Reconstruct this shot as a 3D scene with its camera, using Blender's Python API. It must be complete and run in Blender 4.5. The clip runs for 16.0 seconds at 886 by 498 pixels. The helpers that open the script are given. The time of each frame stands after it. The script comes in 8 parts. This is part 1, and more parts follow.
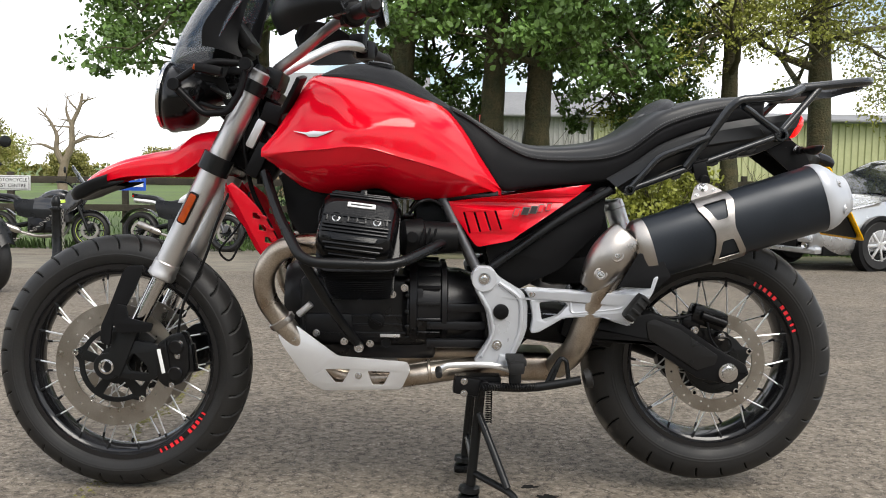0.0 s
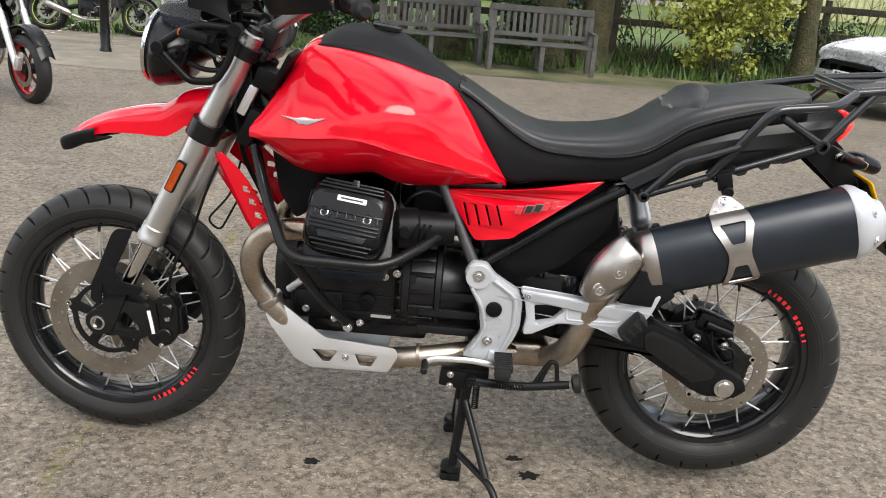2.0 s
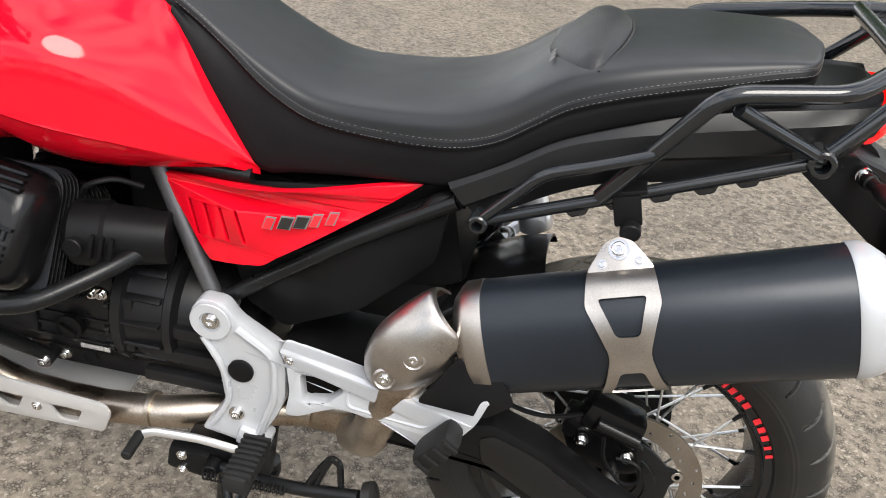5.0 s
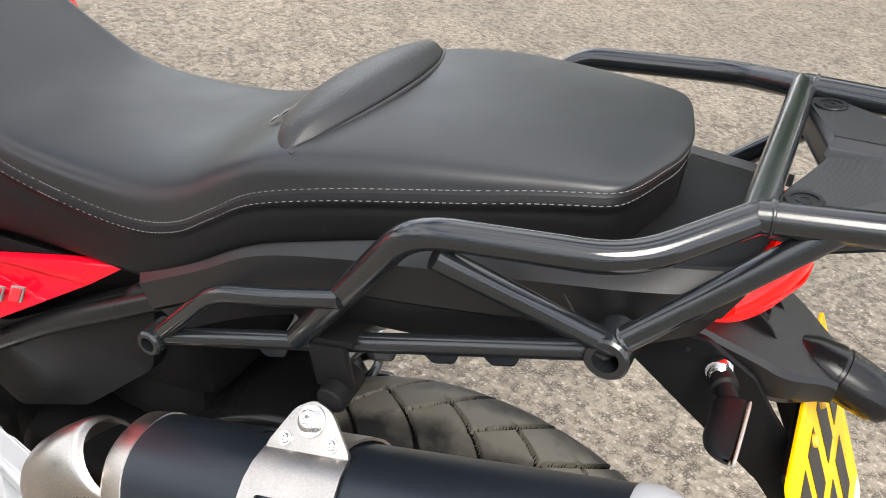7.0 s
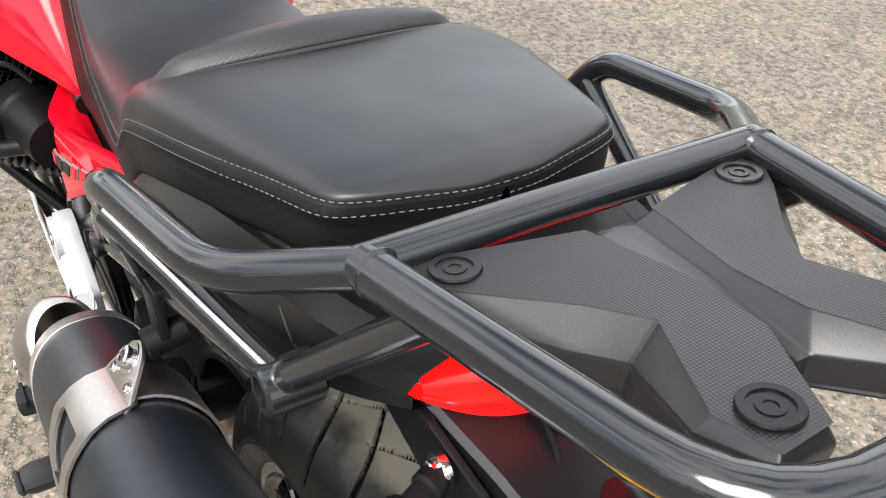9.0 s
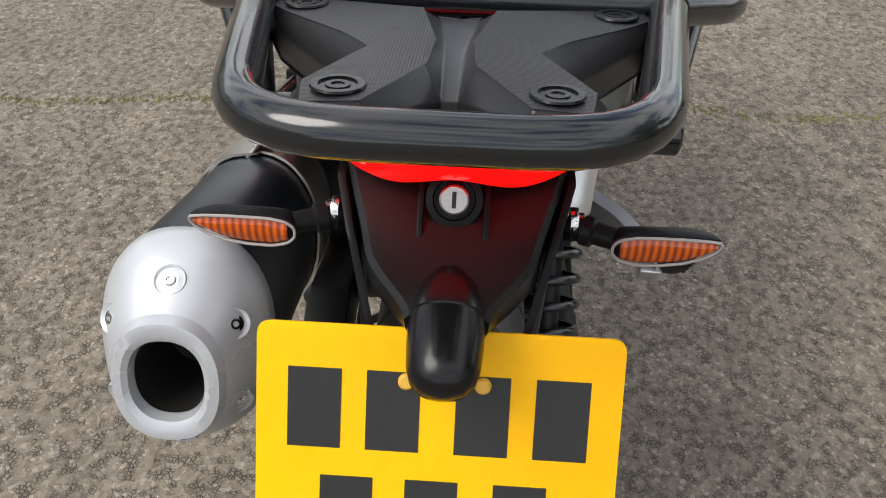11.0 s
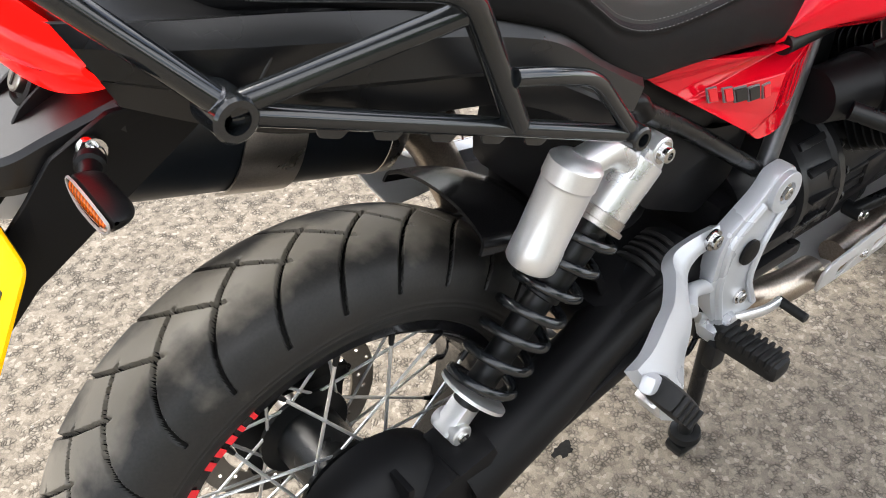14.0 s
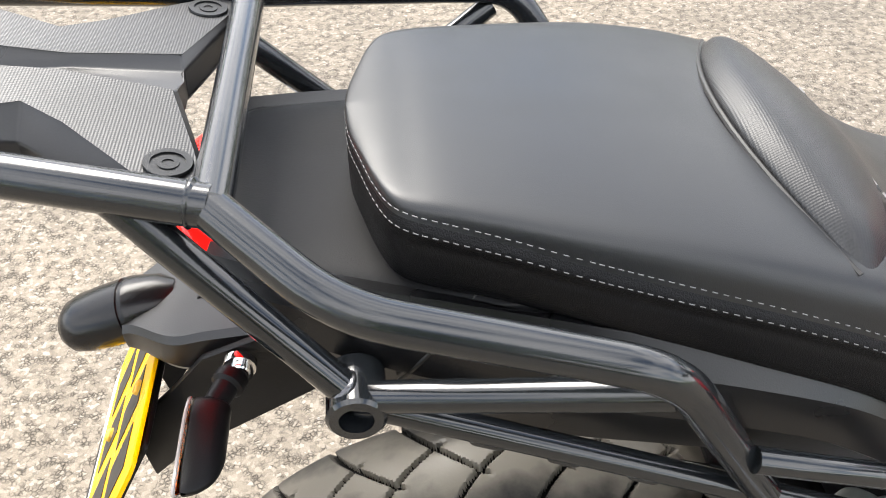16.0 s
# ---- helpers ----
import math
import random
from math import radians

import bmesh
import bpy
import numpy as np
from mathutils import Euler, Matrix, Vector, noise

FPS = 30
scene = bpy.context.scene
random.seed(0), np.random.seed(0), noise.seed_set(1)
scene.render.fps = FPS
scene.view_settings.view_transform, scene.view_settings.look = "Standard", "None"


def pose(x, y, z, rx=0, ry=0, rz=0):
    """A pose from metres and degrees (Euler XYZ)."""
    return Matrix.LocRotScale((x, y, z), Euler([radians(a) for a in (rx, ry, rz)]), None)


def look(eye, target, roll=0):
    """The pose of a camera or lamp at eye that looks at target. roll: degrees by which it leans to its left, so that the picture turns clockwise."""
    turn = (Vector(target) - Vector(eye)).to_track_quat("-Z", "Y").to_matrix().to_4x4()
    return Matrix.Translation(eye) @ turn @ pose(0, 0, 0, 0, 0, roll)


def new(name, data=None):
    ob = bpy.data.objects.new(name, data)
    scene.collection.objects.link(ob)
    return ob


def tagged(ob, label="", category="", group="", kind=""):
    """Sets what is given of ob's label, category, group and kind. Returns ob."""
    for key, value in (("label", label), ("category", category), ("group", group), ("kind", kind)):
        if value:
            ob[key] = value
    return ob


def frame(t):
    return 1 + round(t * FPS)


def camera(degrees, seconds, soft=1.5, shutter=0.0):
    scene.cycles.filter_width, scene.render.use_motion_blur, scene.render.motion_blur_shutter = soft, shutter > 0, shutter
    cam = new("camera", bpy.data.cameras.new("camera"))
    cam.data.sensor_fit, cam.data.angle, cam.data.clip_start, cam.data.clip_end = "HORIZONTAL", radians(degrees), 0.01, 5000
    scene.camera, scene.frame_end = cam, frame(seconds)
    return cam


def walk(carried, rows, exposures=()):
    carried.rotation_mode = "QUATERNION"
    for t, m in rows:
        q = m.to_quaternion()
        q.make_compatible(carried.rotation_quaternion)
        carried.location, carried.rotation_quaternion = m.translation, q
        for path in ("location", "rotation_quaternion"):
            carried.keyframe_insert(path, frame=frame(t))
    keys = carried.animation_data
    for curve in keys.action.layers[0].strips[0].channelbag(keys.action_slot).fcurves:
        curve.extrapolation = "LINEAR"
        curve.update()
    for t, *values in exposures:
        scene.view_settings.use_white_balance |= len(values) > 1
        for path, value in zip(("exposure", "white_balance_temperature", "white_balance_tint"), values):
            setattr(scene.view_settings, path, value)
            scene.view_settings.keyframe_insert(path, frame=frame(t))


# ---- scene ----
cam = camera(52.9, 16.0, soft=1.0)
PATH = [
    (0, (-0.011, -2.335, 0.837), (0.057, -0.343, 0.665), 0.9),
    (0.5, (0.018, -2.308, 0.843), (0.043, -0.318, 0.644), 0.9),
    (1, (0.027, -2.196, 0.947), (-0.008, -0.217, 0.654), 2.9),
    (1.5, (0.047, -2.166, 1.173), (-0.003, -0.221, 0.71), 3.9),
    (2, (0.109, -2.127, 1.305), (0.076, -0.237, 0.655), 4.7),
    (2.5, (0.157, -2.009, 1.328), (0.17, -0.168, 0.548), 5.5),
    (3, (0.195, -1.82, 1.335), (0.252, -0.041, 0.424), 6.1),
    (3.5, (0.31, -1.639, 1.339), (0.347, 0.113, 0.375), 7.7),
    (4, (0.432, -1.452, 1.329), (0.404, 0.286, 0.339), 8.4),
    (4.2, (0.46, -1.381, 1.328), (0.408, 0.352, 0.33), 8.1),
    (6.3, (0.838, -0.809, 1.313), (0.354, 0.834, 0.279), 7.1),
    (6.5, (0.865, -0.747, 1.31), (0.367, 0.874, 0.249), 7.4),
    (7, (0.956, -0.633, 1.324), (0.339, 0.913, 0.216), 7.2),
    (7.5, (1.054, -0.547, 1.329), (0.222, 0.873, 0.192), 6.9),
    (8, (1.148, -0.458, 1.316), (0.162, 0.824, 0.14), 6.6),
    (8.2, (1.165, -0.419, 1.315), (0.127, 0.816, 0.132), 6.0),
    (10.3, (1.407, -0.074, 1.288), (-0.173, 0.041, 0.069), 0.1),
    (10.5, (1.436, -0.059, 1.284), (-0.146, 0.017, 0.063), 0.2),
    (11, (1.461, 0.016, 1.269), (-0.111, -0.058, 0.035), 1.4),
    (11.5, (1.443, 0.162, 1.262), (-0.079, -0.176, 0.009), 1.6),
    (12, (1.394, 0.252, 1.249), (-0.07, -0.266, -0.012), 1.2),
    (12.5, (1.313, 0.335, 1.232), (-0.054, -0.373, -0.044), 0.6),
    (13, (1.247, 0.421, 1.24), (0.011, -0.489, -0.042), -0.2),
    (13.5, (1.178, 0.536, 1.237), (0.081, -0.555, -0.031), 0.8),
    (14, (1.097, 0.617, 1.228), (0.114, -0.601, -0.017), 0.9),
    (14.5, (1.013, 0.633, 1.227), (0.107, -0.645, -0.017), 1.1),
    (15, (0.948, 0.596, 1.247), (0.211, -0.766, -0.019), 0.7),
    (15.5, (0.927, 0.514, 1.28), (0.502, -0.956, -0.008), -0.2),
    (16, (0.874, 0.463, 1.312), (0.739, -1.066, 0.03), -0.1),
]
EXPOSURES = [(0, 0.12), (1.5, 0.22), (2, 0.4), (3.5, 0.5), (7, 0.95), (8, 1.05), (10.5, 0.4), (11.5, -0.15), (12.5, 0.35), (13.5, 1.05), (14.5, 1.45), (15, 1.6), (16, 1.42)]
walk(cam, [(t, look(eye, target, roll)) for t, eye, target, roll in PATH], EXPOSURES)

# ---- world, sun ----
SUN_EL, SUN_AZ = radians(50), radians(150)
sky_world = bpy.data.worlds.new("sky")
scene.world = sky_world
sky_world.use_nodes = True
wn, wl = sky_world.node_tree.nodes, sky_world.node_tree.links
wbg = wn["Background"]
wsky = wn.new("ShaderNodeTexSky")
wsky.sky_type, wsky.sun_disc = "NISHITA", False
wsky.sun_elevation, wsky.sun_rotation = SUN_EL, SUN_AZ
wco = wn.new("ShaderNodeTexCoord")
wmap = wn.new("ShaderNodeMapping")
wmap.inputs["Scale"].default_value = (1.0, 1.0, 2.6)
wnoise = wn.new("ShaderNodeTexNoise")
wnoise.inputs["Scale"].default_value, wnoise.inputs["Detail"].default_value = 2.6, 7.0
wramp = wn.new("ShaderNodeValToRGB")
wramp.color_ramp.elements[0].position, wramp.color_ramp.elements[1].position = 0.36, 0.56
wmix = wn.new("ShaderNodeMix")
wmix.data_type = "RGBA"
wl.new(wco.outputs["Generated"], wmap.inputs["Vector"])
wl.new(wmap.outputs["Vector"], wnoise.inputs["Vector"])
wl.new(wnoise.outputs["Fac"], wramp.inputs["Fac"])
wl.new(wramp.outputs["Color"], wmix.inputs["Factor"])
wl.new(wsky.outputs["Color"], wmix.inputs["A"])
wmix.inputs["B"].default_value = (11.0, 11.0, 11.2, 1.0)
wl.new(wmix.outputs["Result"], wbg.inputs["Color"])
wbg.inputs["Strength"].default_value = 0.14
sun = new("sun", bpy.data.lights.new("sun", "SUN"))
sun.data.energy, sun.data.angle, sun.data.color = 2.6, radians(34), (1.0, 0.95, 0.87)
sun.matrix_world = look((0, 0, 0), (-math.sin(SUN_AZ) * math.cos(SUN_EL), -math.cos(SUN_AZ) * math.cos(SUN_EL), -math.sin(SUN_EL)))
sun.location = (2, -6, 12)

# ---- materials ----


def mat(name, base, rough=0.5, metal=0.0, vary=0.12, scale=6.0, grain=220.0, bump=0.05, dirt=None, coat=0.0, rvary=0.1, spec=0.5, depth=0.001):
    """A surface with variation at two scales: patches (scale, per metre) and fine grain."""
    m = bpy.data.materials.new(name)
    m.use_nodes = True
    n, l = m.node_tree.nodes, m.node_tree.links
    b = n["Principled BSDF"]
    b.inputs["Metallic"].default_value = metal
    b.inputs["Coat Weight"].default_value = coat
    b.inputs["Coat Roughness"].default_value = 0.04
    b.inputs["Specular IOR Level"].default_value = spec
    co = n.new("ShaderNodeTexCoord")
    big, fine = n.new("ShaderNodeTexNoise"), n.new("ShaderNodeTexNoise")
    big.inputs["Scale"].default_value, big.inputs["Detail"].default_value = scale, 5.0
    fine.inputs["Scale"].default_value, fine.inputs["Detail"].default_value = grain, 3.0
    for t in (big, fine):
        l.new(co.outputs["Object"], t.inputs["Vector"])
    ramp = n.new("ShaderNodeValToRGB")
    e = ramp.color_ramp.elements
    e[0].position, e[1].position = 0.3, 0.7
    lo = dirt if dirt else tuple(c * (1 - vary) for c in base)
    hi = tuple(min(1.0, c * (1 + vary)) for c in base)
    e[0].color, e[1].color = (*lo, 1), (*hi, 1)
    l.new(big.outputs["Fac"], ramp.inputs["Fac"])
    mixn = n.new("ShaderNodeMix")
    mixn.data_type, mixn.blend_type = "RGBA", "OVERLAY"
    mixn.inputs["Factor"].default_value = min(1.0, vary * 2)
    l.new(ramp.outputs["Color"], mixn.inputs["A"])
    l.new(fine.outputs["Color"], mixn.inputs["B"])
    sat = n.new("ShaderNodeRGBToBW")
    l.new(fine.outputs["Color"], sat.inputs["Color"])
    l.new(sat.outputs["Val"], mixn.inputs["B"])
    l.new(mixn.outputs["Result"], b.inputs["Base Color"])
    rr = n.new("ShaderNodeMapRange")
    rr.inputs["From Min"].default_value, rr.inputs["From Max"].default_value = 0.3, 0.7
    rr.inputs["To Min"].default_value, rr.inputs["To Max"].default_value = max(0.02, rough - rvary), min(1.0, rough + rvary)
    l.new(big.outputs["Fac"], rr.inputs["Value"])
    l.new(rr.outputs["Result"], b.inputs["Roughness"])
    if bump:
        bp = n.new("ShaderNodeBump")
        bp.inputs["Strength"].default_value, bp.inputs["Distance"].default_value = bump, depth
        l.new(fine.outputs["Fac"], bp.inputs["Height"])
        l.new(bp.outputs["Normal"], b.inputs["Normal"])
    return m


RED = mat("red_paint", (0.68, 0.003, 0.016), 0.07, vary=0.02, coat=0.0, bump=0.0, rvary=0.03, spec=0.42)
BLACK = mat("black_plastic", (0.006, 0.006, 0.0065), 0.40, spec=0.15, vary=0.2, grain=900, bump=0.12)
SATIN = mat("satin_black_metal", (0.007, 0.0075, 0.008), 0.30, spec=0.28, vary=0.15, grain=700, bump=0.04)
PANEL = mat("satin_black_panel", (0.007, 0.007, 0.0075), 0.32, spec=0.40, vary=0.15, grain=900, bump=0.10)
TUBE = mat("black_powder_coat", (0.009, 0.0105, 0.012), 0.17, metal=0.0, vary=0.15, grain=500, bump=0.03, coat=0.3)
GREYTUBE = mat("dark_grey_paint", (0.10, 0.10, 0.105), 0.35, metal=0.6, vary=0.1)
ENGINE = mat("engine_black", (0.005, 0.005, 0.0055), 0.24, spec=0.30, vary=0.25, grain=400, bump=0.15)
CASE = mat("dark_cast_casing", (0.009, 0.009, 0.010), 0.32, spec=0.30, vary=0.25, grain=400, bump=0.15)
FIN = mat("machined_fin_edge", (0.42, 0.41, 0.38), 0.4, metal=0.9, vary=0.1)
SILVER = mat("silver_paint", (0.50, 0.515, 0.54), 0.34, metal=0.3, vary=0.06, grain=1500, bump=0.05)
ALU = mat("brushed_aluminium", (0.72, 0.72, 0.72), 0.33, metal=0.75, vary=0.08, grain=600, bump=0.06)
FORK = mat("anodised_fork", (0.60, 0.59, 0.58), 0.40, metal=1.0, vary=0.06, grain=300, bump=0.02)
SKIDALU = mat("bead_blasted_aluminium", (0.66, 0.66, 0.665), 0.38, metal=0.55, vary=0.06, grain=900, bump=0.05)
CHROME = mat("polished_steel", (0.62, 0.61, 0.6), 0.14, metal=1.0, vary=0.05, bump=0.0)
STEEL = mat("brushed_steel", (0.46, 0.43, 0.40), 0.34, metal=1.0, vary=0.15, scale=14, grain=500, bump=0.06)
HEAT = mat("heat_tinted_steel", (0.48, 0.43, 0.37), 0.32, metal=1.0, vary=0.25, scale=9, grain=300, bump=0.05, dirt=(0.24, 0.18, 0.13))
DISC = mat("brake_disc_steel", (0.36, 0.33, 0.29), 0.36, metal=1.0, vary=0.12, scale=20, grain=500, bump=0.08)
CANBLK = mat("blue_black_can", (0.012, 0.016, 0.022), 0.36, metal=0.3, vary=0.12, bump=0.02)
RUBBER = mat("rubber", (0.010, 0.010, 0.010), 0.5, vary=0.3, scale=14, grain=350, bump=0.12, dirt=(0.017, 0.016, 0.015), spec=0.35)
TREAD = mat("dusty_tread_rubber", (0.010, 0.010, 0.010), 0.5, vary=0.3, scale=14, grain=350, bump=0.12, dirt=(0.017, 0.016, 0.015), spec=0.35)
# dust rubbed into the crown of the tread, fading to clean rubber on the shoulders
_n, _l = TREAD.node_tree.nodes, TREAD.node_tree.links
_c, _s, _a, _r, _f, _x = (_n.new(k) for k in ("ShaderNodeTexCoord", "ShaderNodeSeparateXYZ", "ShaderNodeMath", "ShaderNodeMapRange", "ShaderNodeTexNoise", "ShaderNodeMix"))
_l.new(_c.outputs["Object"], _s.inputs[0])
_l.new(_c.outputs["Object"], _f.inputs["Vector"])
_f.inputs["Scale"].default_value, _f.inputs["Detail"].default_value = 18.0, 6.0
_a.operation = "ABSOLUTE"
_l.new(_s.outputs["Y"], _a.inputs[0])
_m = _n.new("ShaderNodeMath")
_m.operation = "MULTIPLY_ADD"
_m.inputs[1].default_value = 0.11
_l.new(_f.outputs["Fac"], _m.inputs[0])
_l.new(_a.outputs[0], _m.inputs[2])
for _k, _v in (("From Min", 0.076), ("From Max", 0.108), ("To Min", 0.92), ("To Max", 0.0)):
    _r.inputs[_k].default_value = _v
_l.new(_m.outputs[0], _r.inputs["Value"])
_x.data_type = "RGBA"
_l.new(_r.outputs["Result"], _x.inputs["Factor"])
_b = _n["Principled BSDF"]
_l.new(_b.inputs["Base Color"].links[0].from_socket, _x.inputs["A"])
_x.inputs["B"].default_value = (0.150, 0.136, 0.113, 1)
_l.new(_x.outputs["Result"], _b.inputs["Base Color"])
# groove floors: dust-free rubber with the shade of the groove put into its colour
GROOVE_SHADE = mat("shaded_groove_rubber", (0.004, 0.004, 0.004), 0.7, vary=0.2, spec=0.1)
GLOSSBLK = mat("gloss_black_plastic", (0.006, 0.006, 0.0065), 0.22, spec=0.32, vary=0.15, grain=900, bump=0.03)
PEGRUB = mat("peg_rubber", (0.008, 0.008, 0.008), 0.6, vary=0.2, spec=0.35)
VINYL = mat("seat_vinyl", (0.009, 0.0097, 0.011), 0.40, spec=0.5, vary=0.08, grain=1600, bump=0.12, depth=0.0005)
VINYLSIDE = mat("seat_side_vinyl", (0.006, 0.006, 0.0068), 0.50, spec=0.16, vary=0.15, grain=1100, bump=0.5, depth=0.0008)
PADBLK = mat("satin_grey_plastic", (0.016, 0.016, 0.0175), 0.36, vary=0.12, grain=900, bump=0.05)
STITCH = mat("grey_thread", (0.17, 0.17, 0.17), 0.8, vary=0.1)
AMBER = mat("amber_lens", (0.75, 0.12, 0.002), 0.15, vary=0.3, scale=90, coat=0.3, bump=0.0)
REDLENS = mat("red_lens", (0.92, 0.003, 0.003), 0.10, vary=0.05, coat=0.0, spec=0.35, bump=0.0)
LITLENS = mat("lit_red_lens", (0.92, 0.003, 0.003), 0.10, vary=0.05, spec=0.35, bump=0.0)
LITLENS.node_tree.nodes["Principled BSDF"].inputs["Emission Color"].default_value = (1.0, 0.006, 0.004, 1)
LITLENS.node_tree.nodes["Principled BSDF"].inputs["Emission Strength"].default_value = 0.9
YELLOW = mat("yellow_plate", (0.97, 0.50, 0.001), 0.3, spec=0.15, vary=0.02, bump=0.0)
RIM = mat("gloss_black_rim", (0.008, 0.008, 0.009), 0.14, vary=0.1, bump=0.0)
INK = mat("black_ink", (0.015, 0.014, 0.013), 0.5, vary=0.05, bump=0.0)
WHITE = mat("white_paint", (0.78, 0.78, 0.77), 0.4, vary=0.05)
REDINK = mat("red_decal", (0.75, 0.02, 0.03), 0.4, vary=0.05, bump=0.0)
WELD = mat("bright_weld_bead", (0.10, 0.10, 0.105), 0.22, metal=0.8, vary=0.3, scale=60, grain=300, bump=0.4)
LENSDARK = mat("dark_headlamp", (0.012, 0.012, 0.013), 0.12, vary=0.1, coat=0.6, bump=0.0)


def glass(name, tint, rough=0.02, alpha=0.35):
    m = mat(name, tint, rough, bump=0.0, vary=0.03, coat=0.5)
    m.node_tree.nodes["Principled BSDF"].inputs["Alpha"].default_value = alpha
    return m


# fine upright flutes inside the amber lenses
_n, _l = AMBER.node_tree.nodes, AMBER.node_tree.links
_c, _w, _r = _n.new("ShaderNodeTexCoord"), _n.new("ShaderNodeTexWave"), _n.new("ShaderNodeValToRGB")
_w.bands_direction = "Y"
_w.inputs["Scale"].default_value, _w.inputs["Distortion"].default_value = 62.0, 0.6
_r.color_ramp.elements[0].color, _r.color_ramp.elements[1].color = (0.24, 0.026, 0.001, 1), (0.70, 0.12, 0.004, 1)
_l.new(_c.outputs["Object"], _w.inputs["Vector"])
_l.new(_w.outputs["Fac"], _r.inputs["Fac"])
_l.new(_r.outputs["Color"], _n["Principled BSDF"].inputs["Base Color"])
SMOKE = glass("smoked_screen", (0.05, 0.06, 0.075), 0.05, 0.62)
CLEARRIM = mat("clear_plastic_edge", (0.34, 0.31, 0.29), 0.12, vary=0.05, bump=0.0)
# woven pad
PADTEX = mat("textured_pad", (0.011, 0.011, 0.012), 0.46, vary=0.1, bump=0.0)
_n, _l = PADTEX.node_tree.nodes, PADTEX.node_tree.links
_c, _w, _w2, _ad, _b = _n.new("ShaderNodeTexCoord"), _n.new("ShaderNodeTexWave"), _n.new("ShaderNodeTexWave"), _n.new("ShaderNodeMath"), _n.new("ShaderNodeBump")
for w_, d_ in ((_w, "X"), (_w2, "Y")):
    w_.bands_direction = d_
    w_.inputs["Scale"].default_value = 190.0
    _l.new(_c.outputs["Object"], w_.inputs["Vector"])
_l.new(_w.outputs["Fac"], _ad.inputs[0])
_l.new(_w2.outputs["Fac"], _ad.inputs[1])
_l.new(_ad.outputs[0], _b.inputs["Height"])
_b.inputs["Strength"].default_value, _b.inputs["Distance"].default_value = 0.22, 0.0004
_l.new(_b.outputs["Normal"], _n["Principled BSDF"].inputs["Normal"])


def asphalt_material():
    """Worn asphalt: rounded stones of mixed tone, dark gaps here and there, broad stains."""
    m = bpy.data.materials.new("worn_asphalt")
    m.use_nodes = True
    n, l = m.node_tree.nodes, m.node_tree.links
    b = n["Principled BSDF"]
    co = n.new("ShaderNodeTexCoord")

    def noise_tex(scale, detail, vec):
        t = n.new("ShaderNodeTexNoise")
        t.inputs["Scale"].default_value, t.inputs["Detail"].default_value = scale, detail
        l.new(vec, t.inputs["Vector"])
        return t

    def ranged(src, a0, a1, b0, b1):
        r = n.new("ShaderNodeMapRange")
        for key, v in (("From Min", a0), ("From Max", a1), ("To Min", b0), ("To Max", b1)):
            r.inputs[key].default_value = v
        l.new(src, r.inputs["Value"])
        return r.outputs["Result"]

    def math_node(op, a, c):
        t = n.new("ShaderNodeMath")
        t.operation = op
        for k, v in ((0, a), (1, c)):
            if isinstance(v, (int, float)):
                t.inputs[k].default_value = v
            else:
                l.new(v, t.inputs[k])
        return t.outputs[0]

    def times(colour, other, factor=1.0):
        t = n.new("ShaderNodeMix")
        t.data_type, t.blend_type = "RGBA", "MULTIPLY"
        t.inputs["Factor"].default_value = factor
        l.new(colour, t.inputs["A"])
        l.new(other, t.inputs["B"])
        return t.outputs["Result"]

    def ramp(src, *stops):
        t = n.new("ShaderNodeValToRGB")
        e = t.color_ramp.elements
        while len(e) < len(stops):
            e.new(0.5)
        for q, (p, c) in zip(e, stops):
            q.position, q.color = p, (*c, 1)
        l.new(src, t.inputs["Fac"])
        return t.outputs["Color"]

    # bent coordinates, so that the stones are uneven
    warp, add_ = n.new("ShaderNodeVectorMath"), n.new("ShaderNodeVectorMath")
    warp.operation, add_.operation = "SCALE", "ADD"
    warp.inputs["Scale"].default_value = 0.009
    l.new(noise_tex(75.0, 2.0, co.outputs["Object"]).outputs["Color"], warp.inputs[0])
    l.new(co.outputs["Object"], add_.inputs[0])
    l.new(warp.outputs[0], add_.inputs[1])
    cell, edge_ = n.new("ShaderNodeTexVoronoi"), n.new("ShaderNodeTexVoronoi")
    edge_.feature = "DISTANCE_TO_EDGE"
    for t in (cell, edge_):
        t.inputs["Scale"].default_value = 128.0
        l.new(add_.outputs[0], t.inputs["Vector"])
    rgb = n.new("ShaderNodeSeparateColor")
    l.new(cell.outputs["Color"], rgb.inputs["Color"])
    gap = math_node("POWER", ranged(edge_.outputs["Distance"], 0.0, 0.34, 1.0, 0.0), 1.6)
    open_ = ranged(noise_tex(38.0, 4.0, co.outputs["Object"]).outputs["Fac"], 0.45, 0.60, 0.0, 1.0)
    hollow = math_node("MULTIPLY", gap, open_)
    stones = ramp(rgb.outputs["Red"], (0.0, (0.166, 0.142, 0.114)), (0.55, (0.210, 0.182, 0.147)), (0.88, (0.250, 0.220, 0.180)), (1.0, (0.33, 0.295, 0.25)))
    colour = times(stones, ranged(hollow, 0.0, 1.0, 1.0, 0.30))
    fine = noise_tex(420.0, 3.0, co.outputs["Object"])
    colour = times(colour, ranged(fine.outputs["Fac"], 0.3, 0.7, 0.82, 1.16))
    colour = times(colour, ramp(noise_tex(0.9, 6.0, co.outputs["Object"]).outputs["Fac"], (0.3, (0.84, 0.83, 0.82)), (0.7, (1.12, 1.09, 1.04))))
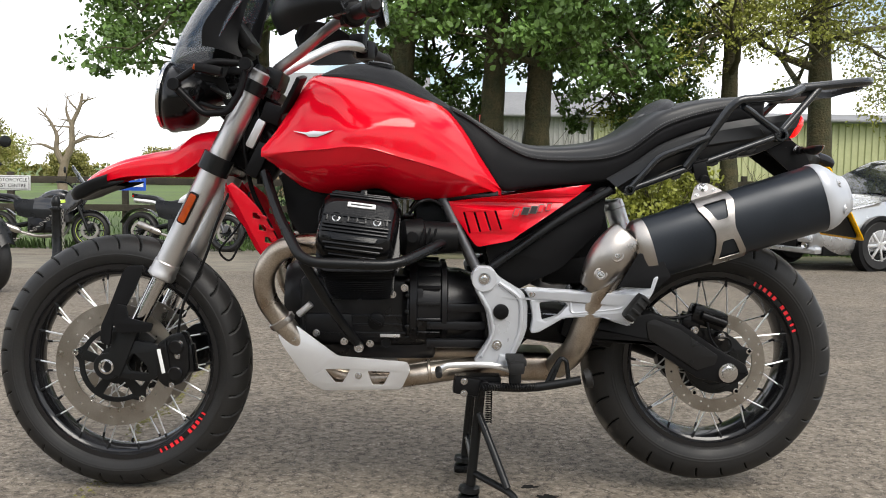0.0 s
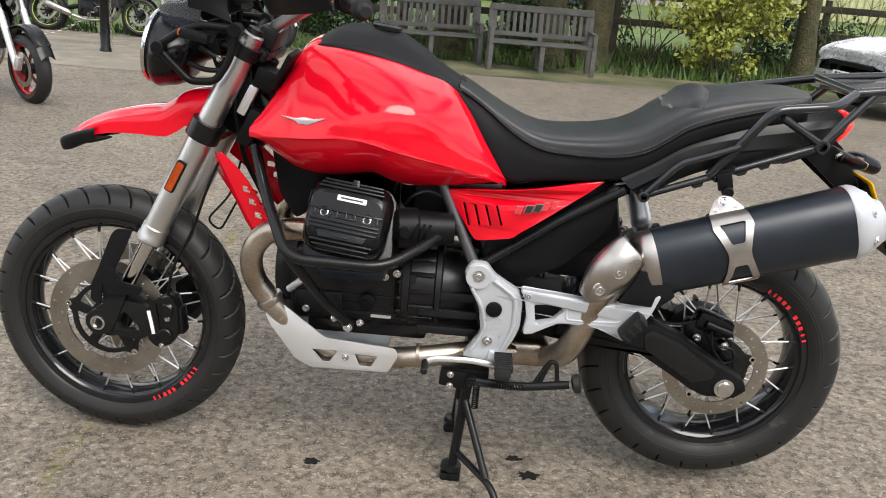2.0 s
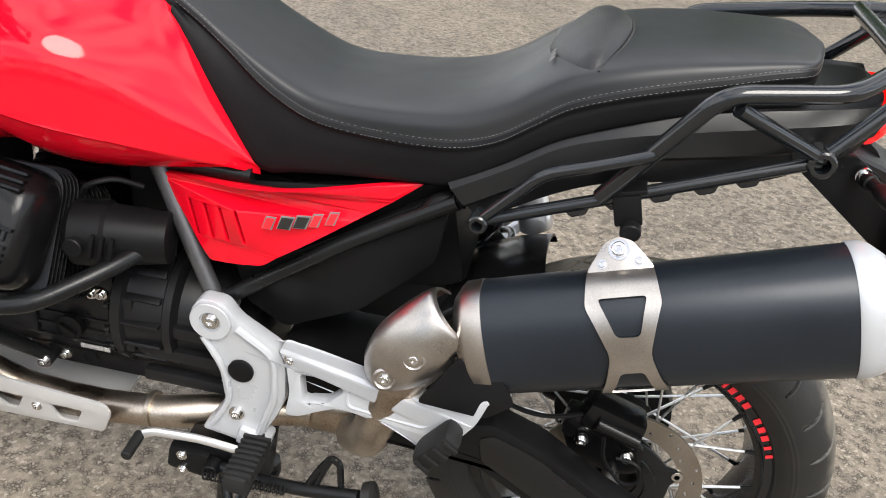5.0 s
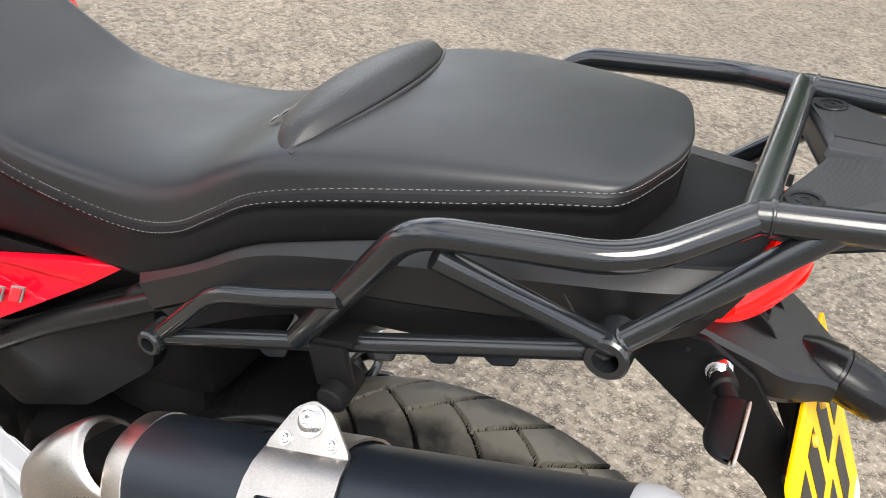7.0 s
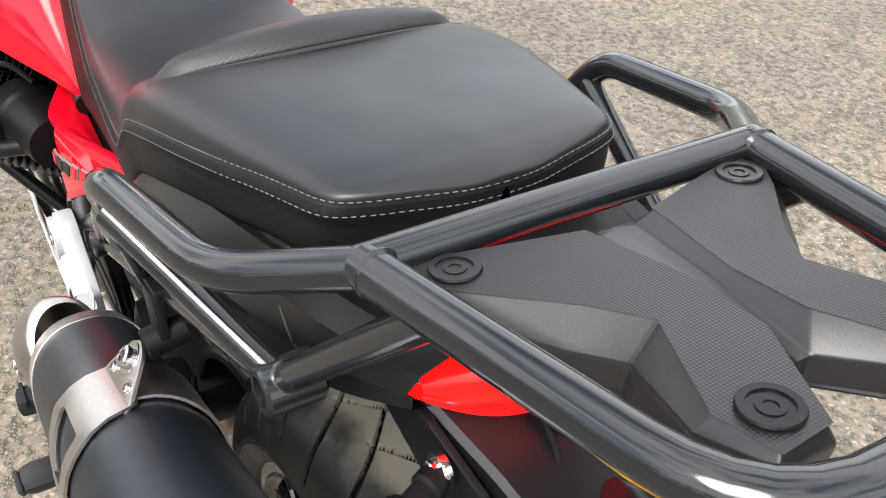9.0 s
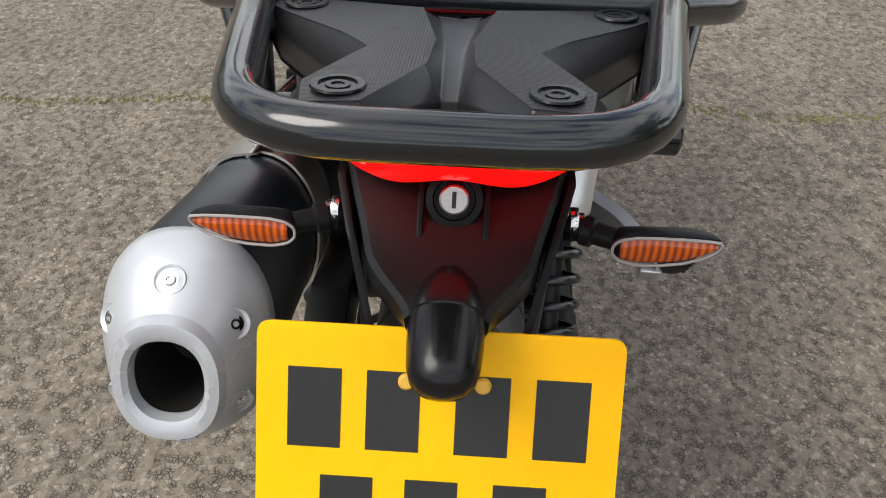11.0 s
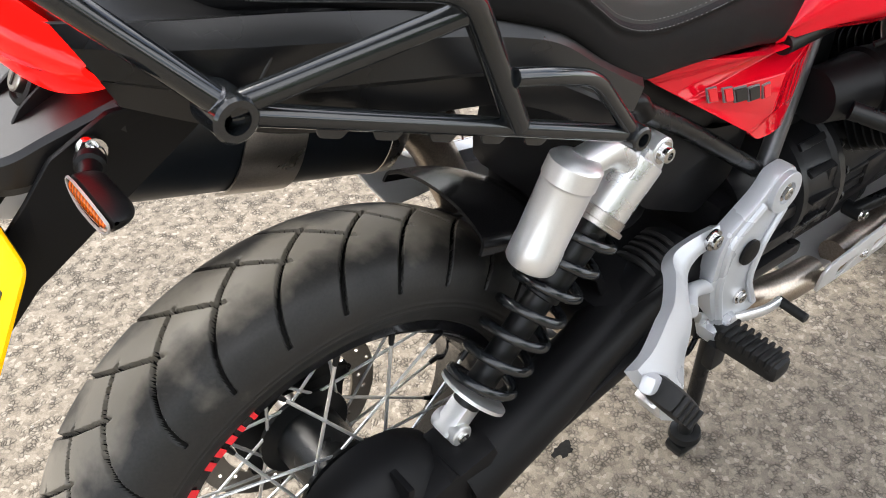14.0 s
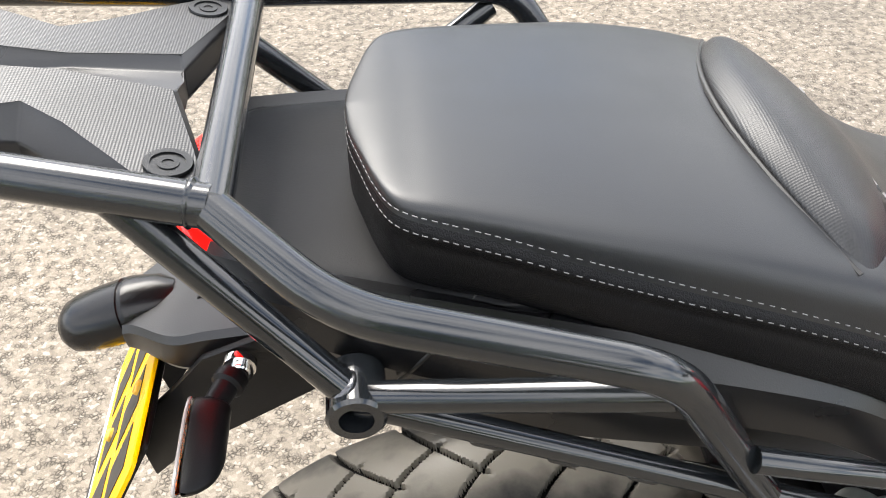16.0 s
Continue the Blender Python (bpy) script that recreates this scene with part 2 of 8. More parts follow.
    colour = times(colour, ramp(noise_tex(7.0, 6.0, co.outputs["Object"]).outputs["Fac"], (0.32, (0.6, 0.6, 0.6)), (0.6, (1.1, 1.1, 1.1))), 0.4)
    l.new(colour, b.inputs["Base Color"])
    b.inputs["Roughness"].default_value = 0.82
    b.inputs["Specular IOR Level"].default_value = 0.3
    height = math_node("ADD", math_node("MULTIPLY", hollow, -1.0), math_node("ADD", math_node("MULTIPLY", rgb.outputs["Green"], 0.35), math_node("MULTIPLY", fine.outputs["Fac"], 0.30)))
    bp = n.new("ShaderNodeBump")
    bp.inputs["Strength"].default_value, bp.inputs["Distance"].default_value = 0.75, 0.0035
    l.new(height, bp.inputs["Height"])
    l.new(bp.outputs["Normal"], b.inputs["Normal"])
    return m


ASPHALT = asphalt_material()
GRAVEL = mat("pale_gravel", (0.19, 0.168, 0.13), 0.9, vary=0.3, scale=3, grain=90, bump=0.6, depth=0.006)
GRASS = mat("field_grass", (0.085, 0.13, 0.03), 0.9, vary=0.3, scale=0.25, grain=6, bump=0.3, depth=0.05)
LITTER = mat("leaf_litter", (0.12, 0.11, 0.06), 0.95, vary=0.4, scale=1.2, grain=30, bump=0.5, depth=0.02, dirt=(0.05, 0.06, 0.02))
BLADE = mat("grass_blade", (0.06, 0.11, 0.02), 0.7, vary=0.3, scale=2, grain=30)
BARK = mat("tree_bark", (0.072, 0.060, 0.030), 0.9, vary=0.4, scale=4, grain=26, bump=1.0, depth=0.03, dirt=(0.034, 0.040, 0.014))
LEAF = mat("spring_leaf", (0.082, 0.155, 0.024), 0.5, vary=0.45, scale=2.2, grain=14, bump=0.0)
LEAFY = mat("yellow_green_leaf", (0.25, 0.27, 0.04), 0.5, vary=0.3, scale=1.5, grain=8, bump=0.0)
IVY = mat("ivy_leaf", (0.03, 0.07, 0.015), 0.5, vary=0.3, scale=2, grain=8, bump=0.0)
HEDGE = mat("far_foliage", (0.20, 0.19, 0.05), 0.8, vary=0.3, scale=0.6, grain=5, bump=0.0)
DEADWOOD = mat("bare_wood", (0.20, 0.16, 0.11), 0.8, vary=0.25, scale=4, grain=60, bump=0.3)
WOOD = mat("weathered_wood", (0.075, 0.073, 0.068), 0.8, vary=0.3, scale=6, grain=90, bump=0.4, depth=0.003)
DARKWOOD = mat("dark_fence_wood", (0.05, 0.042, 0.028), 0.85, vary=0.35, scale=5, grain=70, bump=0.4, depth=0.003)
SHEETG = mat("lime_sheet_metal", (0.40, 0.41, 0.22), 0.5, vary=0.08, scale=0.8, grain=8, bump=0.05)
SHEETW = mat("grey_sheet_metal", (0.30, 0.295, 0.275), 0.6, vary=0.12, scale=0.8, grain=8, bump=0.05)
ROOF = mat("grey_roof_sheet", (0.20, 0.20, 0.20), 0.7, vary=0.15, scale=0.8, grain=8)
SANDSTONE = mat("sand_render", (0.26, 0.19, 0.11), 0.9, vary=0.12, scale=1, grain=20)
CARPAINT = mat("silver_car_paint", (0.50, 0.51, 0.52), 0.25, metal=0.7, vary=0.03, coat=0.8, bump=0.0)
CARGLASS = mat("car_glass", (0.02, 0.025, 0.03), 0.05, vary=0.05, coat=0.5, bump=0.0)
WHITEPAINT = mat("white_bike_paint", (0.70, 0.70, 0.70), 0.25, vary=0.03, coat=0.8, bump=0.0)
BLUE = mat("blue_sign", (0.02, 0.10, 0.55), 0.4, vary=0.05, bump=0.0)
SIGNGREY = mat("sign_white", (0.66, 0.66, 0.64), 0.5, vary=0.05, bump=0.0)
REDRIM = mat("red_wheel_paint", (0.45, 0.01, 0.015), 0.3, vary=0.05, coat=0.5, bump=0.0)
GREENLINE = mat("green_rim_tape", (0.55, 0.72, 0.10), 0.4, vary=0.05, bump=0.0)
BRICKRED = mat("rusty_red_paint", (0.42, 0.05, 0.03), 0.6, vary=0.15)

# ---- shape helpers ----


def part(name, bm, material, parent=None, label="", smooth=38, m=None):
    """Links a bmesh as one mesh object under its thing."""
    bmesh.ops.recalc_face_normals(bm, faces=bm.faces)
    me = bpy.data.meshes.new(name)
    bm.to_mesh(me)
    bm.free()
    me.materials.append(material)
    return piece(name, me, parent, label, smooth, m)


def piece(name, me, parent=None, label="", smooth=38, m=None):
    if smooth:
        me.shade_smooth()
        me.set_sharp_from_angle(angle=radians(smooth))
    ob = new(name, me)
    ob.parent = parent
    if m is not None:
        ob.matrix_basis = m
    return tagged(ob, label)


def thing(name, label, category, group="", kind="", at=(0, 0, 0)):
    ob = new(name)
    ob.location = at
    ob.empty_display_size = 0.1
    return tagged(ob, label, category, group, kind)


def add(bm, other):
    """Joins another bmesh into bm."""
    me = bpy.data.meshes.new("tmp")
    other.to_mesh(me)
    other.free()
    bm.from_mesh(me)
    bpy.data.meshes.remove(me)
    return bm


def joined(*bms):
    out = bmesh.new()
    for b in bms:
        add(out, b)
    return out


def cluster(name, bms, material, parent, label="", sub="rib", flipped=False):
    """A casting and the ribs, lugs and bosses on it, each a mesh of its own under the first."""
    main = part(name, flip(bms[0]) if flipped else bms[0], material, parent, label)
    for b in bms[1:]:
        part(sub, flip(b) if flipped else b, material, main)
    return main


def flip(bm):
    """The mirror image over the middle plane of the motorcycle."""
    for v in bm.verts:
        v.co.y = -v.co.y
    bmesh.ops.reverse_faces(bm, faces=bm.faces)
    return bm


def fillet(pts, r, n=6, closed=False):
    pts = [Vector(p) for p in pts]
    if r <= 0:
        return pts
    out = []
    N = len(pts)
    for i, p in enumerate(pts):
        if not closed and i in (0, N - 1):
            out.append(p)
            continue
        a, b = pts[i - 1] - p, pts[(i + 1) % N] - p
        la, lb = a.length, b.length
        d = min(r, la * 0.45, lb * 0.45)
        p0, p1 = p + a / la * d, p + b / lb * d
        for k in range(n + 1):
            t = k / n
            out.append(p0 * (1 - t) ** 2 + p * 2 * t * (1 - t) + p1 * t * t)
    return out


def sweep(pts, r, seg=14, closed=False, rz=None):
    """A tube along points; r a number or one for each point; rz: second radius for an oval."""
    bm = bmesh.new()
    N = len(pts)
    rr = r if isinstance(r, (list, tuple)) else [r] * N
    rings, up = [], None
    for i, p in enumerate(pts):
        if closed:
            t = (pts[(i + 1) % N] - pts[i - 1]).normalized()
        else:
            t = (pts[min(i + 1, N - 1)] - pts[max(i - 1, 0)]).normalized()
        if up is None:
            up = Vector((0, 0, 1)) if abs(t.z) < 0.9 else Vector((0, 1, 0))
        up = (up - t * up.dot(t)).normalized()
        side = t.cross(up)
        k = (rz / r) if rz and not isinstance(r, (list, tuple)) else 1.0
        rings.append([bm.verts.new(p + side * math.cos(a) * rr[i] + up * math.sin(a) * rr[i] * k) for a in (2 * math.pi * j / seg for j in range(seg))])
    for i in range(N if closed else N - 1):
        A, B = rings[i], rings[(i + 1) % N]
        for j in range(seg):
            bm.faces.new((A[j], A[(j + 1) % seg], B[(j + 1) % seg], B[j]))
    if not closed:
        bm.faces.new(rings[0])
        bm.faces.new(rings[-1])
    return bm


def tube(pts, r, bend=0.03, seg=14, closed=False, rz=None):
    return sweep(fillet(pts, bend, 6, closed), r, seg, closed, rz)


def lathe(profile, p0, way, seg=32, close=True):
    """Rings of (distance along the axis, radius) from p0 along way."""
    q = Vector(way).normalized().to_track_quat("Z", "Y").to_matrix().to_4x4()
    m = Matrix.Translation(p0) @ q
    bm = bmesh.new()
    rings = []
    for d, r in profile:
        rings.append([bm.verts.new(m @ Vector((r * math.cos(a), r * math.sin(a), d))) for a in (2 * math.pi * j / seg for j in range(seg))])
    for A, B in zip(rings, rings[1:]):
        for j in range(seg):
            bm.faces.new((A[j], A[(j + 1) % seg], B[(j + 1) % seg], B[j]))
    if close:
        bm.faces.new(rings[0])
        bm.faces.new(rings[-1])
    return bm


def rod(a, b, r, seg=14, chamfer=0.0015):
    a, b = Vector(a), Vector(b)
    L = (b - a).length
    c = min(chamfer, L * 0.2, r * 0.4)
    return lathe([(0, r - c), (c, r), (L - c, r), (L, r - c)], a, b - a, seg)


def ring(center, way, r_out, r_in, width, seg=48, bevel=0.001):
    """A flat ring, hollow, of the given width along its axis."""
    w, b = width / 2, bevel
    c = Vector(center)
    bm = lathe([(-w, r_in), (-w, r_out - b), (-w + b, r_out), (w - b, r_out), (w, r_out - b), (w, r_in), (-w, r_in)], c, way, seg, close=False)
    bmesh.ops.remove_doubles(bm, verts=bm.verts, dist=1e-6)
    return bm


def box(center, size, rot=(0, 0, 0), bevel=0.004, seg=2, taper=None):
    bm = bmesh.new()
    bmesh.ops.create_cube(bm, size=1)
    for v in bm.verts:
        v.co = Vector((v.co.x * size[0], v.co.y * size[1], v.co.z * size[2]))
        if taper and v.co.z > 0:
            v.co.x *= taper[0]
            v.co.y *= taper[1]
    if bevel:
        bmesh.ops.bevel(bm, geom=bm.edges[:], offset=min(bevel, min(size) * 0.45), segments=seg, profile=0.6, affect="EDGES")
    bm.transform(pose(*center, *rot))
    return bm


def plate(outline, thick, to3d, holes=(), bevel=0.0015):
    """A flat plate with holes. outline and holes in plate coordinates; to3d(u, v, w) gives the place, w from 0 to thick."""
    from mathutils.geometry import tessellate_polygon
    loops = [[Vector((u, v, 0)) for u, v in outline]] + [[Vector((u, v, 0)) for u, v in h] for h in holes]
    flat = [p for lp in loops for p in lp]
    tris = tessellate_polygon(loops)
    bm = bmesh.new()
    lo = [bm.verts.new(to3d(p.x, p.y, 0.0)) for p in flat]
    hi = [bm.verts.new(to3d(p.x, p.y, thick)) for p in flat]
    for t in tris:
        try:
            bm.faces.new([lo[i] for i in t])
            bm.faces.new([hi[i] for i in reversed(t)])
        except ValueError:
            pass
    k = 0
    for lp in loops:
        n = len(lp)
        for i in range(n):
            a, b = k + i, k + (i + 1) % n
            bm.faces.new((lo[a], lo[b], hi[b], hi[a]))
        k += n
    bmesh.ops.recalc_face_normals(bm, faces=bm.faces)
    if bevel:
        sharp = [e for e in bm.edges if len(e.link_faces) == 2 and e.calc_face_angle(0) > 0.8]
        bmesh.ops.bevel(bm, geom=sharp, offset=bevel, segments=2, profile=0.6, affect="EDGES")
    return bm


def roundpoly(pts, r, n=4):
    return [(p.x, p.y) for p in fillet([(u, v, 0) for u, v in pts], r, n, True)]


def xz(y, sign=-1):
    """Plate coordinates for upright plates along the motorcycle: w grows outwards."""
    return lambda u, v, w: Vector((u, y + sign * w, v))


def frame_of(origin, ex, ey):
    """Plate coordinates on a slanted plane."""
    o, ex, ey = Vector(origin), Vector(ex).normalized(), Vector(ey)
    ey = (ey - ex * ey.dot(ex)).normalized()
    ez = ex.cross(ey)
    return lambda u, v, w: o + ex * u + ey * v + ez * w


def spline(ctrl, n):
    """Smooth points through control points (rows of a numpy array along axis 0)."""
    c = np.asarray(ctrl, float)
    N = len(c)
    ext = np.concatenate([2 * c[:1] - c[1:2], c, 2 * c[-1:] - c[-2:-1]])
    out = []
    for s in np.linspace(0, N - 1, n):
        i = min(int(s), N - 2)
        t = s - i
        p0, p1, p2, p3 = ext[i], ext[i + 1], ext[i + 2], ext[i + 3]
        out.append(0.5 * ((2 * p1) + (p2 - p0) * t + (2 * p0 - 5 * p1 + 4 * p2 - p3) * t ** 2 + (3 * p1 - p0 - 3 * p2 + p3) * t ** 3))
    return np.array(out)


def skin(ctrl, nu, nv, closed_u=False):
    """A smooth sheet through a grid of control points [i][j] = (x, y, z)."""
    g = spline(np.asarray(ctrl, float), nu)
    g = spline(np.swapaxes(g, 0, 1), nv)
    bm = bmesh.new()
    vs = [[bm.verts.new(p) for p in row] for row in g]
    for A, B in zip(vs, vs[1:]):
        for j in range(len(A) - 1):
            bm.faces.new((A[j], A[j + 1], B[j + 1], B[j]))
    return bm


def facet(rows, nu):
    """A sheet smooth along its length, with straight facets and sharp creases across."""
    g = spline(np.asarray(rows, float), nu)
    bm = bmesh.new()
    vs = [[bm.verts.new(p) for p in row] for row in g]
    for A, B in zip(vs, vs[1:]):
        for j in range(len(A) - 1):
            bm.faces.new((A[j], A[j + 1], B[j + 1], B[j]))
    return bm


def both(bm):
    """A half and its mirror image, welded in the middle."""
    o = flip(bm.copy())
    out = joined(bm, o)
    bmesh.ops.remove_doubles(out, verts=out.verts, dist=0.0006)
    return out


def thick(bm, t):
    """Gives a sheet thickness inwards."""
    bmesh.ops.recalc_face_normals(bm, faces=bm.faces)
    bmesh.ops.solidify(bm, geom=bm.faces[:], thickness=t)
    return bm


def bolt(p, way, r=0.008, h=0.006, mat_=None, parent=None, name="bolt"):
    """A socket-head bolt with a hollow."""
    w = Vector(way).normalized()
    bm = lathe([(-0.004, r * 1.5), (0.0, r * 1.5), (0.0012, r * 1.45), (0.0012, r), (h - 0.001, r), (h, r * 0.85), (h, r * 0.5), (h * 0.4, r * 0.45)], Vector(p), w, 16)
    return part(name, bm, mat_ or CHROME, parent)

# ---- setting: ground, field, barn ----


def gz(y):
    """Height of the ground: level round the motorcycle, then falling gently to the fence."""
    t = min(max(y - 0.6, 0.0), 12.4)
    return -0.042 * t


def sheet(name, xs, ys, material, lift, label, category, wob=0.0):
    bm = bmesh.new()
    vs = [[bm.verts.new((x + (wob * noise.noise(Vector((x * .7, y * .7, 3))) if 0 < i < len(ys) - 1 or True else 0), y + wob * noise.noise(Vector((x * .9, y * .9, 7))), gz(y) + lift)) for x in xs] for i, y in enumerate(ys)]
    for A, B in zip(vs, vs[1:]):
        for j in range(len(A) - 1):
            bm.faces.new((A[j], A[j + 1], B[j + 1], B[j]))
    return tagged(part(name, bm, material, smooth=0), label, category, kind="structure")


def steps(a, b, n):
    return [a + (b - a) * k / n for k in range(n + 1)]


sheet("ground", [-2500, -60, -20, 0, 20, 60, 2500], [-2500, -60, -20, 0, 0.6, 3, 6, 9, 11, 13, 20, 60, 300, 2500], GRASS, -0.012, "green pasture reaching the horizon", "ground")
sheet("road", steps(-40, 40, 40), [-45, -20, -8, -3, 0, 0.6, 2, 4, 6, 8, 9.3, 10.6], ASPHALT, 0.0, "worn grey asphalt yard with small stones", "asphalt")
sheet("pavement_1", steps(-30, -1.4, 40), steps(7.6, 12.6, 12), GRAVEL, 0.004, "pale compacted gravel strip with moss", "verge", 0.25)
sheet("pavement_2", steps(-1.6, 30, 50), steps(10.4, 17, 14), LITTER, 0.004, "ground under trees with leaf litter and moss", "verge", 0.3)

# moss and low grass along the verge: many blades in one mesh
rng = np.random.default_rng(5)


def blades(name, n, xr, yr, h, label, mat_=None):
    v, f = [], []
    cx, cy = rng.uniform(*xr, n), rng.uniform(*yr, n)
    for k in range(n):
        a = rng.uniform(0, 6.283)
        hh = h * rng.uniform(.4, 1.2)
        dx, dy = math.cos(a) * hh * .12, math.sin(a) * hh * .12
        lx, ly = rng.uniform(-.5, .5) * hh, rng.uniform(-.5, .5) * hh
        z = gz(cy[k])
        i = len(v)
        v += [(cx[k] - dx, cy[k] - dy, z), (cx[k] + dx, cy[k] + dy, z), (cx[k] + lx, cy[k] + ly, z + hh)]
        f.append((i, i + 1, i + 2))
    me = bpy.data.meshes.new(name)
    me.from_pydata(v, [], f)
    me.materials.append(mat_ or BLADE)
    return tagged(new(name, me), label, "grass", kind="stuff")


blades("grass", 9000, (-1.2, 12), (12.4, 17), 0.22, "tufts of green grass under the trees")
blades("grass", 2500, (-16, -2), (11.9, 12.9), 0.18, "grass along the field fence")
blades("grass", 5000, (-40, 0), (13, 26), 0.16, "short pasture grass")

# pebbles and chips lying on the asphalt
v, f = [], []
for k in range(1500):
    x, y = rng.uniform(-2.6, 3.2), rng.uniform(-2.4, 3.4)
    s = rng.uniform(.002, .0055)
    i = len(v)
    z = gz(y)
    for q in range(5):
        a = 6.283 * q / 5 + rng.uniform(0, .6)
        v.append((x + s * math.cos(a), y + s * math.sin(a), z - .0005))
    v.append((x, y, z + s * .55))
    f += [(i + q, i + (q + 1) % 5, i + 5) for q in range(5)]
me = bpy.data.meshes.new("gravel_chips")
me.from_pydata(v, [], f)
me.materials.append(mat("pale_chip", (0.30, 0.27, 0.23), 0.9, vary=0.4, scale=40))
tagged(new("gravel_chips", me), "loose pale stone chips on the asphalt", "gravel", kind="stuff")
# oil spots
def spot(x, y, r, seed):
    rr = random.Random(seed)
    pts = [(x + r * q * math.cos(6.283 * k / 26), y + r * .7 * q * math.sin(6.283 * k / 26)) for k, q in ((k, rr.uniform(.6, 1.2)) for k in range(26))]
    return plate(pts, 0.0006, lambda u, v, w: Vector((u, v, gz(v) + 0.0004 + w)), (), 0)
OIL = mat("oil_stain", (0.012, 0.0115, 0.011), 0.85, spec=0.1, vary=0.3, scale=30)
for k, (x, y, r) in enumerate(((-0.223, -0.121, .022), (0.346, -0.097, .030), (0.309, -0.021, .022))):
    tagged(part("oil_stain", spot(x, y, r, k), OIL, smooth=0), "dark oil spot on the asphalt", "stain", "oil spots", "structure")
MOSS = mat("dry_moss", (0.16, 0.15, 0.05), 0.95, vary=0.4, scale=30, grain=200, bump=0.5)
v, f = [], []
for k in range(900):  # a thin line of moss across the yard
    t = rng.uniform(0, 1)
    y = -1.4 + 3.2 * t + rng.normal(0, .02)
    x = -0.835 - 0.06 * y + 0.02 * math.sin(y * 9) + rng.normal(0, .014)
    s = rng.uniform(.002, .008)
    i = len(v)
    z = gz(y) + .001
    v += [(x + s * math.cos(a), y + s * math.sin(a), z) for a in (0, 2.1, 4.2)] + [(x, y, z + s * .6)]
    f += [(i, i + 1, i + 3), (i + 1, i + 2, i + 3), (i + 2, i, i + 3)]
me = bpy.data.meshes.new("moss")
me.from_pydata(v, [], f)
me.materials.append(MOSS)
tagged(new("moss", me), "thin line of dry moss on the asphalt", "moss", kind="stuff")


# barn of ribbed sheet metal
def ribbed(x0, x1, y, z0, z1, pitch, depth, material, name, parent, label=""):
    bm = bmesh.new()
    n = int((x1 - x0) / pitch)
    lo, hi = [], []
    for k in range(n):
        for o, d in ((0, 0), (.55, 0), (.65, -depth), (.9, -depth)):
            x = x0 + (k + o) * pitch
            lo.append(bm.verts.new((x, y + d, z0)))
            hi.append(bm.verts.new((x, y + d, z1)))
    for k in range(len(lo) - 1):
        bm.faces.new((lo[k], lo[k + 1], hi[k + 1], hi[k]))
    return part(name, bm, material, parent, label, 0)


barn = thing("barn", "low farm barn clad in lime-green and grey ribbed sheet metal", "barn")
BY, G = 36.0, -0.52
ribbed(7.7, 40, BY, G, 3.35, 0.30, 0.06, SHEETG, "green_wall", barn, "lime-green ribbed sheet wall")
ribbed(3.6, 7.66, BY - .1, G, 3.3, 0.22, 0.05, SHEETW, "grey_wall", barn, "grey corrugated sheet wall")
part("core", box((21.9, BY + 5, 1.4), (36.4, 9.6, 3.9), (0, 0, 0), 0.02), SHEETW, barn)
b = bmesh.new()
for k, (yy, zz) in enumerate(((BY - .5, 3.3), (BY + 5, 3.95), (BY + 10.5, 3.3))):
    for x in (9.5, 41):
        b.verts.new((x, yy, zz))
b.verts.ensure_lookup_table()
b.faces.new([b.verts[i] for i in (0, 1, 3, 2)])
b.faces.new([b.verts[i] for i in (2, 3, 5, 4)])
part("roof", thick(b, 0.12), ROOF, barn, "grey sheet roof")
b = bmesh.new()
for yy, zz in ((BY - .5, 3.3), (BY + 5, 4.75), (BY + 10.5, 3.3)):
    for x in (3.2, 9.5):
        b.verts.new((x, yy, zz))
b.verts.ensure_lookup_table()
b.faces.new([b.verts[i] for i in (0, 1, 3, 2)])
b.faces.new([b.verts[i] for i in (2, 3, 5, 4)])
b.faces.new([b.verts[i] for i in (1, 5, 3)])
part("roof", thick(b, 0.12), ROOF, barn, "grey sheet roof with a higher ridge")
part("gutter", tube([(3.2, BY - .55, 3.28), (41, BY - .55, 3.28)], 0.07, 0), ROOF, barn)
house = thing("outbuilding", "sand-coloured rendered outbuilding with a grey roof", "building")
part("wall", box((-4.0, 46, 1.8), (9, 6, 4.6), (0, 0, 0), 0.02), SANDSTONE, house)
b = bmesh.new()
for yy, zz in ((42.6, 4.0), (46, 6.0), (49.4, 4.0)):
    for x in (-8.8, 0.8):
        b.verts.new((x, yy, zz))
b.verts.ensure_lookup_table()
b.faces.new([b.verts[i] for i in (0, 1, 3, 2)])
b.faces.new([b.verts[i] for i in (2, 3, 5, 4)])
part("roof", thick(b, 0.15), ROOF, house)
part("lean_to", box((2.1, 44.5, 1.6), (2.6, 4.0, 4.4), (0, 0, 0), 0.02), DARKWOOD, house, "dark boarded lean-to")
for k_, (tx, ty, tn) in enumerate(((0.9, 30.5, 5), (2.9, 31.5, 4), (-1.2, 31.0, 3))):
    tm = thing("timber_stack", "stack of weathered sawn timber by the barn", "timber", "timber stacks")
    rt_ = random.Random(60 + k_)
    for row in range(tn):
        for c_ in range(4):
            part("beam", box((tx + rt_.uniform(-.15, .15), ty + .30 * c_, G + .14 + .26 * row), (1.9, .26, .20), (0, 0, rt_.uniform(-2, 2)), .015), WOOD, tm)
post = thing("red_post", "rusty red steel post by the barn yard", "post")
part("shaft", box((2.4, 30, 1.2), (0.14, 0.14, 3.4), (0, 0, 0), 0.01), BRICKRED, post)

# ---- the red motorcycle ----
bike = thing("motorcycle", "red and black adventure motorcycle standing on its centre stand on asphalt", "motorcycle")
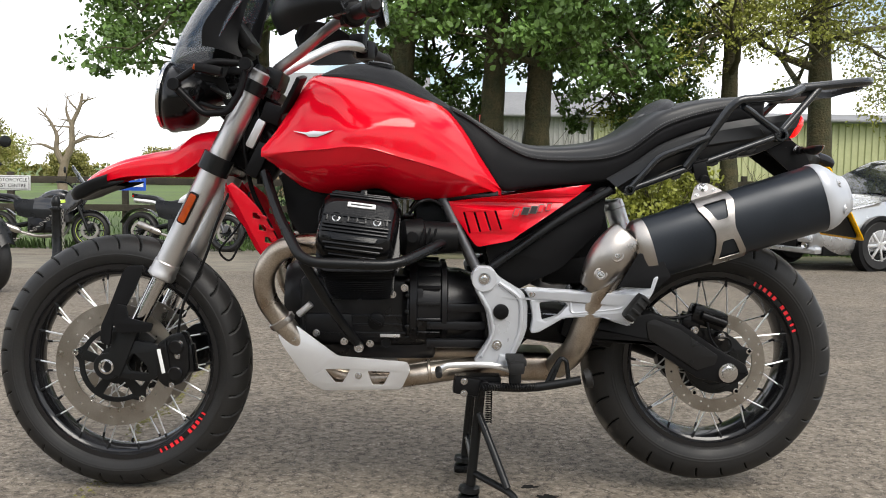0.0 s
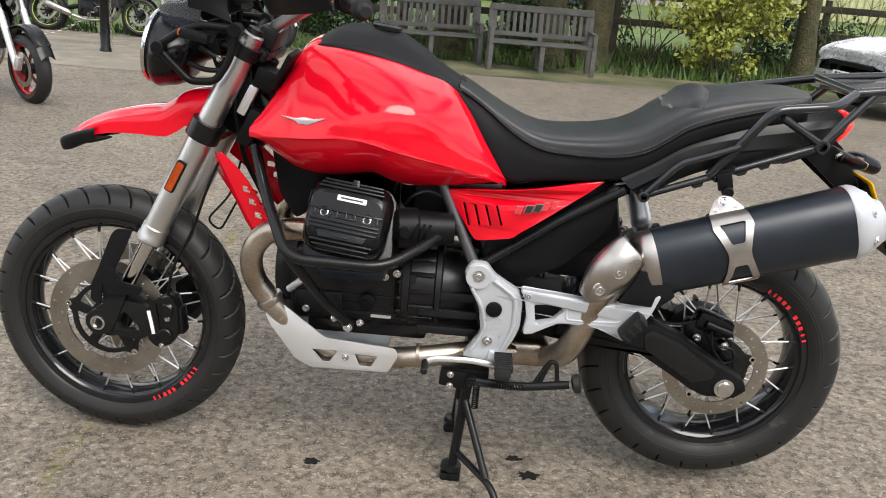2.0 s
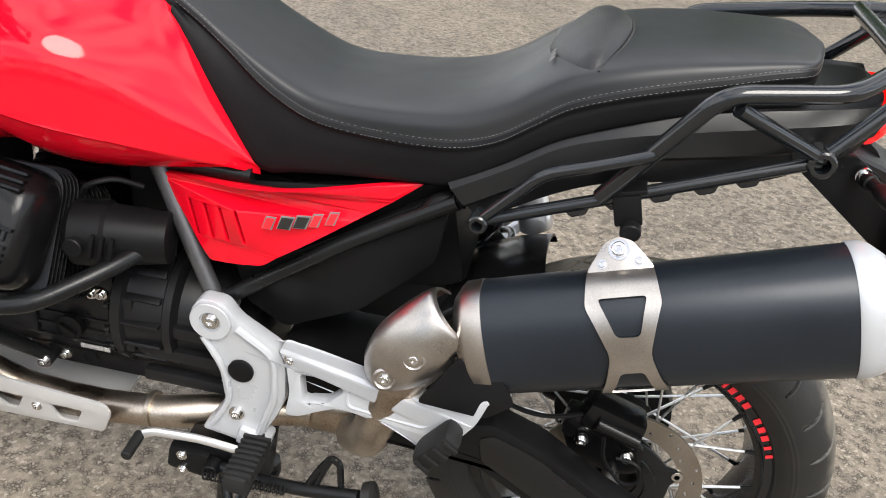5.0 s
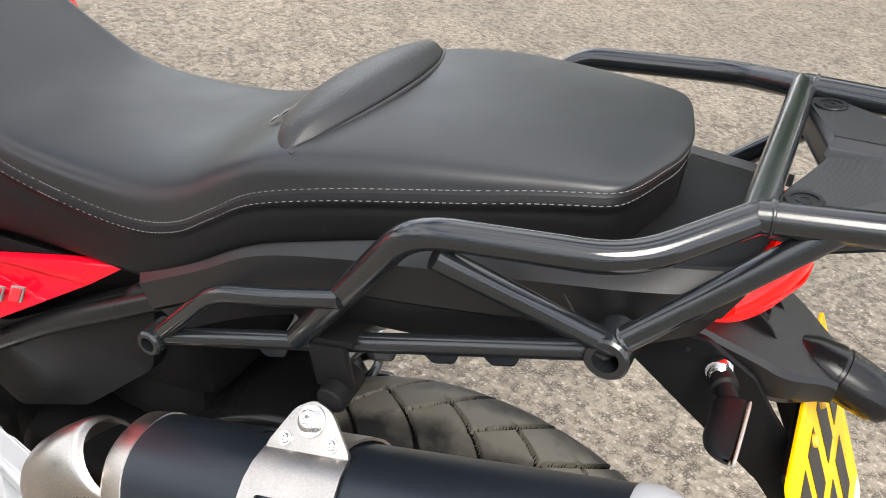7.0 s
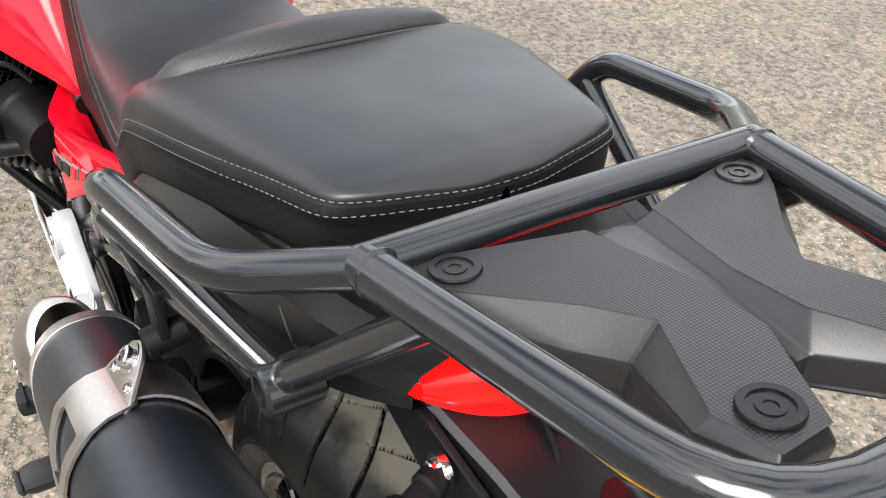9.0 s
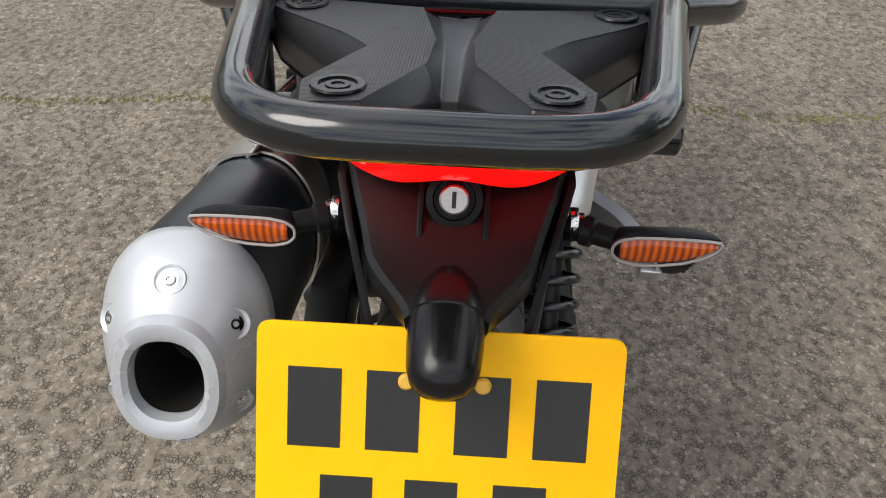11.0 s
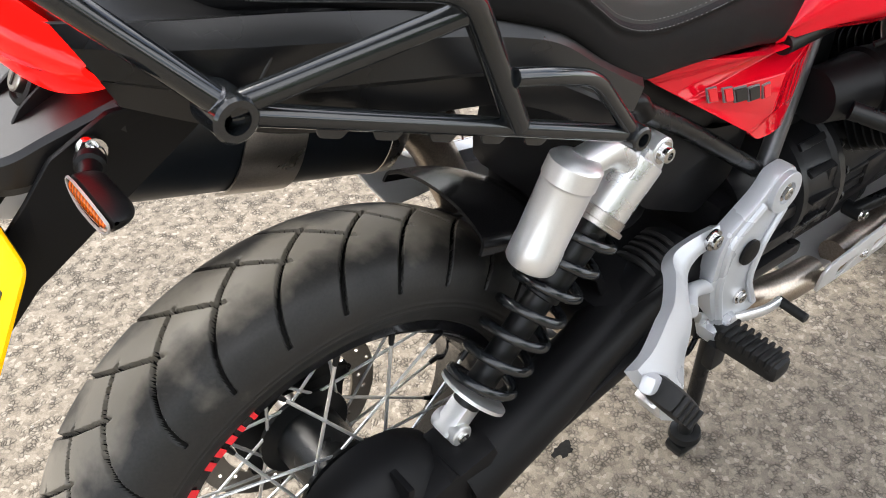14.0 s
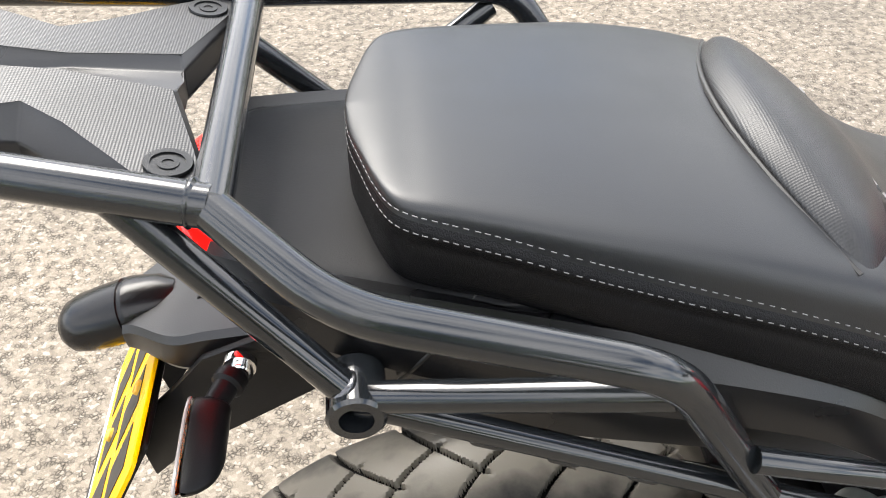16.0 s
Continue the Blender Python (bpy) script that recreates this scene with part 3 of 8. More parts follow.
FA, RA = Vector((-0.757, 0, 0.333)), Vector((0.772, -0.006, 0.358))


def tyre_mesh(name, prof, around, across, lug, seed):
    """A tyre with grooves pressed into its tread; prof: half profile of (across, radius) from bead to crown."""
    half = np.array(prof)
    full = np.concatenate([half, half[-2::-1] * np.array([-1, 1])])
    p = spline(full, across)
    seg = np.r_[0, np.cumsum(np.hypot(*np.diff(p, axis=0).T))]
    s = seg - seg[-1] / 2
    R = half[-1, 1]
    n = 2 * round(math.pi * R / lug)
    pitch = 2 * math.pi * R / n
    th = np.linspace(0, 2 * math.pi, around, endpoint=False)
    A, S = np.meshgrid(th * R, s, indexing="ij")
    a = np.abs(S)
    edge = np.hypot(*(half[-1] - half[2]))
    depth = np.zeros_like(A)

    def groove(line, lo, hi, w, every=1, first=0.0):
        step = pitch * every
        d = np.abs((A - line - first * pitch + step / 2) % step - step / 2)
        ends = np.clip(np.minimum(S - lo, hi - S) / 0.004, 0, 1)
        return ends * np.clip((w - d) / (w * 0.38), 0, 1)

    for sg in (1, -1):
        T = sg * S / edge
        arc = 0.95 * pitch * np.clip(0.93 - T, 0, 2) ** 2
        lo, hi = (-edge * 0.20, edge * 0.92) if sg > 0 else (-edge * 0.92, edge * 0.20)
        depth = np.maximum(depth, groove((0 if sg > 0 else pitch / 2) + arc, lo, hi, 0.0036))
    r = p[:, 1][None, :] - 0.0070 * depth * np.clip((edge * 1.02 - a) / 0.01, 0, 1)
    y = np.broadcast_to(p[:, 0][None, :], r.shape) * (1 - 0.004 * depth)
    for at, hgt in ((1.10, 0.0010), (1.16, 0.0010), (1.42, 0.0013), (1.60, 0.0010)):
        y = y + np.sign(S) * hgt * np.exp(-((a - edge * at) / 0.0013) ** 2)
    X, Z = r * np.cos(th)[:, None], r * np.sin(th)[:, None]
    verts = np.stack([X, y, Z], -1).reshape(-1, 3)
    i, j = np.meshgrid(np.arange(around), np.arange(across - 1), indexing="ij")
    i2 = (i + 1) % around
    faces = np.stack([i * across + j, i * across + j + 1, i2 * across + j + 1, i2 * across + j], -1).reshape(-1, 4)
    me = bpy.data.meshes.new(name)
    me.from_pydata(verts.tolist(), [], faces.tolist())
    for m_ in (TREAD if prof[0][0] < -0.05 else RUBBER, GROOVE_SHADE):
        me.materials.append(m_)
    # groove floors take the rubber with the painted-in shade
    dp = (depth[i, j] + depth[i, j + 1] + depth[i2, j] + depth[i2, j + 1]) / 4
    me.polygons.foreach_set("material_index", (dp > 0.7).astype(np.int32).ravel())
    return me


def circle(r, n, cx=0.0, cy=0.0, ph=0.0):
    return [(cx + r * math.cos(ph + 2 * math.pi * k / n), cy + r * math.sin(ph + 2 * math.pi * k / n)) for k in range(n)]


def disc_mesh(r_out, r_in, y, thick_=0.0045):
    holes = [circle(r_in, 48)]
    for k in range(30):
        rr = r_in + (r_out - r_in) * (0.3, 0.55, 0.8)[k % 3]
        holes.append(circle(0.0034, 8, rr * math.cos(k * math.pi / 15), rr * math.sin(k * math.pi / 15)))
    return plate(circle(r_out, 72), thick_, lambda u, v, w: Vector((u, y - thick_ / 2 + w, v)), holes, bevel=0)


def wheel(name, at, prof, rim_r, rim_y, around, across, lug, hub_r, hub_y, disc, label):
    m = Matrix.Translation(at)
    hub = part(name, joined(lathe([(-hub_y - 0.012, hub_r * 0.55), (-hub_y, hub_r), (-hub_y + 0.006, hub_r), (-hub_y + 0.012, hub_r * 0.7),
                                   (hub_y - 0.012, hub_r * 0.7), (hub_y - 0.006, hub_r), (hub_y, hub_r), (hub_y + 0.012, hub_r * 0.55)], (0, 0, 0), (0, 1, 0), 40)),
               SATIN, bike, label, m=m)
    me = tyre_mesh("tyre", prof, around, across, lug, 1)
    piece("tyre", me, hub, "black road tyre with curved tread grooves", 50)
    w = rim_y
    rim = lathe([(-w, rim_r + 0.006), (-w - 0.004, rim_r + 0.002), (-w - 0.003, rim_r - 0.010), (-w + 0.004, rim_r - 0.014), (-w + 0.008, rim_r - 0.022), (-w * 0.3, rim_r - 0.031),
                 (w * 0.3, rim_r - 0.031), (w - 0.008, rim_r - 0.022), (w - 0.004, rim_r - 0.014), (w + 0.003, rim_r - 0.010), (w + 0.004, rim_r + 0.002), (w, rim_r + 0.006)], (0, 0, 0), (0, 1, 0), 96, close=False)
    part("rim", rim, RIM, hub, "glossy black wheel rim")
    # spokes with nipples
    L = None
    n = 36
    sp = nip = None
    for k in range(n):
        s = 1 if k % 2 else -1
        a1 = 2 * math.pi * k / n
        a0 = a1 + (1 if (k // 2) % 2 else -1) * radians(52)
        p0 = Vector((hub_r * 0.9 * math.cos(a0), s * (hub_y - 0.004), hub_r * 0.9 * math.sin(a0)))
        p1 = Vector(((rim_r - 0.026) * math.cos(a1), s * (w - 0.010), (rim_r - 0.026) * math.sin(a1)))
        d = p1 - p0
        if sp is None:
            L = d.length
            sp = bpy.data.meshes.new("spoke")
            b = lathe([(0, 0.0022), (L - 0.004, 0.0022)], (0, 0, 0), (0, 0, 1), 6)
            b.to_mesh(sp)
            sp.materials.append(ALU)
            nip = bpy.data.meshes.new("nipple")
            b = lathe([(-0.010, 0.0030), (0, 0.0036), (0.008, 0.0046)], (0, 0, 0), (0, 0, 1), 8)
            b.to_mesh(nip)
            nip.materials.append(SATIN)
        q = d.to_track_quat("Z", "Y").to_matrix().to_4x4()
        piece("spoke", sp, hub, "", 40, Matrix.Translation(p0) @ q)
        piece("nipple", nip, hub, "", 40, Matrix.Translation(p1) @ q)
    for y in disc["y"]:
        d = part("brake_disc", disc_mesh(disc["r"], disc["ri"], y), DISC, hub, "drilled steel brake disc")
        R, e = disc["ri"] - 0.016, disc["ri"] - 0.003
        rim_line = [((R + 0.019 * max(0.0, math.cos(2.5 * t - 0.875)) ** 14 if math.cos(5 * t - 1.75) > 0 else R), t) for t in (2 * math.pi * k / 120 for k in range(120))]
        windows = [circle(hub_r * 0.55, 32)]
        if R - hub_r > 0.03:
            for k in range(5):
                t0 = 2 * math.pi * k / 5 + 0.35
                span = [(R - 0.012, t0 + 0.16 + 0.94 * q / 8) for q in range(9)] + [(hub_r * 0.98, t0 + 1.06 - 0.82 * q / 6) for q in range(7)]
                windows.append([(r_ * math.cos(t), r_ * math.sin(t)) for r_, t in span])
        part("disc_carrier", plate([(r_ * math.cos(t), r_ * math.sin(t)) for r_, t in rim_line], 0.007, lambda u, v, w_, y=y: Vector((u, y - 0.0035 + w_, v)), windows, 0.0008), SATIN, hub, "black five-armed disc carrier")
        for k in range(5):
            a = 2 * math.pi * k / 5 + 0.35
            o = -1 if y < 0 else 1
            part("disc_button", lathe([(0, 0.0085), (0.0015, 0.0085), (0.002, 0.0045), (0.0, 0.004)], (e * math.cos(a), y + o * 0.0045, e * math.sin(a)), (0, o, 0), 14), CHROME, hub)
    # red lettering shown as plain blocks
    for y in (-1, 1):
        for c0, sweep_, sl in ((disc["mark"], disc["span"], 11),):
            b = bmesh.new()
            for k in range(sl):
                if k in (5,):
                    continue
                a0 = radians(c0 + sweep_ * k / sl)
                a1 = a0 + radians(sweep_ / sl * (0.60 if 1 < k < sl - 2 else 0.34))
                r0, r1 = rim_r - 0.0075, rim_r + 0.0035
                yy = y * (w + 0.0052)
                vs = [b.verts.new((r * math.cos(t), yy + (0.0006 * y if f else 0), r * math.sin(t))) for f in (0, 1) for r, t in ((r0, a0), (r0, a1), (r1, a1), (r1, a0))]
                for q4 in ((0, 1, 2, 3), (4, 5, 6, 7), (0, 1, 5, 4), (1, 2, 6, 5), (2, 3, 7, 6), (3, 0, 4, 7)):
                    b.faces.new([vs[x] for x in q4])
            part("rim_decal", b, REDINK, hub, "red decal blocks on the rim", 0)
    return hub


front = []
front_hub = wheel("front_wheel", FA, [(-0.040, 0.2515), (-0.050, 0.262), (-0.0555, 0.279), (-0.053, 0.296), (-0.042, 0.313), (-0.023, 0.326), (0, 0.330)],
      0.2525, 0.040, 1100, 110, 0.062, 0.05, 0.042, dict(y=(-0.072, 0.072), r=0.157, ri=0.112, mark=-66, span=38), "spoked front wheel with black hub")
wheel("rear_wheel", RA, [(-0.056, 0.2295), (-0.068, 0.241), (-0.0765, 0.261), (-0.0745, 0.287), (-0.060, 0.312), (-0.034, 0.326), (0, 0.331)],
      0.2310, 0.057, 1600, 180, 0.075, 0.062, 0.052, dict(y=(-0.088,), r=0.130, ri=0.096, mark=20, span=46), "spoked rear wheel with black hub")

# front fork
FD = Vector((-0.490, 0, -1)).normalized()


def fork_at(z, y):
    return Vector((-0.502 - 0.490 * (0.833 - z), y, z))


for sg in (-1, 1):
    y = sg * 0.096
    t0 = fork_at(1.075, y)
    L = (fork_at(0.56, y) - t0).length
    leg = part("fork_tube", lathe([(0, 0.020), (0.004, 0.0255), (0.05, 0.0255), (0.052, 0.0285), (L * 0.45, 0.0285), (L * 0.5, 0.0300), (L - 0.045, 0.0300), (L - 0.042, 0.0325), (L - 0.018, 0.0325), (L - 0.015, 0.0345), (L - 0.004, 0.0345), (L, 0.031)],
                                   t0, FD, 40), FORK, bike, "satin silver fork leg")
    front.append(leg)
    part("fork_cap", lathe([(-0.012, 0.010), (-0.012, 0.017), (-0.002, 0.019), (0.002, 0.02)], t0, FD, 24), SATIN, leg)
    part("fork_slider", rod(fork_at(0.575, y), fork_at(0.40, y), 0.0205, 32), CHROME, leg, "polished fork slider")
    part("fork_foot", joined(box((-0.728, y * 1.02, 0.385), (0.052, 0.044, 0.15), (0, 22, 0), 0.012), rod((-0.765, y - 0.02, 0.336), (-0.765, y + 0.02, 0.336), 0.034, 28),
                             box((-0.70, y * 0.95, 0.415), (0.10, 0.018, 0.05), (0, 40, 0), 0.006)), SATIN, leg, "black axle clamp")
    g = roundpoly([(-0.706, 0.590), (-0.664, 0.592), (-0.690, 0.529), (-0.710, 0.490), (-0.745, 0.440), (-0.752, 0.388), (-0.776, 0.400), (-0.774, 0.440), (-0.751, 0.492), (-0.719, 0.574)], 0.008)
    part("fork_guard", plate(g, 0.008, xz(sg * 0.122, sg)), BLACK, leg, "black fork guard")
    wing = roundpoly([(-0.731, 0.496), (-0.708, 0.492), (-0.704, 0.462), (-0.640, 0.448), (-0.648, 0.428), (-0.730, 0.422), (-0.742, 0.450)], 0.005)
    part("fork_guard_wing", plate(wing, 0.006, xz(sg * 0.130, sg)), BLACK, leg)
    br = roundpoly([(-0.792, 0.345), (-0.765, 0.382), (-0.700, 0.402), (-0.642, 0.394), (-0.628, 0.382), (-0.636, 0.312), (-0.664, 0.298), (-0.738, 0.308), (-0.778, 0.314)], 0.012)
    part("caliper_bracket", plate(br, 0.014, xz(sg * 0.098, sg), [roundpoly([(-0.697, 0.370), (-0.664, 0.336), (-0.660, 0.318), (-0.708, 0.324), (-0.722, 0.350)], 0.005)]), SATIN, leg)
    cal = part("brake_caliper", plate(roundpoly([(-0.640, 0.394), (-0.604, 0.420), (-0.574, 0.426), (-0.560, 0.392), (-0.558, 0.330), (-0.580, 0.294), (-0.616, 0.284), (-0.640, 0.304)], 0.010), 0.046, xz(sg * 0.068, sg), (), 0.006), ENGINE, bike, "black radial brake caliper")
    for cx, cz in ((-0.590, 0.388), (-0.592, 0.322)):
        part("piston_cover", rod((cx, sg * 0.110, cz), (cx, sg * 0.122, cz), 0.018, 24, 0.003), ENGINE, cal)
    part("caliper_bridge", box((-0.562, sg * 0.086, 0.358), (0.022, 0.040, 0.070), (0, -6, 0), 0.006), ENGINE, cal)
    part("caliper_rib", box((-0.612, sg * 0.1155, 0.354), (0.008, 0.006, 0.105), (0, -8, 0), 0.002), ENGINE, cal)
    front.append(cal)
    part("caliper_mark", box((-0.628, sg * 0.1155, 0.352), (0.009, 0.0016, 0.062), (0, -12, 0), 0.0004), WHITE, cal, "white lettering bar")
    for z in (0.398, 0.366, 0.318, 0.292):
        bolt((-0.588 + (0.36 - z) * -0.2, sg * 0.115, z), (0, sg, 0), 0.005, 0.006, CHROME, cal)
    part("axle_end", lathe([(0, 0.019), (0.004, 0.019), (0.005, 0.014), (-0.012, 0.0135)], (-0.765, sg * 0.117, 0.336), (0, sg, 0), 24), CHROME, leg, "hollow steel axle end")
    # amber reflector on the fork leg
    c = fork_at(0.735, y)
    rf = part("side_reflector", plate(roundpoly([(-0.012, -0.042), (0.012, -0.042), (0.012, 0.042), (-0.012, 0.042)], 0.006), 0.006, frame_of(c + Vector((-0.006, sg * 0.031, 0)), (0.9, 0, -0.44), -FD)), BLACK, bike)
    front.append(rf)
    part("reflector_lens", plate(roundpoly([(-0.009, -0.038), (0.009, -0.038), (0.009, 0.038), (-0.009, 0.038)], 0.005), 0.003, frame_of(c + Vector((-0.006, sg * 0.0385, 0)), (0.9, 0, -0.44), -FD)), AMBER, rf, "amber reflector lens")
yoke = part("lower_yoke", joined(*[ring(fork_at(0.845, s * 0.096), FD, 0.040, 0.026, 0.045, 32) for s in (-1, 1)], box((-0.488, 0, 0.845), (0.06, 0.17, 0.04), (0, 26, 0), 0.01)), SATIN, bike, "black lower fork yoke")
yoke2 = part("upper_yoke", joined(*[ring(fork_at(1.035, s * 0.096), FD, 0.034, 0.020, 0.032, 32) for s in (-1, 1)], box((-0.39, 0, 1.035), (0.07, 0.17, 0.03), (0, 26, 0), 0.01)), SATIN, bike, "black upper fork yoke")
part("steering_head", joined(rod((-0.385, 0, 1.02), (-0.47, 0, 0.84), 0.036), box((-0.40, 0, 0.90), (0.13, 0.10, 0.16), (0, 26, 0), 0.02), box((-0.43, -0.045, 0.93), (0.05, 0.05, 0.10), (0, 26, 0), 0.01),
                             tube([(-0.43, -0.06, 1.0), (-0.44, -0.075, 0.9), (-0.42, -0.06, 0.78), (-0.36, -0.05, 0.66)], 0.006), tube([(-0.41, -0.05, 1.01), (-0.40, -0.07, 0.92), (-0.40, -0.06, 0.80)], 0.008),
                             box((-0.365, -0.06, 0.975), (0.05, 0.07, 0.05), (0, 20, 0), 0.008), box((-0.40, -0.075, 0.86), (0.035, 0.04, 0.09), (0, 26, 0), 0.006)), BLACK, bike)
part("reservoir_bracket", box((-0.405, -0.085, 0.925), (0.022, 0.022, 0.075), (0, 26, 0), 0.005), ALU, bike)
part("brake_hose", tube([(-0.46, -0.10, 0.80), (-0.50, -0.11, 0.70), (-0.53, -0.115, 0.60), (-0.585, -0.11, 0.50), (-0.60, -0.10, 0.41)], 0.0035, 0.05, 8), BLACK, bike)
part("wheel_sensor_cable", tube([(-0.42, -0.09, 0.78), (-0.44, -0.10, 0.70), (-0.50, -0.10, 0.63), (-0.47, -0.09, 0.60), (-0.43, -0.08, 0.68)], 0.0028, 0.03, 8), BLACK, bike)

# front mudguard: centre line and half widths
fx = [(-0.882, 0.779, 0.030), (-0.832, 0.821, 0.052), (-0.765, 0.854, 0.066), (-0.690, 0.874, 0.076), (-0.625, 0.887, 0.081), (-0.594, 0.905, 0.081), (-0.560, 0.926, 0.079), (-0.490, 0.938, 0.072)]
g = []
for x, z, w in fx:
    drop = 0.020 + 0.055 * min(1, (x + 0.90) / 0.3)
    g.append([(x, 0, z), (x, -w * 0.45, z - 0.003), (x + 0.004, -w * 0.8, z - 0.014), (x + 0.012, -w, z - 0.40 * drop), (x + 0.02, -w - 0.002, z - drop)])
mud = part("front_mudguard", thick(both(skin(g, 40, 14)), 0.004), RED, bike, "glossy red beak mudguard")
# black tip: wraps the nose and the lower flanks, closed underneath
g = [[(x, 0, zt - .001), (x, -w * .7, zt + .001), (x, -w, zt - .002), (x, -w - .001, (zt + zb) / 2), (x, -w + .006, zb), (x, -w * .4, zb + .002), (x, 0, zb + .002)] for x, w, zt, zb in
     ((-.899, .010, .768, .761), (-.894, .022, .773, .757), (-.878, .0425, .783, .750), (-.850, .0545, .795, .757), (-.820, .0620, .806, .771), (-.790, .0690, .815, .783), (-.780, .0705, .818, .787))]
part("mudguard_tip", both(skin(g, 26, 20)), BLACK, mud, "black plastic tip")
for sg in (-1, 1):
    part("mudguard_lip", sweep([Vector((-.800, sg * .058, .786)), Vector((-.770, sg * .064, .793)), Vector((-.738, sg * .068, .800))], [.009, .007, .002], 10), BLACK, mud)

# the front end is turned slightly to the right
STEER = Matrix.Translation((-0.45, 0, 0.93)) @ Matrix.Rotation(radians(-4), 4, -FD) @ Matrix.Translation((0.45, 0, -0.93))
for ob in front + [front_hub, yoke, yoke2, mud]:
    ob.matrix_basis = STEER @ ob.matrix_basis

# headlamp, cage, screen
hl = []
for x, zc, hy, hz in ((-0.640, 1.022, 0.095, 0.078), (-0.622, 1.014, 0.116, 0.086), (-0.600, 1.011, 0.124, 0.080), (-0.574, 1.012, 0.121, 0.077), (-0.546, 1.018, 0.104, 0.066), (-0.528, 1.028, 0.080, 0.046), (-0.500, 1.035, 0.060, 0.036), (-0.450, 1.040, 0.050, 0.030)):
    hl.append([(x + 0.012 * math.sin(a), hy * math.cos(a), zc + hz * math.sin(a)) for a in (2 * math.pi * k / 20 for k in range(21))])
head = part("headlamp", joined(skin(hl, 40, 48)), GLOSSBLK, bike, "black headlamp shell")
part("headlamp_lens", skin([[(-0.642 - 0.022 * (1 - q * q), 0.098 * q * math.cos(a), 1.022 + 0.080 * q * math.sin(a)) for a in (2 * math.pi * k / 20 for k in range(21))] for q in (0.02, 0.4, 0.75, 1.0)], 14, 40), LENSDARK, head, "dark glossy headlamp lens")
part("headlamp_rim", tube([(-0.643 + 0.01 * math.sin(a), 0.099 * math.cos(a), 1.022 + 0.081 * math.sin(a)) for a in (2 * math.pi * k / 28 for k in range(28))], 0.006, 0, 8, True), CHROME, head, "bright trim ring")
part("red_chin", skin([[(-0.640 + 0.03 * k, yy, 0.952 - 0.014 * (1 - (yy / 0.07) ** 2) + 0.01 * k) for yy in (-0.07, -0.035, 0, 0.035, 0.07)] for k in range(3)], 8, 12), RED, head)
for sg in (-1, 1):
    y = sg * 0.152
    cage = part("headlamp_guard", tube([(-0.590, y, 1.040), (-0.535, y, 1.078), (-0.490, y, 1.093), (-0.415, sg * 0.148, 1.090), (-0.432, sg * 0.150, 1.020), (-0.462, y, 0.972), (-0.520, y, 0.968), (-0.588, y, 1.034)], 0.0085, 0.016), BLACK, bike, "black tubular headlamp guard")
    part("guard_knob", rod((-0.588, y - sg * 0.012, 1.037), (-0.588, y + sg * 0.014, 1.037), 0.015), BLACK, cage)
    part("guard_knob", rod((-0.418, sg * 0.13, 1.088), (-0.418, sg * 0.162, 1.088), 0.016), BLACK, cage)
    part("lamp_bracket", plate(roundpoly([(-0.560, 1.075), (-0.500, 1.090), (-0.425, 1.085), (-0.418, 1.010), (-0.450, .975), (-0.480, .990), (-0.500, 1.045), (-0.550, 1.055)], .010), .008, xz(sg * 0.078, sg), [roundpoly([(-.485, 1.070), (-.440, 1.070), (-.440, 1.015), (-.462, 1.005)], .006)]), BLACK, head)
    part("lamp_stay", rod((-0.512, sg * 0.100, 1.038), (-0.462, sg * 0.092, 1.008), 0.0065), SATIN, head)
    part("lamp_stay", tube([(-0.548, sg * 0.085, 1.000), (-0.500, sg * 0.092, .985), (-0.450, sg * 0.080, .990)], 0.006, .02, 10), SATIN, head)
    bolt((-0.556, sg * 0.1135, 1.022), (-.2, sg, 0), 0.007, 0.005, SATIN, head)
    bolt((-0.470, sg * 0.098, 1.016), (0, sg, 0), 0.005, 0.005, CHROME, head)
    part("guard_stay", rod((-0.588, sg * 0.06, 1.037), (-0.588, y, 1.037), 0.008), BLACK, cage)
    part("guard_stay", rod((-0.418, sg * 0.05, 1.07), (-0.418, y, 1.088), 0.008), BLACK, cage)
    part("front_indicator", joined(tube([(-0.50, sg * 0.08, 1.07), (-0.50, sg * 0.17, 1.072)], 0.009), box((-0.50, sg * 0.175, 1.072), (0.065, 0.03, 0.022), (0, 10, 0), 0.008)), BLACK, bike, "black front indicator")
    part("indicator_lens", box((-0.533, sg * 0.172, 1.077), (0.008, 0.020, 0.014), (0, 10, 0), 0.004), AMBER, bike)
    part("indicator_plate", plate(roundpoly([(-.520, 1.062), (-.512, 1.080), (-.455, 1.086), (-.470, 1.054)], .006), .006, xz(sg * .140, sg)), SATIN, cage)
    bolt((-0.488, sg * 0.146, 1.068), (0, sg, 0), 0.0075, 0.005, CHROME, cage)
scr = []
for k, (x, z, w) in enumerate(((-0.640, 1.085, 0.110), (-0.628, 1.13, 0.145), (-0.598, 1.19, 0.160), (-0.552, 1.262, 0.160), (-0.505, 1.325, 0.150), (-0.46, 1.38, 0.13))):
    scr.append([(x + 0.13 * (q ** 2), w * q, z - 0.02 * q * q) for q in (-1, -0.75, -0.5, -0.25, 0, 0.25, 0.5, 0.75, 1)])
part("windscreen", thick(skin(scr, 30, 30), 0.003), SMOKE, bike, "smoked transparent windscreen")
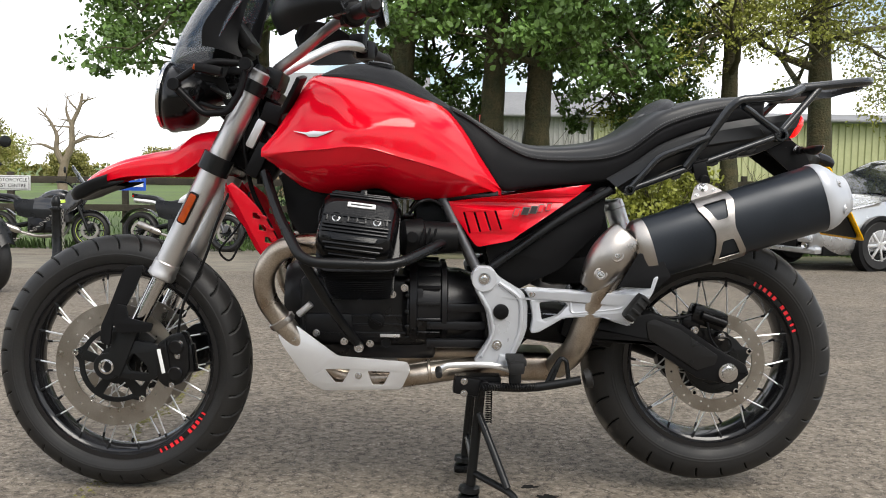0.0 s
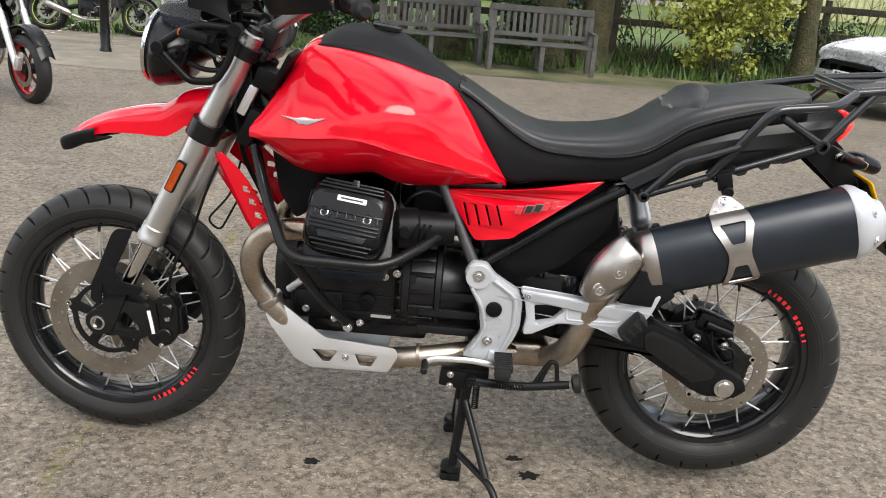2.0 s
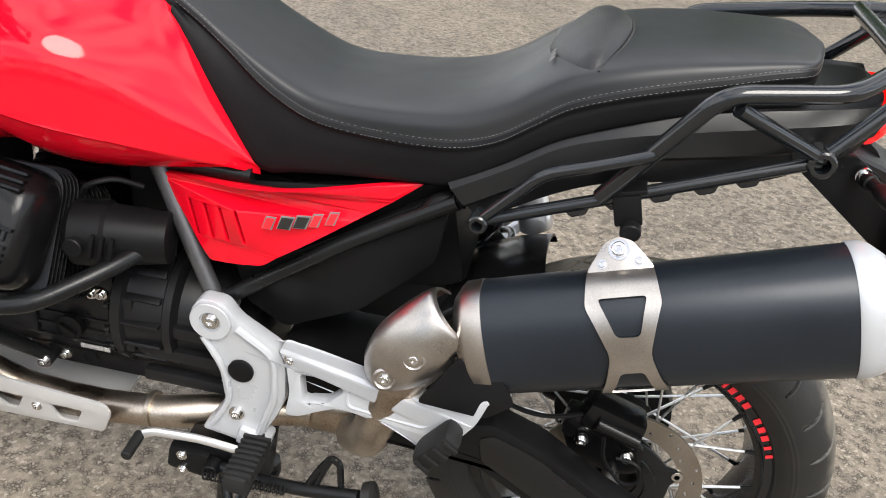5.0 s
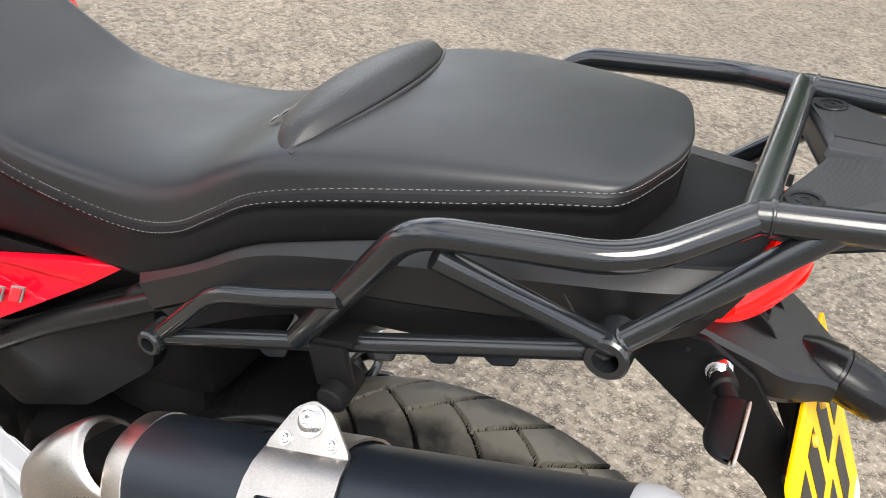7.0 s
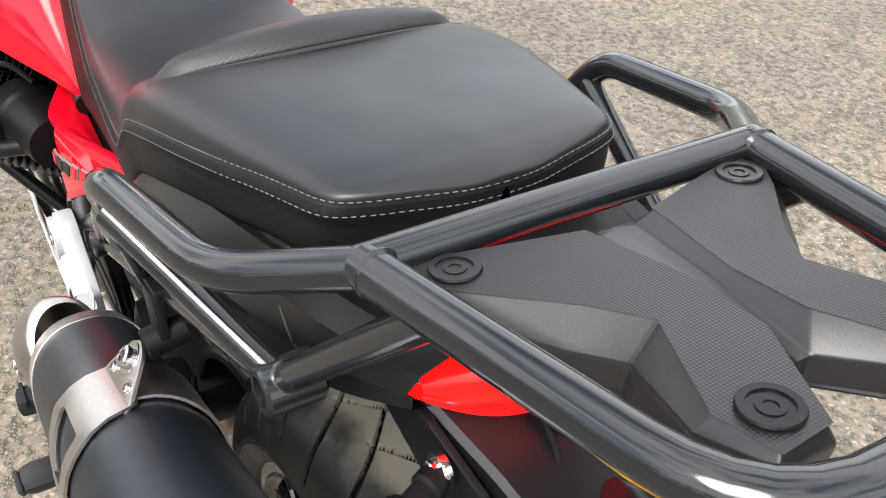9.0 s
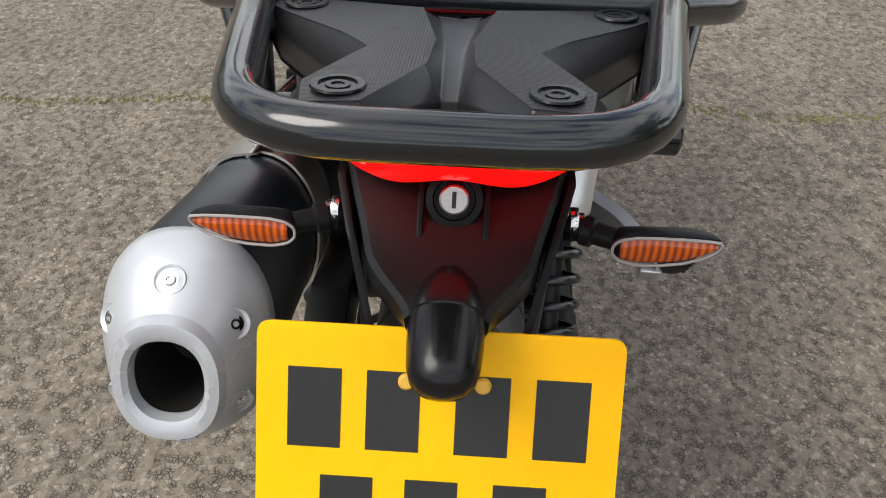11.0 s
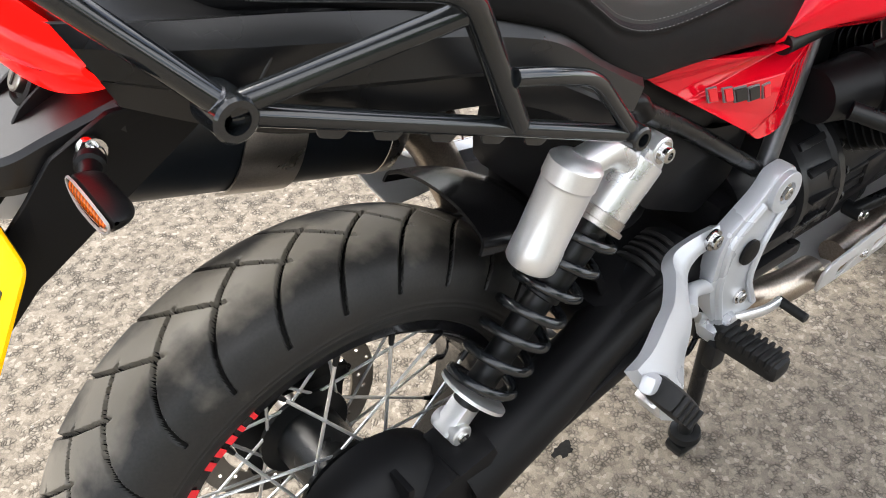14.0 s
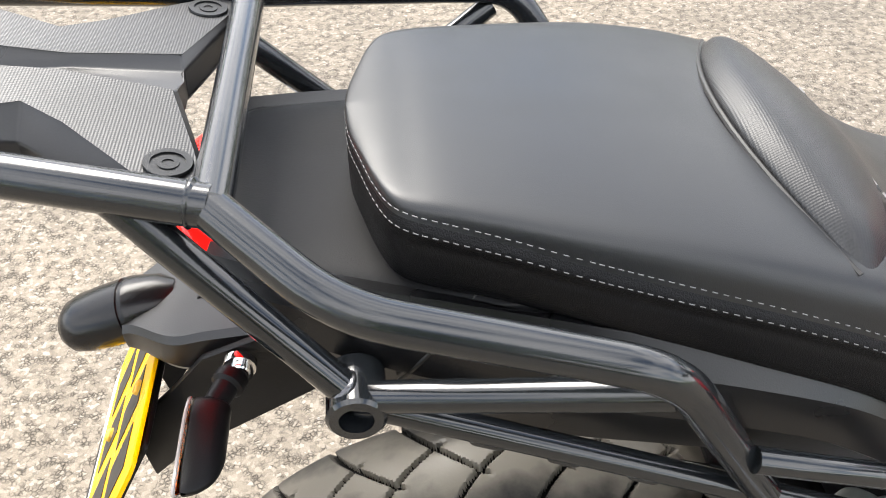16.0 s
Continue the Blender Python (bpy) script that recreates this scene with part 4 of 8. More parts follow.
for sg in (-1, 1):
    part("screen_side_trim", thick(skin([[(-0.52, sg * 0.15, 1.13), (-0.475, sg * 0.152, 1.12), (-0.425, sg * 0.145, 1.10)], [(-0.515, sg * 0.155, 1.18), (-0.475, sg * 0.15, 1.165), (-0.44, sg * 0.14, 1.14)], [(-0.46, sg * 0.15, 1.26), (-0.445, sg * 0.145, 1.24), (-0.43, sg * 0.13, 1.20)], [(-0.425, sg * 0.14, 1.33), (-0.415, sg * 0.13, 1.31), (-0.41, sg * 0.12, 1.28)]], 14, 8), 0.006), BLACK, bike, "grey-black side trim")
dash = part("dashboard", joined(box((-0.455, 0, 1.185), (0.03, 0.16, 0.11), (0, -35, 0), 0.01), box((-0.48, 0, 1.13), (0.10, 0.12, 0.05), (0, -20, 0), 0.01), rod((-0.47, -0.06, 1.06), (-0.45, -0.07, 1.22), 0.008), rod((-0.47, 0.06, 1.06), (-0.45, 0.07, 1.22), 0.008)), BLACK, bike, "black instrument panel")

# handlebar, guards, mirror
bar = part("handlebar", tube([(-0.100, -0.46, 1.176), (-0.175, -0.23, 1.190), (-0.225, -0.13, 1.176), (-0.310, -0.06, 1.120), (-0.365, -0.04, 1.085), (-0.365, 0.04, 1.085), (-0.310, 0.06, 1.120), (-0.225, 0.13, 1.176), (-0.175, 0.23, 1.190), (-0.100, 0.46, 1.176)], 0.0135, 0.045, 18), FORK, bike, "silver tapered handlebar")
part("bar_clamp", joined(box((-0.368, 0, 1.065), (0.045, 0.13, 0.05), (0, 20, 0), 0.008)), SATIN, bar)
for sg in (-1, 1):
    a, b = Vector((-0.160, sg * 0.28, 1.187)), Vector((-0.102, sg * 0.455, 1.1765))
    d = (b - a).normalized()
    part("grip", lathe([(0, 0.021), (0.006, 0.024), (0.010, 0.0165), (0.12, 0.0165), (0.124, 0.021), (0.132, 0.021), (0.134, 0.014), (0.16, 0.0145), (0.166, 0.010)], b - d * 0.135, d, 20), PEGRUB, bar, "black rubber grip")
    part("switch_block", joined(box(tuple(b - d * 0.165), (0.045, 0.05, 0.055), (0, 0, sg * -28), 0.012), rod(b - d * 0.15, b - d * 0.142, 0.030), box(tuple(b - d * 0.20 + Vector((-0.01, 0, 0.015))), (0.05, 0.03, 0.05), (0, 0, sg * -28), 0.01)), BLACK, bar)
    part("lever", tube([tuple(b - d * 0.18 + Vector((-0.02, 0, 0))), tuple(b - d * 0.12 + Vector((-0.055, 0, -0.006))), tuple(b + Vector((-0.05, 0, -0.01)))], 0.006, 0.03, 10), SATIN, bar, "black hand lever")
    hg = [[(-0.335, 0.185, 1.17), (-0.345, 0.185, 1.205), (-0.325, 0.19, 1.245)], [(-0.318, 0.265, 1.140), (-0.338, 0.265, 1.195), (-0.305, 0.265, 1.262)], [(-0.270, 0.345, 1.146), (-0.293, 0.350, 1.195), (-0.255, 0.345, 1.262)], [(-0.205, 0.405, 1.158), (-0.222, 0.412, 1.195), (-0.195, 0.405, 1.235)], [(-0.160, 0.432, 1.170), (-0.168, 0.435, 1.190), (-0.158, 0.432, 1.210)]]
    part("hand_guard", thick(skin([[(x, sg * y, z) for x, y, z in r] for r in hg], 22, 12), 0.006), BLACK, bar, "black plastic hand guard")
    stem = part("mirror_stem", tube([tuple(b - d * 0.17 + Vector((0, 0, 0.02))), tuple(b - d * 0.16 + Vector((0.0, sg * 0.03, 0.09))), tuple(b + Vector((-0.01, sg * 0.0, 0.145)))], 0.006, 0.04, 10), BLACK, bar)
mir = part("mirror", lathe([(0, 0.030), (0.006, 0.046), (0.014, 0.050), (0.024, 0.047), (0.034, 0.030)], (-0.105, 0.46, 1.325), (-1, 0.15, -0.1), 28), BLACK, bar, "round black mirror")
part("mirror_glass", lathe([(-0.001, 0.043), (0.001, 0.044)], (-0.103, 0.46, 1.325), (-1, 0.15, -0.1), 28), CHROME, mir, "mirror glass")
part("mirror", lathe([(0, 0.030), (0.006, 0.046), (0.014, 0.050), (0.024, 0.047), (0.034, 0.030)], (-0.105, -0.46, 1.345), (-1, -0.15, -0.1), 28), BLACK, bar)

# tank
st = [(-0.372, .868, .185, .878, .206, .888, .190, 0, 0), (-0.345, .846, .165, .880, .224, .925, .175, 0, 0), (-0.31, .815, .150, .884, .239, .985, .150, 0, 0),
      (-0.268, .790, .150, .889, .251, 1.055, .128, 0, 0), (-0.215, .781, .150, .893, .259, 1.064, .122, 0, 0), (-0.158, .786, .155, .898, .264, 1.058, .120, .935, .252),
      (-0.10, .795, .155, .893, .262, 1.047, .118, .952, .243), (-0.05, .777, .150, .880, .256, 1.034, .115, .958, .236), (0.0, .768, .135, .868, .245, 1.017, .112, .950, .226),
      (0.06, .772, .128, .850, .217, .993, .108, .915, .200), (0.11, .778, .122, .832, .187, .945, .108, .872, .174), (0.16, .785, .116, .813, .150, .870, .110, .835, .144), (0.208, .791, .110, .793, .118, .797, .112, .795, .116)]
g = []
for x, zb, yb, zr, yr, zt, yt, za, ya in st:
    if not za:
        za, ya = zr + 0.42 * (zt - zr), yr + 0.22 * (yt - yr)
    else:
        ya += 0.006
    zs, ys = za + 0.66 * (zt - za), ya + 0.50 * (yt - ya) + 0.004
    g.append([(x, -yb * 0.45, zb + 0.006), (x, -yb, zb), (x, -(yb * 0.35 + yr * 0.65), zb + 0.42 * (zr - zb)), (x, -yr + 0.002, zr - 0.012), (x, -yr, zr), (x, -ya, za), (x, -ys, zs), (x, -yt, zt), (x, -yt * 0.55, zt + 0.012), (x, 0, zt + 0.014)])
tank = part("fuel_tank", both(skin(g, 70, 56)), RED, bike, "glossy red fuel tank", 60)
tc = [(-0.285, 1.045, 1.035, .105), (-0.245, 1.080, 1.064, .116), (-0.19, 1.108, 1.067, .116), (-0.13, 1.112, 1.060, .112), (-0.076, 1.104, 1.046, .106), (-0.017, 1.074, 1.030, .098), (0.04, 1.034, 1.006, .092), (0.095, 1.000, 0.985, .088)]
part("tank_cover", both(skin([[(x, 0, zc), (x, -w * 0.5, zc - 0.25 * (zc - ze)), (x, -w * 0.85, ze + 0.30 * (zc - ze)), (x, -w, ze + 0.002), (x, -w - 0.002, ze - 0.012)] for x, zc, ze, w in tc], 40, 20)), VINYLSIDE, bike, "matt black tank top panel")
part("fuel_cap", joined(lathe([(0, 0.036), (0.008, 0.036), (0.012, 0.030), (0.012, 0.0)], (-0.10, 0, 1.103), (0.12, 0, 1), 32)), SATIN, tank)
# wing-shaped badge as a plain shape
wing = [(-0.295, .927), (-0.262, .924), (-0.245, .928), (-0.222, .926), (-0.196, .930), (-0.220, .919), (-0.236, .913), (-0.256, .914), (-0.262, .919)]
for sg in (-1, 1):
    part("tank_badge", plate(wing, 0.005, lambda u, v, w, sg=sg: Vector((u, sg * (0.246 + (u + 0.25) * 0.13 - (v - 0.905) * 0.16 + w), v)), bevel=0.0006), ALU, tank, "silver wing-shaped badge")
    part("tank_scoop", joined(box((-0.30, sg * 0.178, 1.015), (0.012, 0.045, 0.10), (sg * -14, 32, sg * 10), 0.004)), BLACK, tank)
    # front red radiator-style shroud beside the frame
    def fold(u, v, w, sg=sg):
        return Vector((u, sg * (0.120 + (u + 0.42) * 0.25 - 0.9 * max(0.0, -0.472 + (0.795 - v) * 0.56 - u) + w), v))
    crease = [(-0.372, .617), (-0.405, .675), (-0.440, .738), (-0.472, .795)]
    hs = [roundpoly([(a - .007, b + .008), (a + .011, b + .005), (a + .011, b - .008), (a - .007, b - .006)], .002) for a, b in ((-.399, .723), (-.383, .694), (-.368, .664))]
    sh_ = part("side_shroud", plate([(-0.459, .804), (-0.421, .773), (-0.391, .742), (-0.370, .712), (-0.350, .679), (-0.338, .652)] + crease, 0.005, fold, hs), RED, bike, "red slotted side shroud")
    part("shroud_flange", plate([(-0.475, .804), (-0.491, .759), (-0.471, .738), (-0.430, .693), (-0.402, .641), (-0.377, .613)] + crease, 0.005, fold), RED, sh_)
    for a, b in ((-.380, .735), (-.363, .706), (-.347, .675)):
        part("shroud_fin", box((a, sg * (0.120 + (a + .42) * .25 + .008), b - .012), (.026, .014, .006), (0, 28, 0), .002), RED, sh_)
    part("inner_cover", joined(plate(roundpoly([(-0.34, .83), (-0.20, .80), (-0.22, .70), (-0.28, .66), (-0.32, .72)], 0.01), 0.02, xz(sg * 0.10, sg)), box((-0.25, sg * 0.06, .74), (0.14, 0.06, 0.12), (0, 0, 0), 0.02)), BLACK, bike)

# red side panels with slots and model badge
for sg in (-1, 1):
    def sp(u, v, w, sg=sg):
        y = 0.102 + 0.055 * math.exp(-((u - 0.24) / 0.14) ** 2) + 0.02 * (0.80 - v) * 4 * 0.3
        return Vector((u, sg * (y + w - (0.034 if sg > 0 else 0)), v))
    out = roundpoly([(0.068, .764), (0.21, .783), (0.436, .814), (0.395, .782), (0.25, .688), (0.232, .673), (0.148, .654), (0.132, .672)], 0.008)
    slots = [[(0.112 + 0.025 * k, .740 + 0.002 * k), (0.1165 + 0.025 * k, .740 + 0.002 * k), (0.1420 + 0.025 * k - 0.010, .688 + 0.004 * k), (0.1375 + 0.025 * k - 0.010, .687 + 0.004 * k)] for k in range(4)]
    outd = []
    for i, p in enumerate(out):
        q = out[(i + 1) % len(out)]
        n = max(1, int(math.hypot(q[0] - p[0], q[1] - p[1]) / 0.02))
        outd += [(p[0] + (q[0] - p[0]) * k / n, p[1] + (q[1] - p[1]) * k / n) for k in range(n)]
    sp_ob = part("side_panel", plate(outd, 0.012, sp, slots, 0.002), RED, bike, "red side panel with slanted slots", 45)
    part("panel_backing", plate([(0.09, .755), (0.40, .795), (0.25, .70), (0.15, .665)], 0.004, lambda u, v, w, sg=sg: sp(u, v, w - 0.010, sg)), BLACK, sp_ob)
    for k, (c, wd) in enumerate(((REDINK, .014), (INK, .019), (INK, .019), (REDINK, .012), (REDINK, .012))):
        x0 = 0.232 + 0.0205 * k
        zz = 0.742 + 0.0035 * k
        for grow, up, cc in ((0.0016, 0.0122, STITCH), (0.0, 0.0142, c)):
            part("badge_bar", plate([(x0 - grow, zz - .008 - grow), (x0 + wd * .78 + grow, zz - .008 - grow), (x0 + wd * .78 + .006 + grow, zz + .008 + grow), (x0 + .006 - grow, zz + .008 + grow)], 0.002, lambda u, v, w, sg=sg: sp(u, v, w + up, sg), (), 0), cc, sp_ob)
    part("frame_cover", plate(roundpoly([(0.17, .655), (0.26, .675), (0.44, .79), (0.47, .79), (0.46, .70), (0.36, .60), (0.25, .545), (0.19, .58)], 0.012), 0.02, xz(sg * (0.105 if sg < 0 else 0.07), sg)), BLACK, bike, "black plastic frame cover")
    part("frame_tube", joined(tube([(0.055, sg * (0.115 if sg < 0 else 0.08), .785), (0.155, sg * (0.150 if sg < 0 else 0.115), .585)], 0.013, 0, 16)), GREYTUBE, bike, "dark grey frame tube")
    part("frame_tube", joined(tube([(0.172, sg * (0.145 if sg < 0 else 0.112), .595), (0.34, sg * (0.135 if sg < 0 else 0.112), .715), (0.48, sg * (0.130 if sg < 0 else 0.118), .800)], 0.0115, 0.03, 14), tube([(-0.38, sg * 0.05, .93), (-0.30, sg * 0.09, .80), (0.06, sg * 0.11, .775), (0.2, sg * 0.12, .78)], 0.013, 0.04), tube([(0.15, sg * 0.13, .58), (0.19, sg * 0.12, .40)], 0.012)), SATIN, bike, "black frame tubes")

# engine: crankcase, gearbox, two finned cylinders across the frame
case = cluster("crankcase", [box((-0.13, 0, .485), (0.33, 0.22, .18), (0, 0, 0), 0.03, 3), box((-0.10, 0, .395), (0.30, 0.19, .07), (0, 0, 0), 0.015), lathe([(0, .085), (0.02, .098), (0.05, .098), (0.055, .09)], (-0.335, 0, .505), (1, 0, 0), 40),
                               box((-0.22, 0, .455), (0.12, 0.235, .05), (0, 0, 0), 0.01), *[box((-0.13, 0, .43 + .022 * k), (0.26, 0.228, .006), (0, 0, 0), 0.002) for k in range(3)]], CASE, bike, "black ribbed crankcase")
cluster("gearbox", [lathe([(0, .088), (.012, .105), (.06, .105), (.066, .098), (.15, .092), (.2, .075)], (-0.035, -0.035, .49), (1, 0, 0), 36), lathe([(0, .088), (.012, .105), (.06, .105), (.066, .098), (.15, .092), (.2, .075)], (-0.035, 0.035, .49), (1, 0, 0), 36),
                       box((0.10, 0, .46), (0.20, 0.20, .15), (0, 0, 0), 0.03), *[box((0.10, s * 0.128, .50 - .045 * k), (0.15, 0.02, .022), (0, 0, 0), 0.006) for s in (-1, 1) for k in range(3)],
                       *[box((0.005, s * 0.125, .50), (0.025, 0.035, .10), (0, 0, 0), 0.008) for s in (-1, 1)]], CASE, bike, "black gearbox casing")
for sg in (-1, 1):
    bell = part("bell_housing", joined(lathe([(0, .090), (.004, .112), (.020, .114), (.024, .106), (.080, .100), (.084, .106), (.096, .106), (.100, .090)], (-0.020, sg * 0.040, .500), (1, 0, 0), 40)), CASE, bike, "black ribbed bell housing")
    for a in range(-60, 75, 22):
        part("housing_rib", box((0.030, sg * (0.040 + 0.106 * math.cos(radians(a))), .500 + 0.106 * math.sin(radians(a))), (0.060, 0.012, .006), (sg * -a, 0, 0), 0.002), CASE, bell)
        bolt((-0.022, sg * (0.040 + 0.106 * math.cos(radians(a + 11))), .500 + 0.106 * math.sin(radians(a + 11))), (-1, 0, 0), 0.005, 0.006, SATIN, bell)
for x, y, z in ((-0.115, -0.122, .405), (-0.18, -0.121, .41), (-0.06, -0.118, .53), (-0.11, -0.118, .53), (-0.25, -0.118, .43), (-0.03, -0.142, .55)):
    bolt((x, y, z), (0, -1, 0), 0.0065, 0.008, CHROME, case)
part("sight_glass", lathe([(0, .013), (.004, .013), (.004, .009), (.001, .009)], (-0.075, -0.117, .405), (0, -1, 0), 20), BLACK, case)
part("oil_filler", joined(lathe([(0, .021), (.012, .021), (.014, .017)], (-0.10, -0.116, .462), (0, -1, 0), 20), box((-0.10, -0.133, .462), (0.03, 0.008, .008), (0, 30, 0), 0.002)), BLACK, case)
part("engine_number_bar", box((-0.065, -0.1175, .425), (0.05, 0.002, .008), (0, 0, 0), 0.0005), ALU, case)
for sg in (-1, 1):
    ax = Vector((0, -0.87, 0.493))
    ex, ey = Vector((1, 0, 0)), Vector((0, 0.493, 0.87))
    o = Vector((-0.141, -0.041 if sg < 0 else -0.011, .573))

    def rr_plate(d0, d1, wx, wy, r, cx=0.0, cy=0.0):
        f = lambda u, v, w: o + ax * (d0 + w) + ex * u + ey * v
        return plate(roundpoly([(cx - wx, cy - wy), (cx + wx, cy - wy), (cx + wx, cy + wy), (cx - wx, cy + wy)], r, 5), d1 - d0, f, (), 0.0012)
    FL = sg > 0
    cyl = cluster("cylinder", [rr_plate(0.03, 0.17, .060, .066, .05)] + [rr_plate(0.046 + k * 0.0125, 0.0495 + k * 0.0125, .086, .092, .034) for k in range(10)], ENGINE, bike, "black finned cylinder", "fin", FL)
    for k in range(5):
        b = rr_plate(0.168 + k * 0.0085, 0.1705 + k * 0.0085, .1000 - .0006 * k, .096 - .0006 * k, .038, 0.0, 0.010)
        part("head_fin", flip(b) if FL else b, FIN if FL else ENGINE, cyl, "thin cooling fin")
    # the cover is turned slightly about the cylinder's axis: a flat middle band between sloping upper and lower faces
    co_ = o + ey * 0.020
    cu = ex * math.cos(radians(7)) - ey * math.sin(radians(7))
    cv = ey * math.cos(radians(7)) + ex * math.sin(radians(7))
    lay = ((0.206, .0925, .083), (0.212, .0945, .085), (0.236, .0935, .083), (0.256, .089, .074), (0.270, .082, .058), (0.2755, .074, .042))
    ctl = []
    for d, wx, wy in lay:
        ctl.append([tuple(co_ + ax * d + cu * (wx * (abs(math.cos(a)) ** 0.42) * (1 if math.cos(a) >= 0 else -1)) + cv * (wy * (abs(math.sin(a)) ** 0.42) * (1 if math.sin(a) >= 0 else -1))) for a in (2 * math.pi * k / 48 for k in range(49))])
    b = facet(ctl, 16)
    b.faces.new([b.verts.new(p) for p in ctl[-1][:-1]])
    cover = part("valve_cover", flip(b) if FL else b, ENGINE, bike, "glossy black ribbed valve cover", 30)

    def face_at(v):
        return float(np.interp(abs(v), (.042, .058, .074, .083), (.2755, .270, .256, .236)))

    def raised(v, hh, wx, up, material=ENGINE, name="cover_rib", u0=0.0, taper_=0.0, sunk=0.010):
        d0 = face_at(v)
        t = plate(roundpoly([(u0 - wx, -hh), (u0 + wx, -hh), (u0 + wx - taper_, hh), (u0 - wx + taper_, hh)], min(.004, hh * .8)), up + sunk, lambda u, q, w: co_ + ax * (d0 - sunk + w) + cu * u + cv * (v + q), (), min(0.0012, hh * .5))
        return part(name, flip(t) if FL else t, material, cover)
    for v, wx in ((.076, .066), (.066, .070), (.056, .073), (-.020, .077), (-.029, .077), (-.038, .076), (-.064, .070), (-.073, .064), (-.081, .056)):
        raised(v, .0024, wx, .0055)
    raised(.004, .0026, .080, .0040)
    raised(-.051, .0075, .050, .0040, taper_=-.006)
    raised(-.052, .0035, .014, .0062, SATIN, "cover_crest", taper_=-.003)
    for u in (-.070, -.020, .0, .020, .070):
        raised(-.0045, .0075, .0028, .0036, u0=u)
    raised(-.010, .0025, .022, .0034)
    raised(.072, .012, .010, .0060, u0=.004, taper_=.003)
    for u in (-.048, .048):
        b = lathe([(0, .0165), (.016, .0165), (.016, .0125), (.006, .0120)], co_ + ax * 0.264 + cu * u - cv * .004, ax, 24)
        part("bolt_recess", flip(b) if FL else b, ENGINE, cover)
        b = lathe([(0, .0095), (.012, .0095), (.013, .007), (.008, .004)], co_ + ax * 0.265 + cu * u - cv * .004, ax, 14)
        part("bolt", flip(b) if FL else b, CHROME, cover)
    b = plate(roundpoly([(-.033, -.0065), (.033, -.0065), (.033, .0065), (-.033, .0065)], .003), 0.005, lambda u, v, w: co_ + ax * (0.2745 + w) + cu * (u + .006) + cv * (v + .034))
    part("cover_badge", flip(b) if FL else b, WHITE, cover, "white badge plate")
    b = plate([(-.025, -.0016), (.025, -.0016), (.025, .0016), (-.025, .0016)], 0.0006, lambda u, v, w: co_ + ax * (0.2798 + w) + cu * (u + .006) + cv * (v + .034), (), 0)
    part("lettering_bar", flip(b) if FL else b, INK, cover)
    # intake body behind the cylinder
    body = part("throttle_body", lathe([(0, .034), (.012, .046), (.055, .048), (.06, .043), (.10, .040), (.14, .036)], (-0.045, sg * (0.178 if sg < 0 else 0.145), .675), (1, sg * -0.18, 0.02), 32), BLACK, bike, "black throttle body cover")
    part("cover_plug", rod((-0.012, sg * (0.222 if sg < 0 else 0.189), .682), (-0.012, sg * (0.230 if sg < 0 else 0.197), .682), 0.014, 20), BLACK, body)
    for k in range(3):
        part("cover_slat", box((0.012 + .014 * k, sg * (0.222 if sg < 0 else 0.189), .684), (0.006, 0.008, .04), (0, 12, 0), 0.002), BLACK, body)
    part("ignition_lead", tube([(-0.02, sg * 0.18, .735), (0.0, sg * 0.20, .765), (0.03, sg * 0.18, .772), (0.06, sg * 0.16, .755)], 0.004, 0.02, 8), BLACK, body)
    # exhaust header
    hp = part("exhaust_header", joined(tube([(-0.19, sg * 0.205, .660), (-0.265, sg * 0.205, .662), (-0.335, sg * 0.195, .645), (-0.372, sg * 0.185, .590), (-0.368, sg * 0.178, .525), (-0.325, sg * 0.172, .465), (-0.262, sg * 0.150, .375), (-0.20, sg * 0.130, .325), (-0.12, sg * 0.128, .318)], 0.0265, 0.06, 24)), HEAT, bike, "heat-tinted steel header pipe")
    part("header_collar", lathe([(0, .030), (.004, .033), (.016, .033), (.018, .029)], (-0.322, sg * 0.1722, .461), (-0.55, sg * 0.1, .83), 24), STEEL, hp)
    part("header_flange", lathe([(0, .034), (.012, .034)], (-0.212, sg * 0.205, .661), (-1, 0, 0), 20), STEEL, hp)
    # crash bars
    part("engine_guard", joined(tube([(-0.375, sg * 0.135, .83), (-0.335, sg * 0.20, .735), (-0.262, sg * (0.312 if sg < 0 else 0.285), .628), (-0.05, sg * (0.303 if sg < 0 else 0.276), .622), (0.03, sg * 0.235, .655), (0.075, sg * 0.165, .672)], 0.0125, 0.045, 16),
                                tube([(-0.262, sg * (0.300 if sg < 0 else 0.272), .630), (-0.20, sg * 0.21, .50), (-0.142, sg * 0.128, .400)], 0.0115, 0.03, 14), rod((-0.142, sg * 0.11, .398), (-0.142, sg * 0.142, .398), 0.013)), SATIN, bike, "black tubular engine guard")
    bolt((-0.142, sg * 0.142, .398), (0, sg, 0), 0.008, 0.007, CHROME, bike)
    # silver skid plate wing
    w = roundpoly([(-0.338, .440), (-0.298, .464), (-0.190, .386), (-0.020, .372), (-0.012, .352), (-0.035, .300), (-0.225, .296), (-0.262, .318), (-0.325, .412)], 0.010)
    h1 = roundpoly([(-0.222, .352), (-0.160, .352), (-0.180, .316), (-0.196, .316)], 0.004)
    h2 = roundpoly([(-0.118, .348), (-0.062, .346), (-0.078, .312), (-0.106, .312)], 0.004)
    yo = 0.160 if sg < 0 else 0.148
    f = lambda u, v, q, sg=sg, yo=yo: Vector((u, sg * (yo + 0.020 * math.sin((v - .29) * 14) + q), v))
    sk = part("skid_plate", plate(w, 0.006, f, [h1, h2], 0.002), SKIDALU, bike, "brushed silver skid plate")
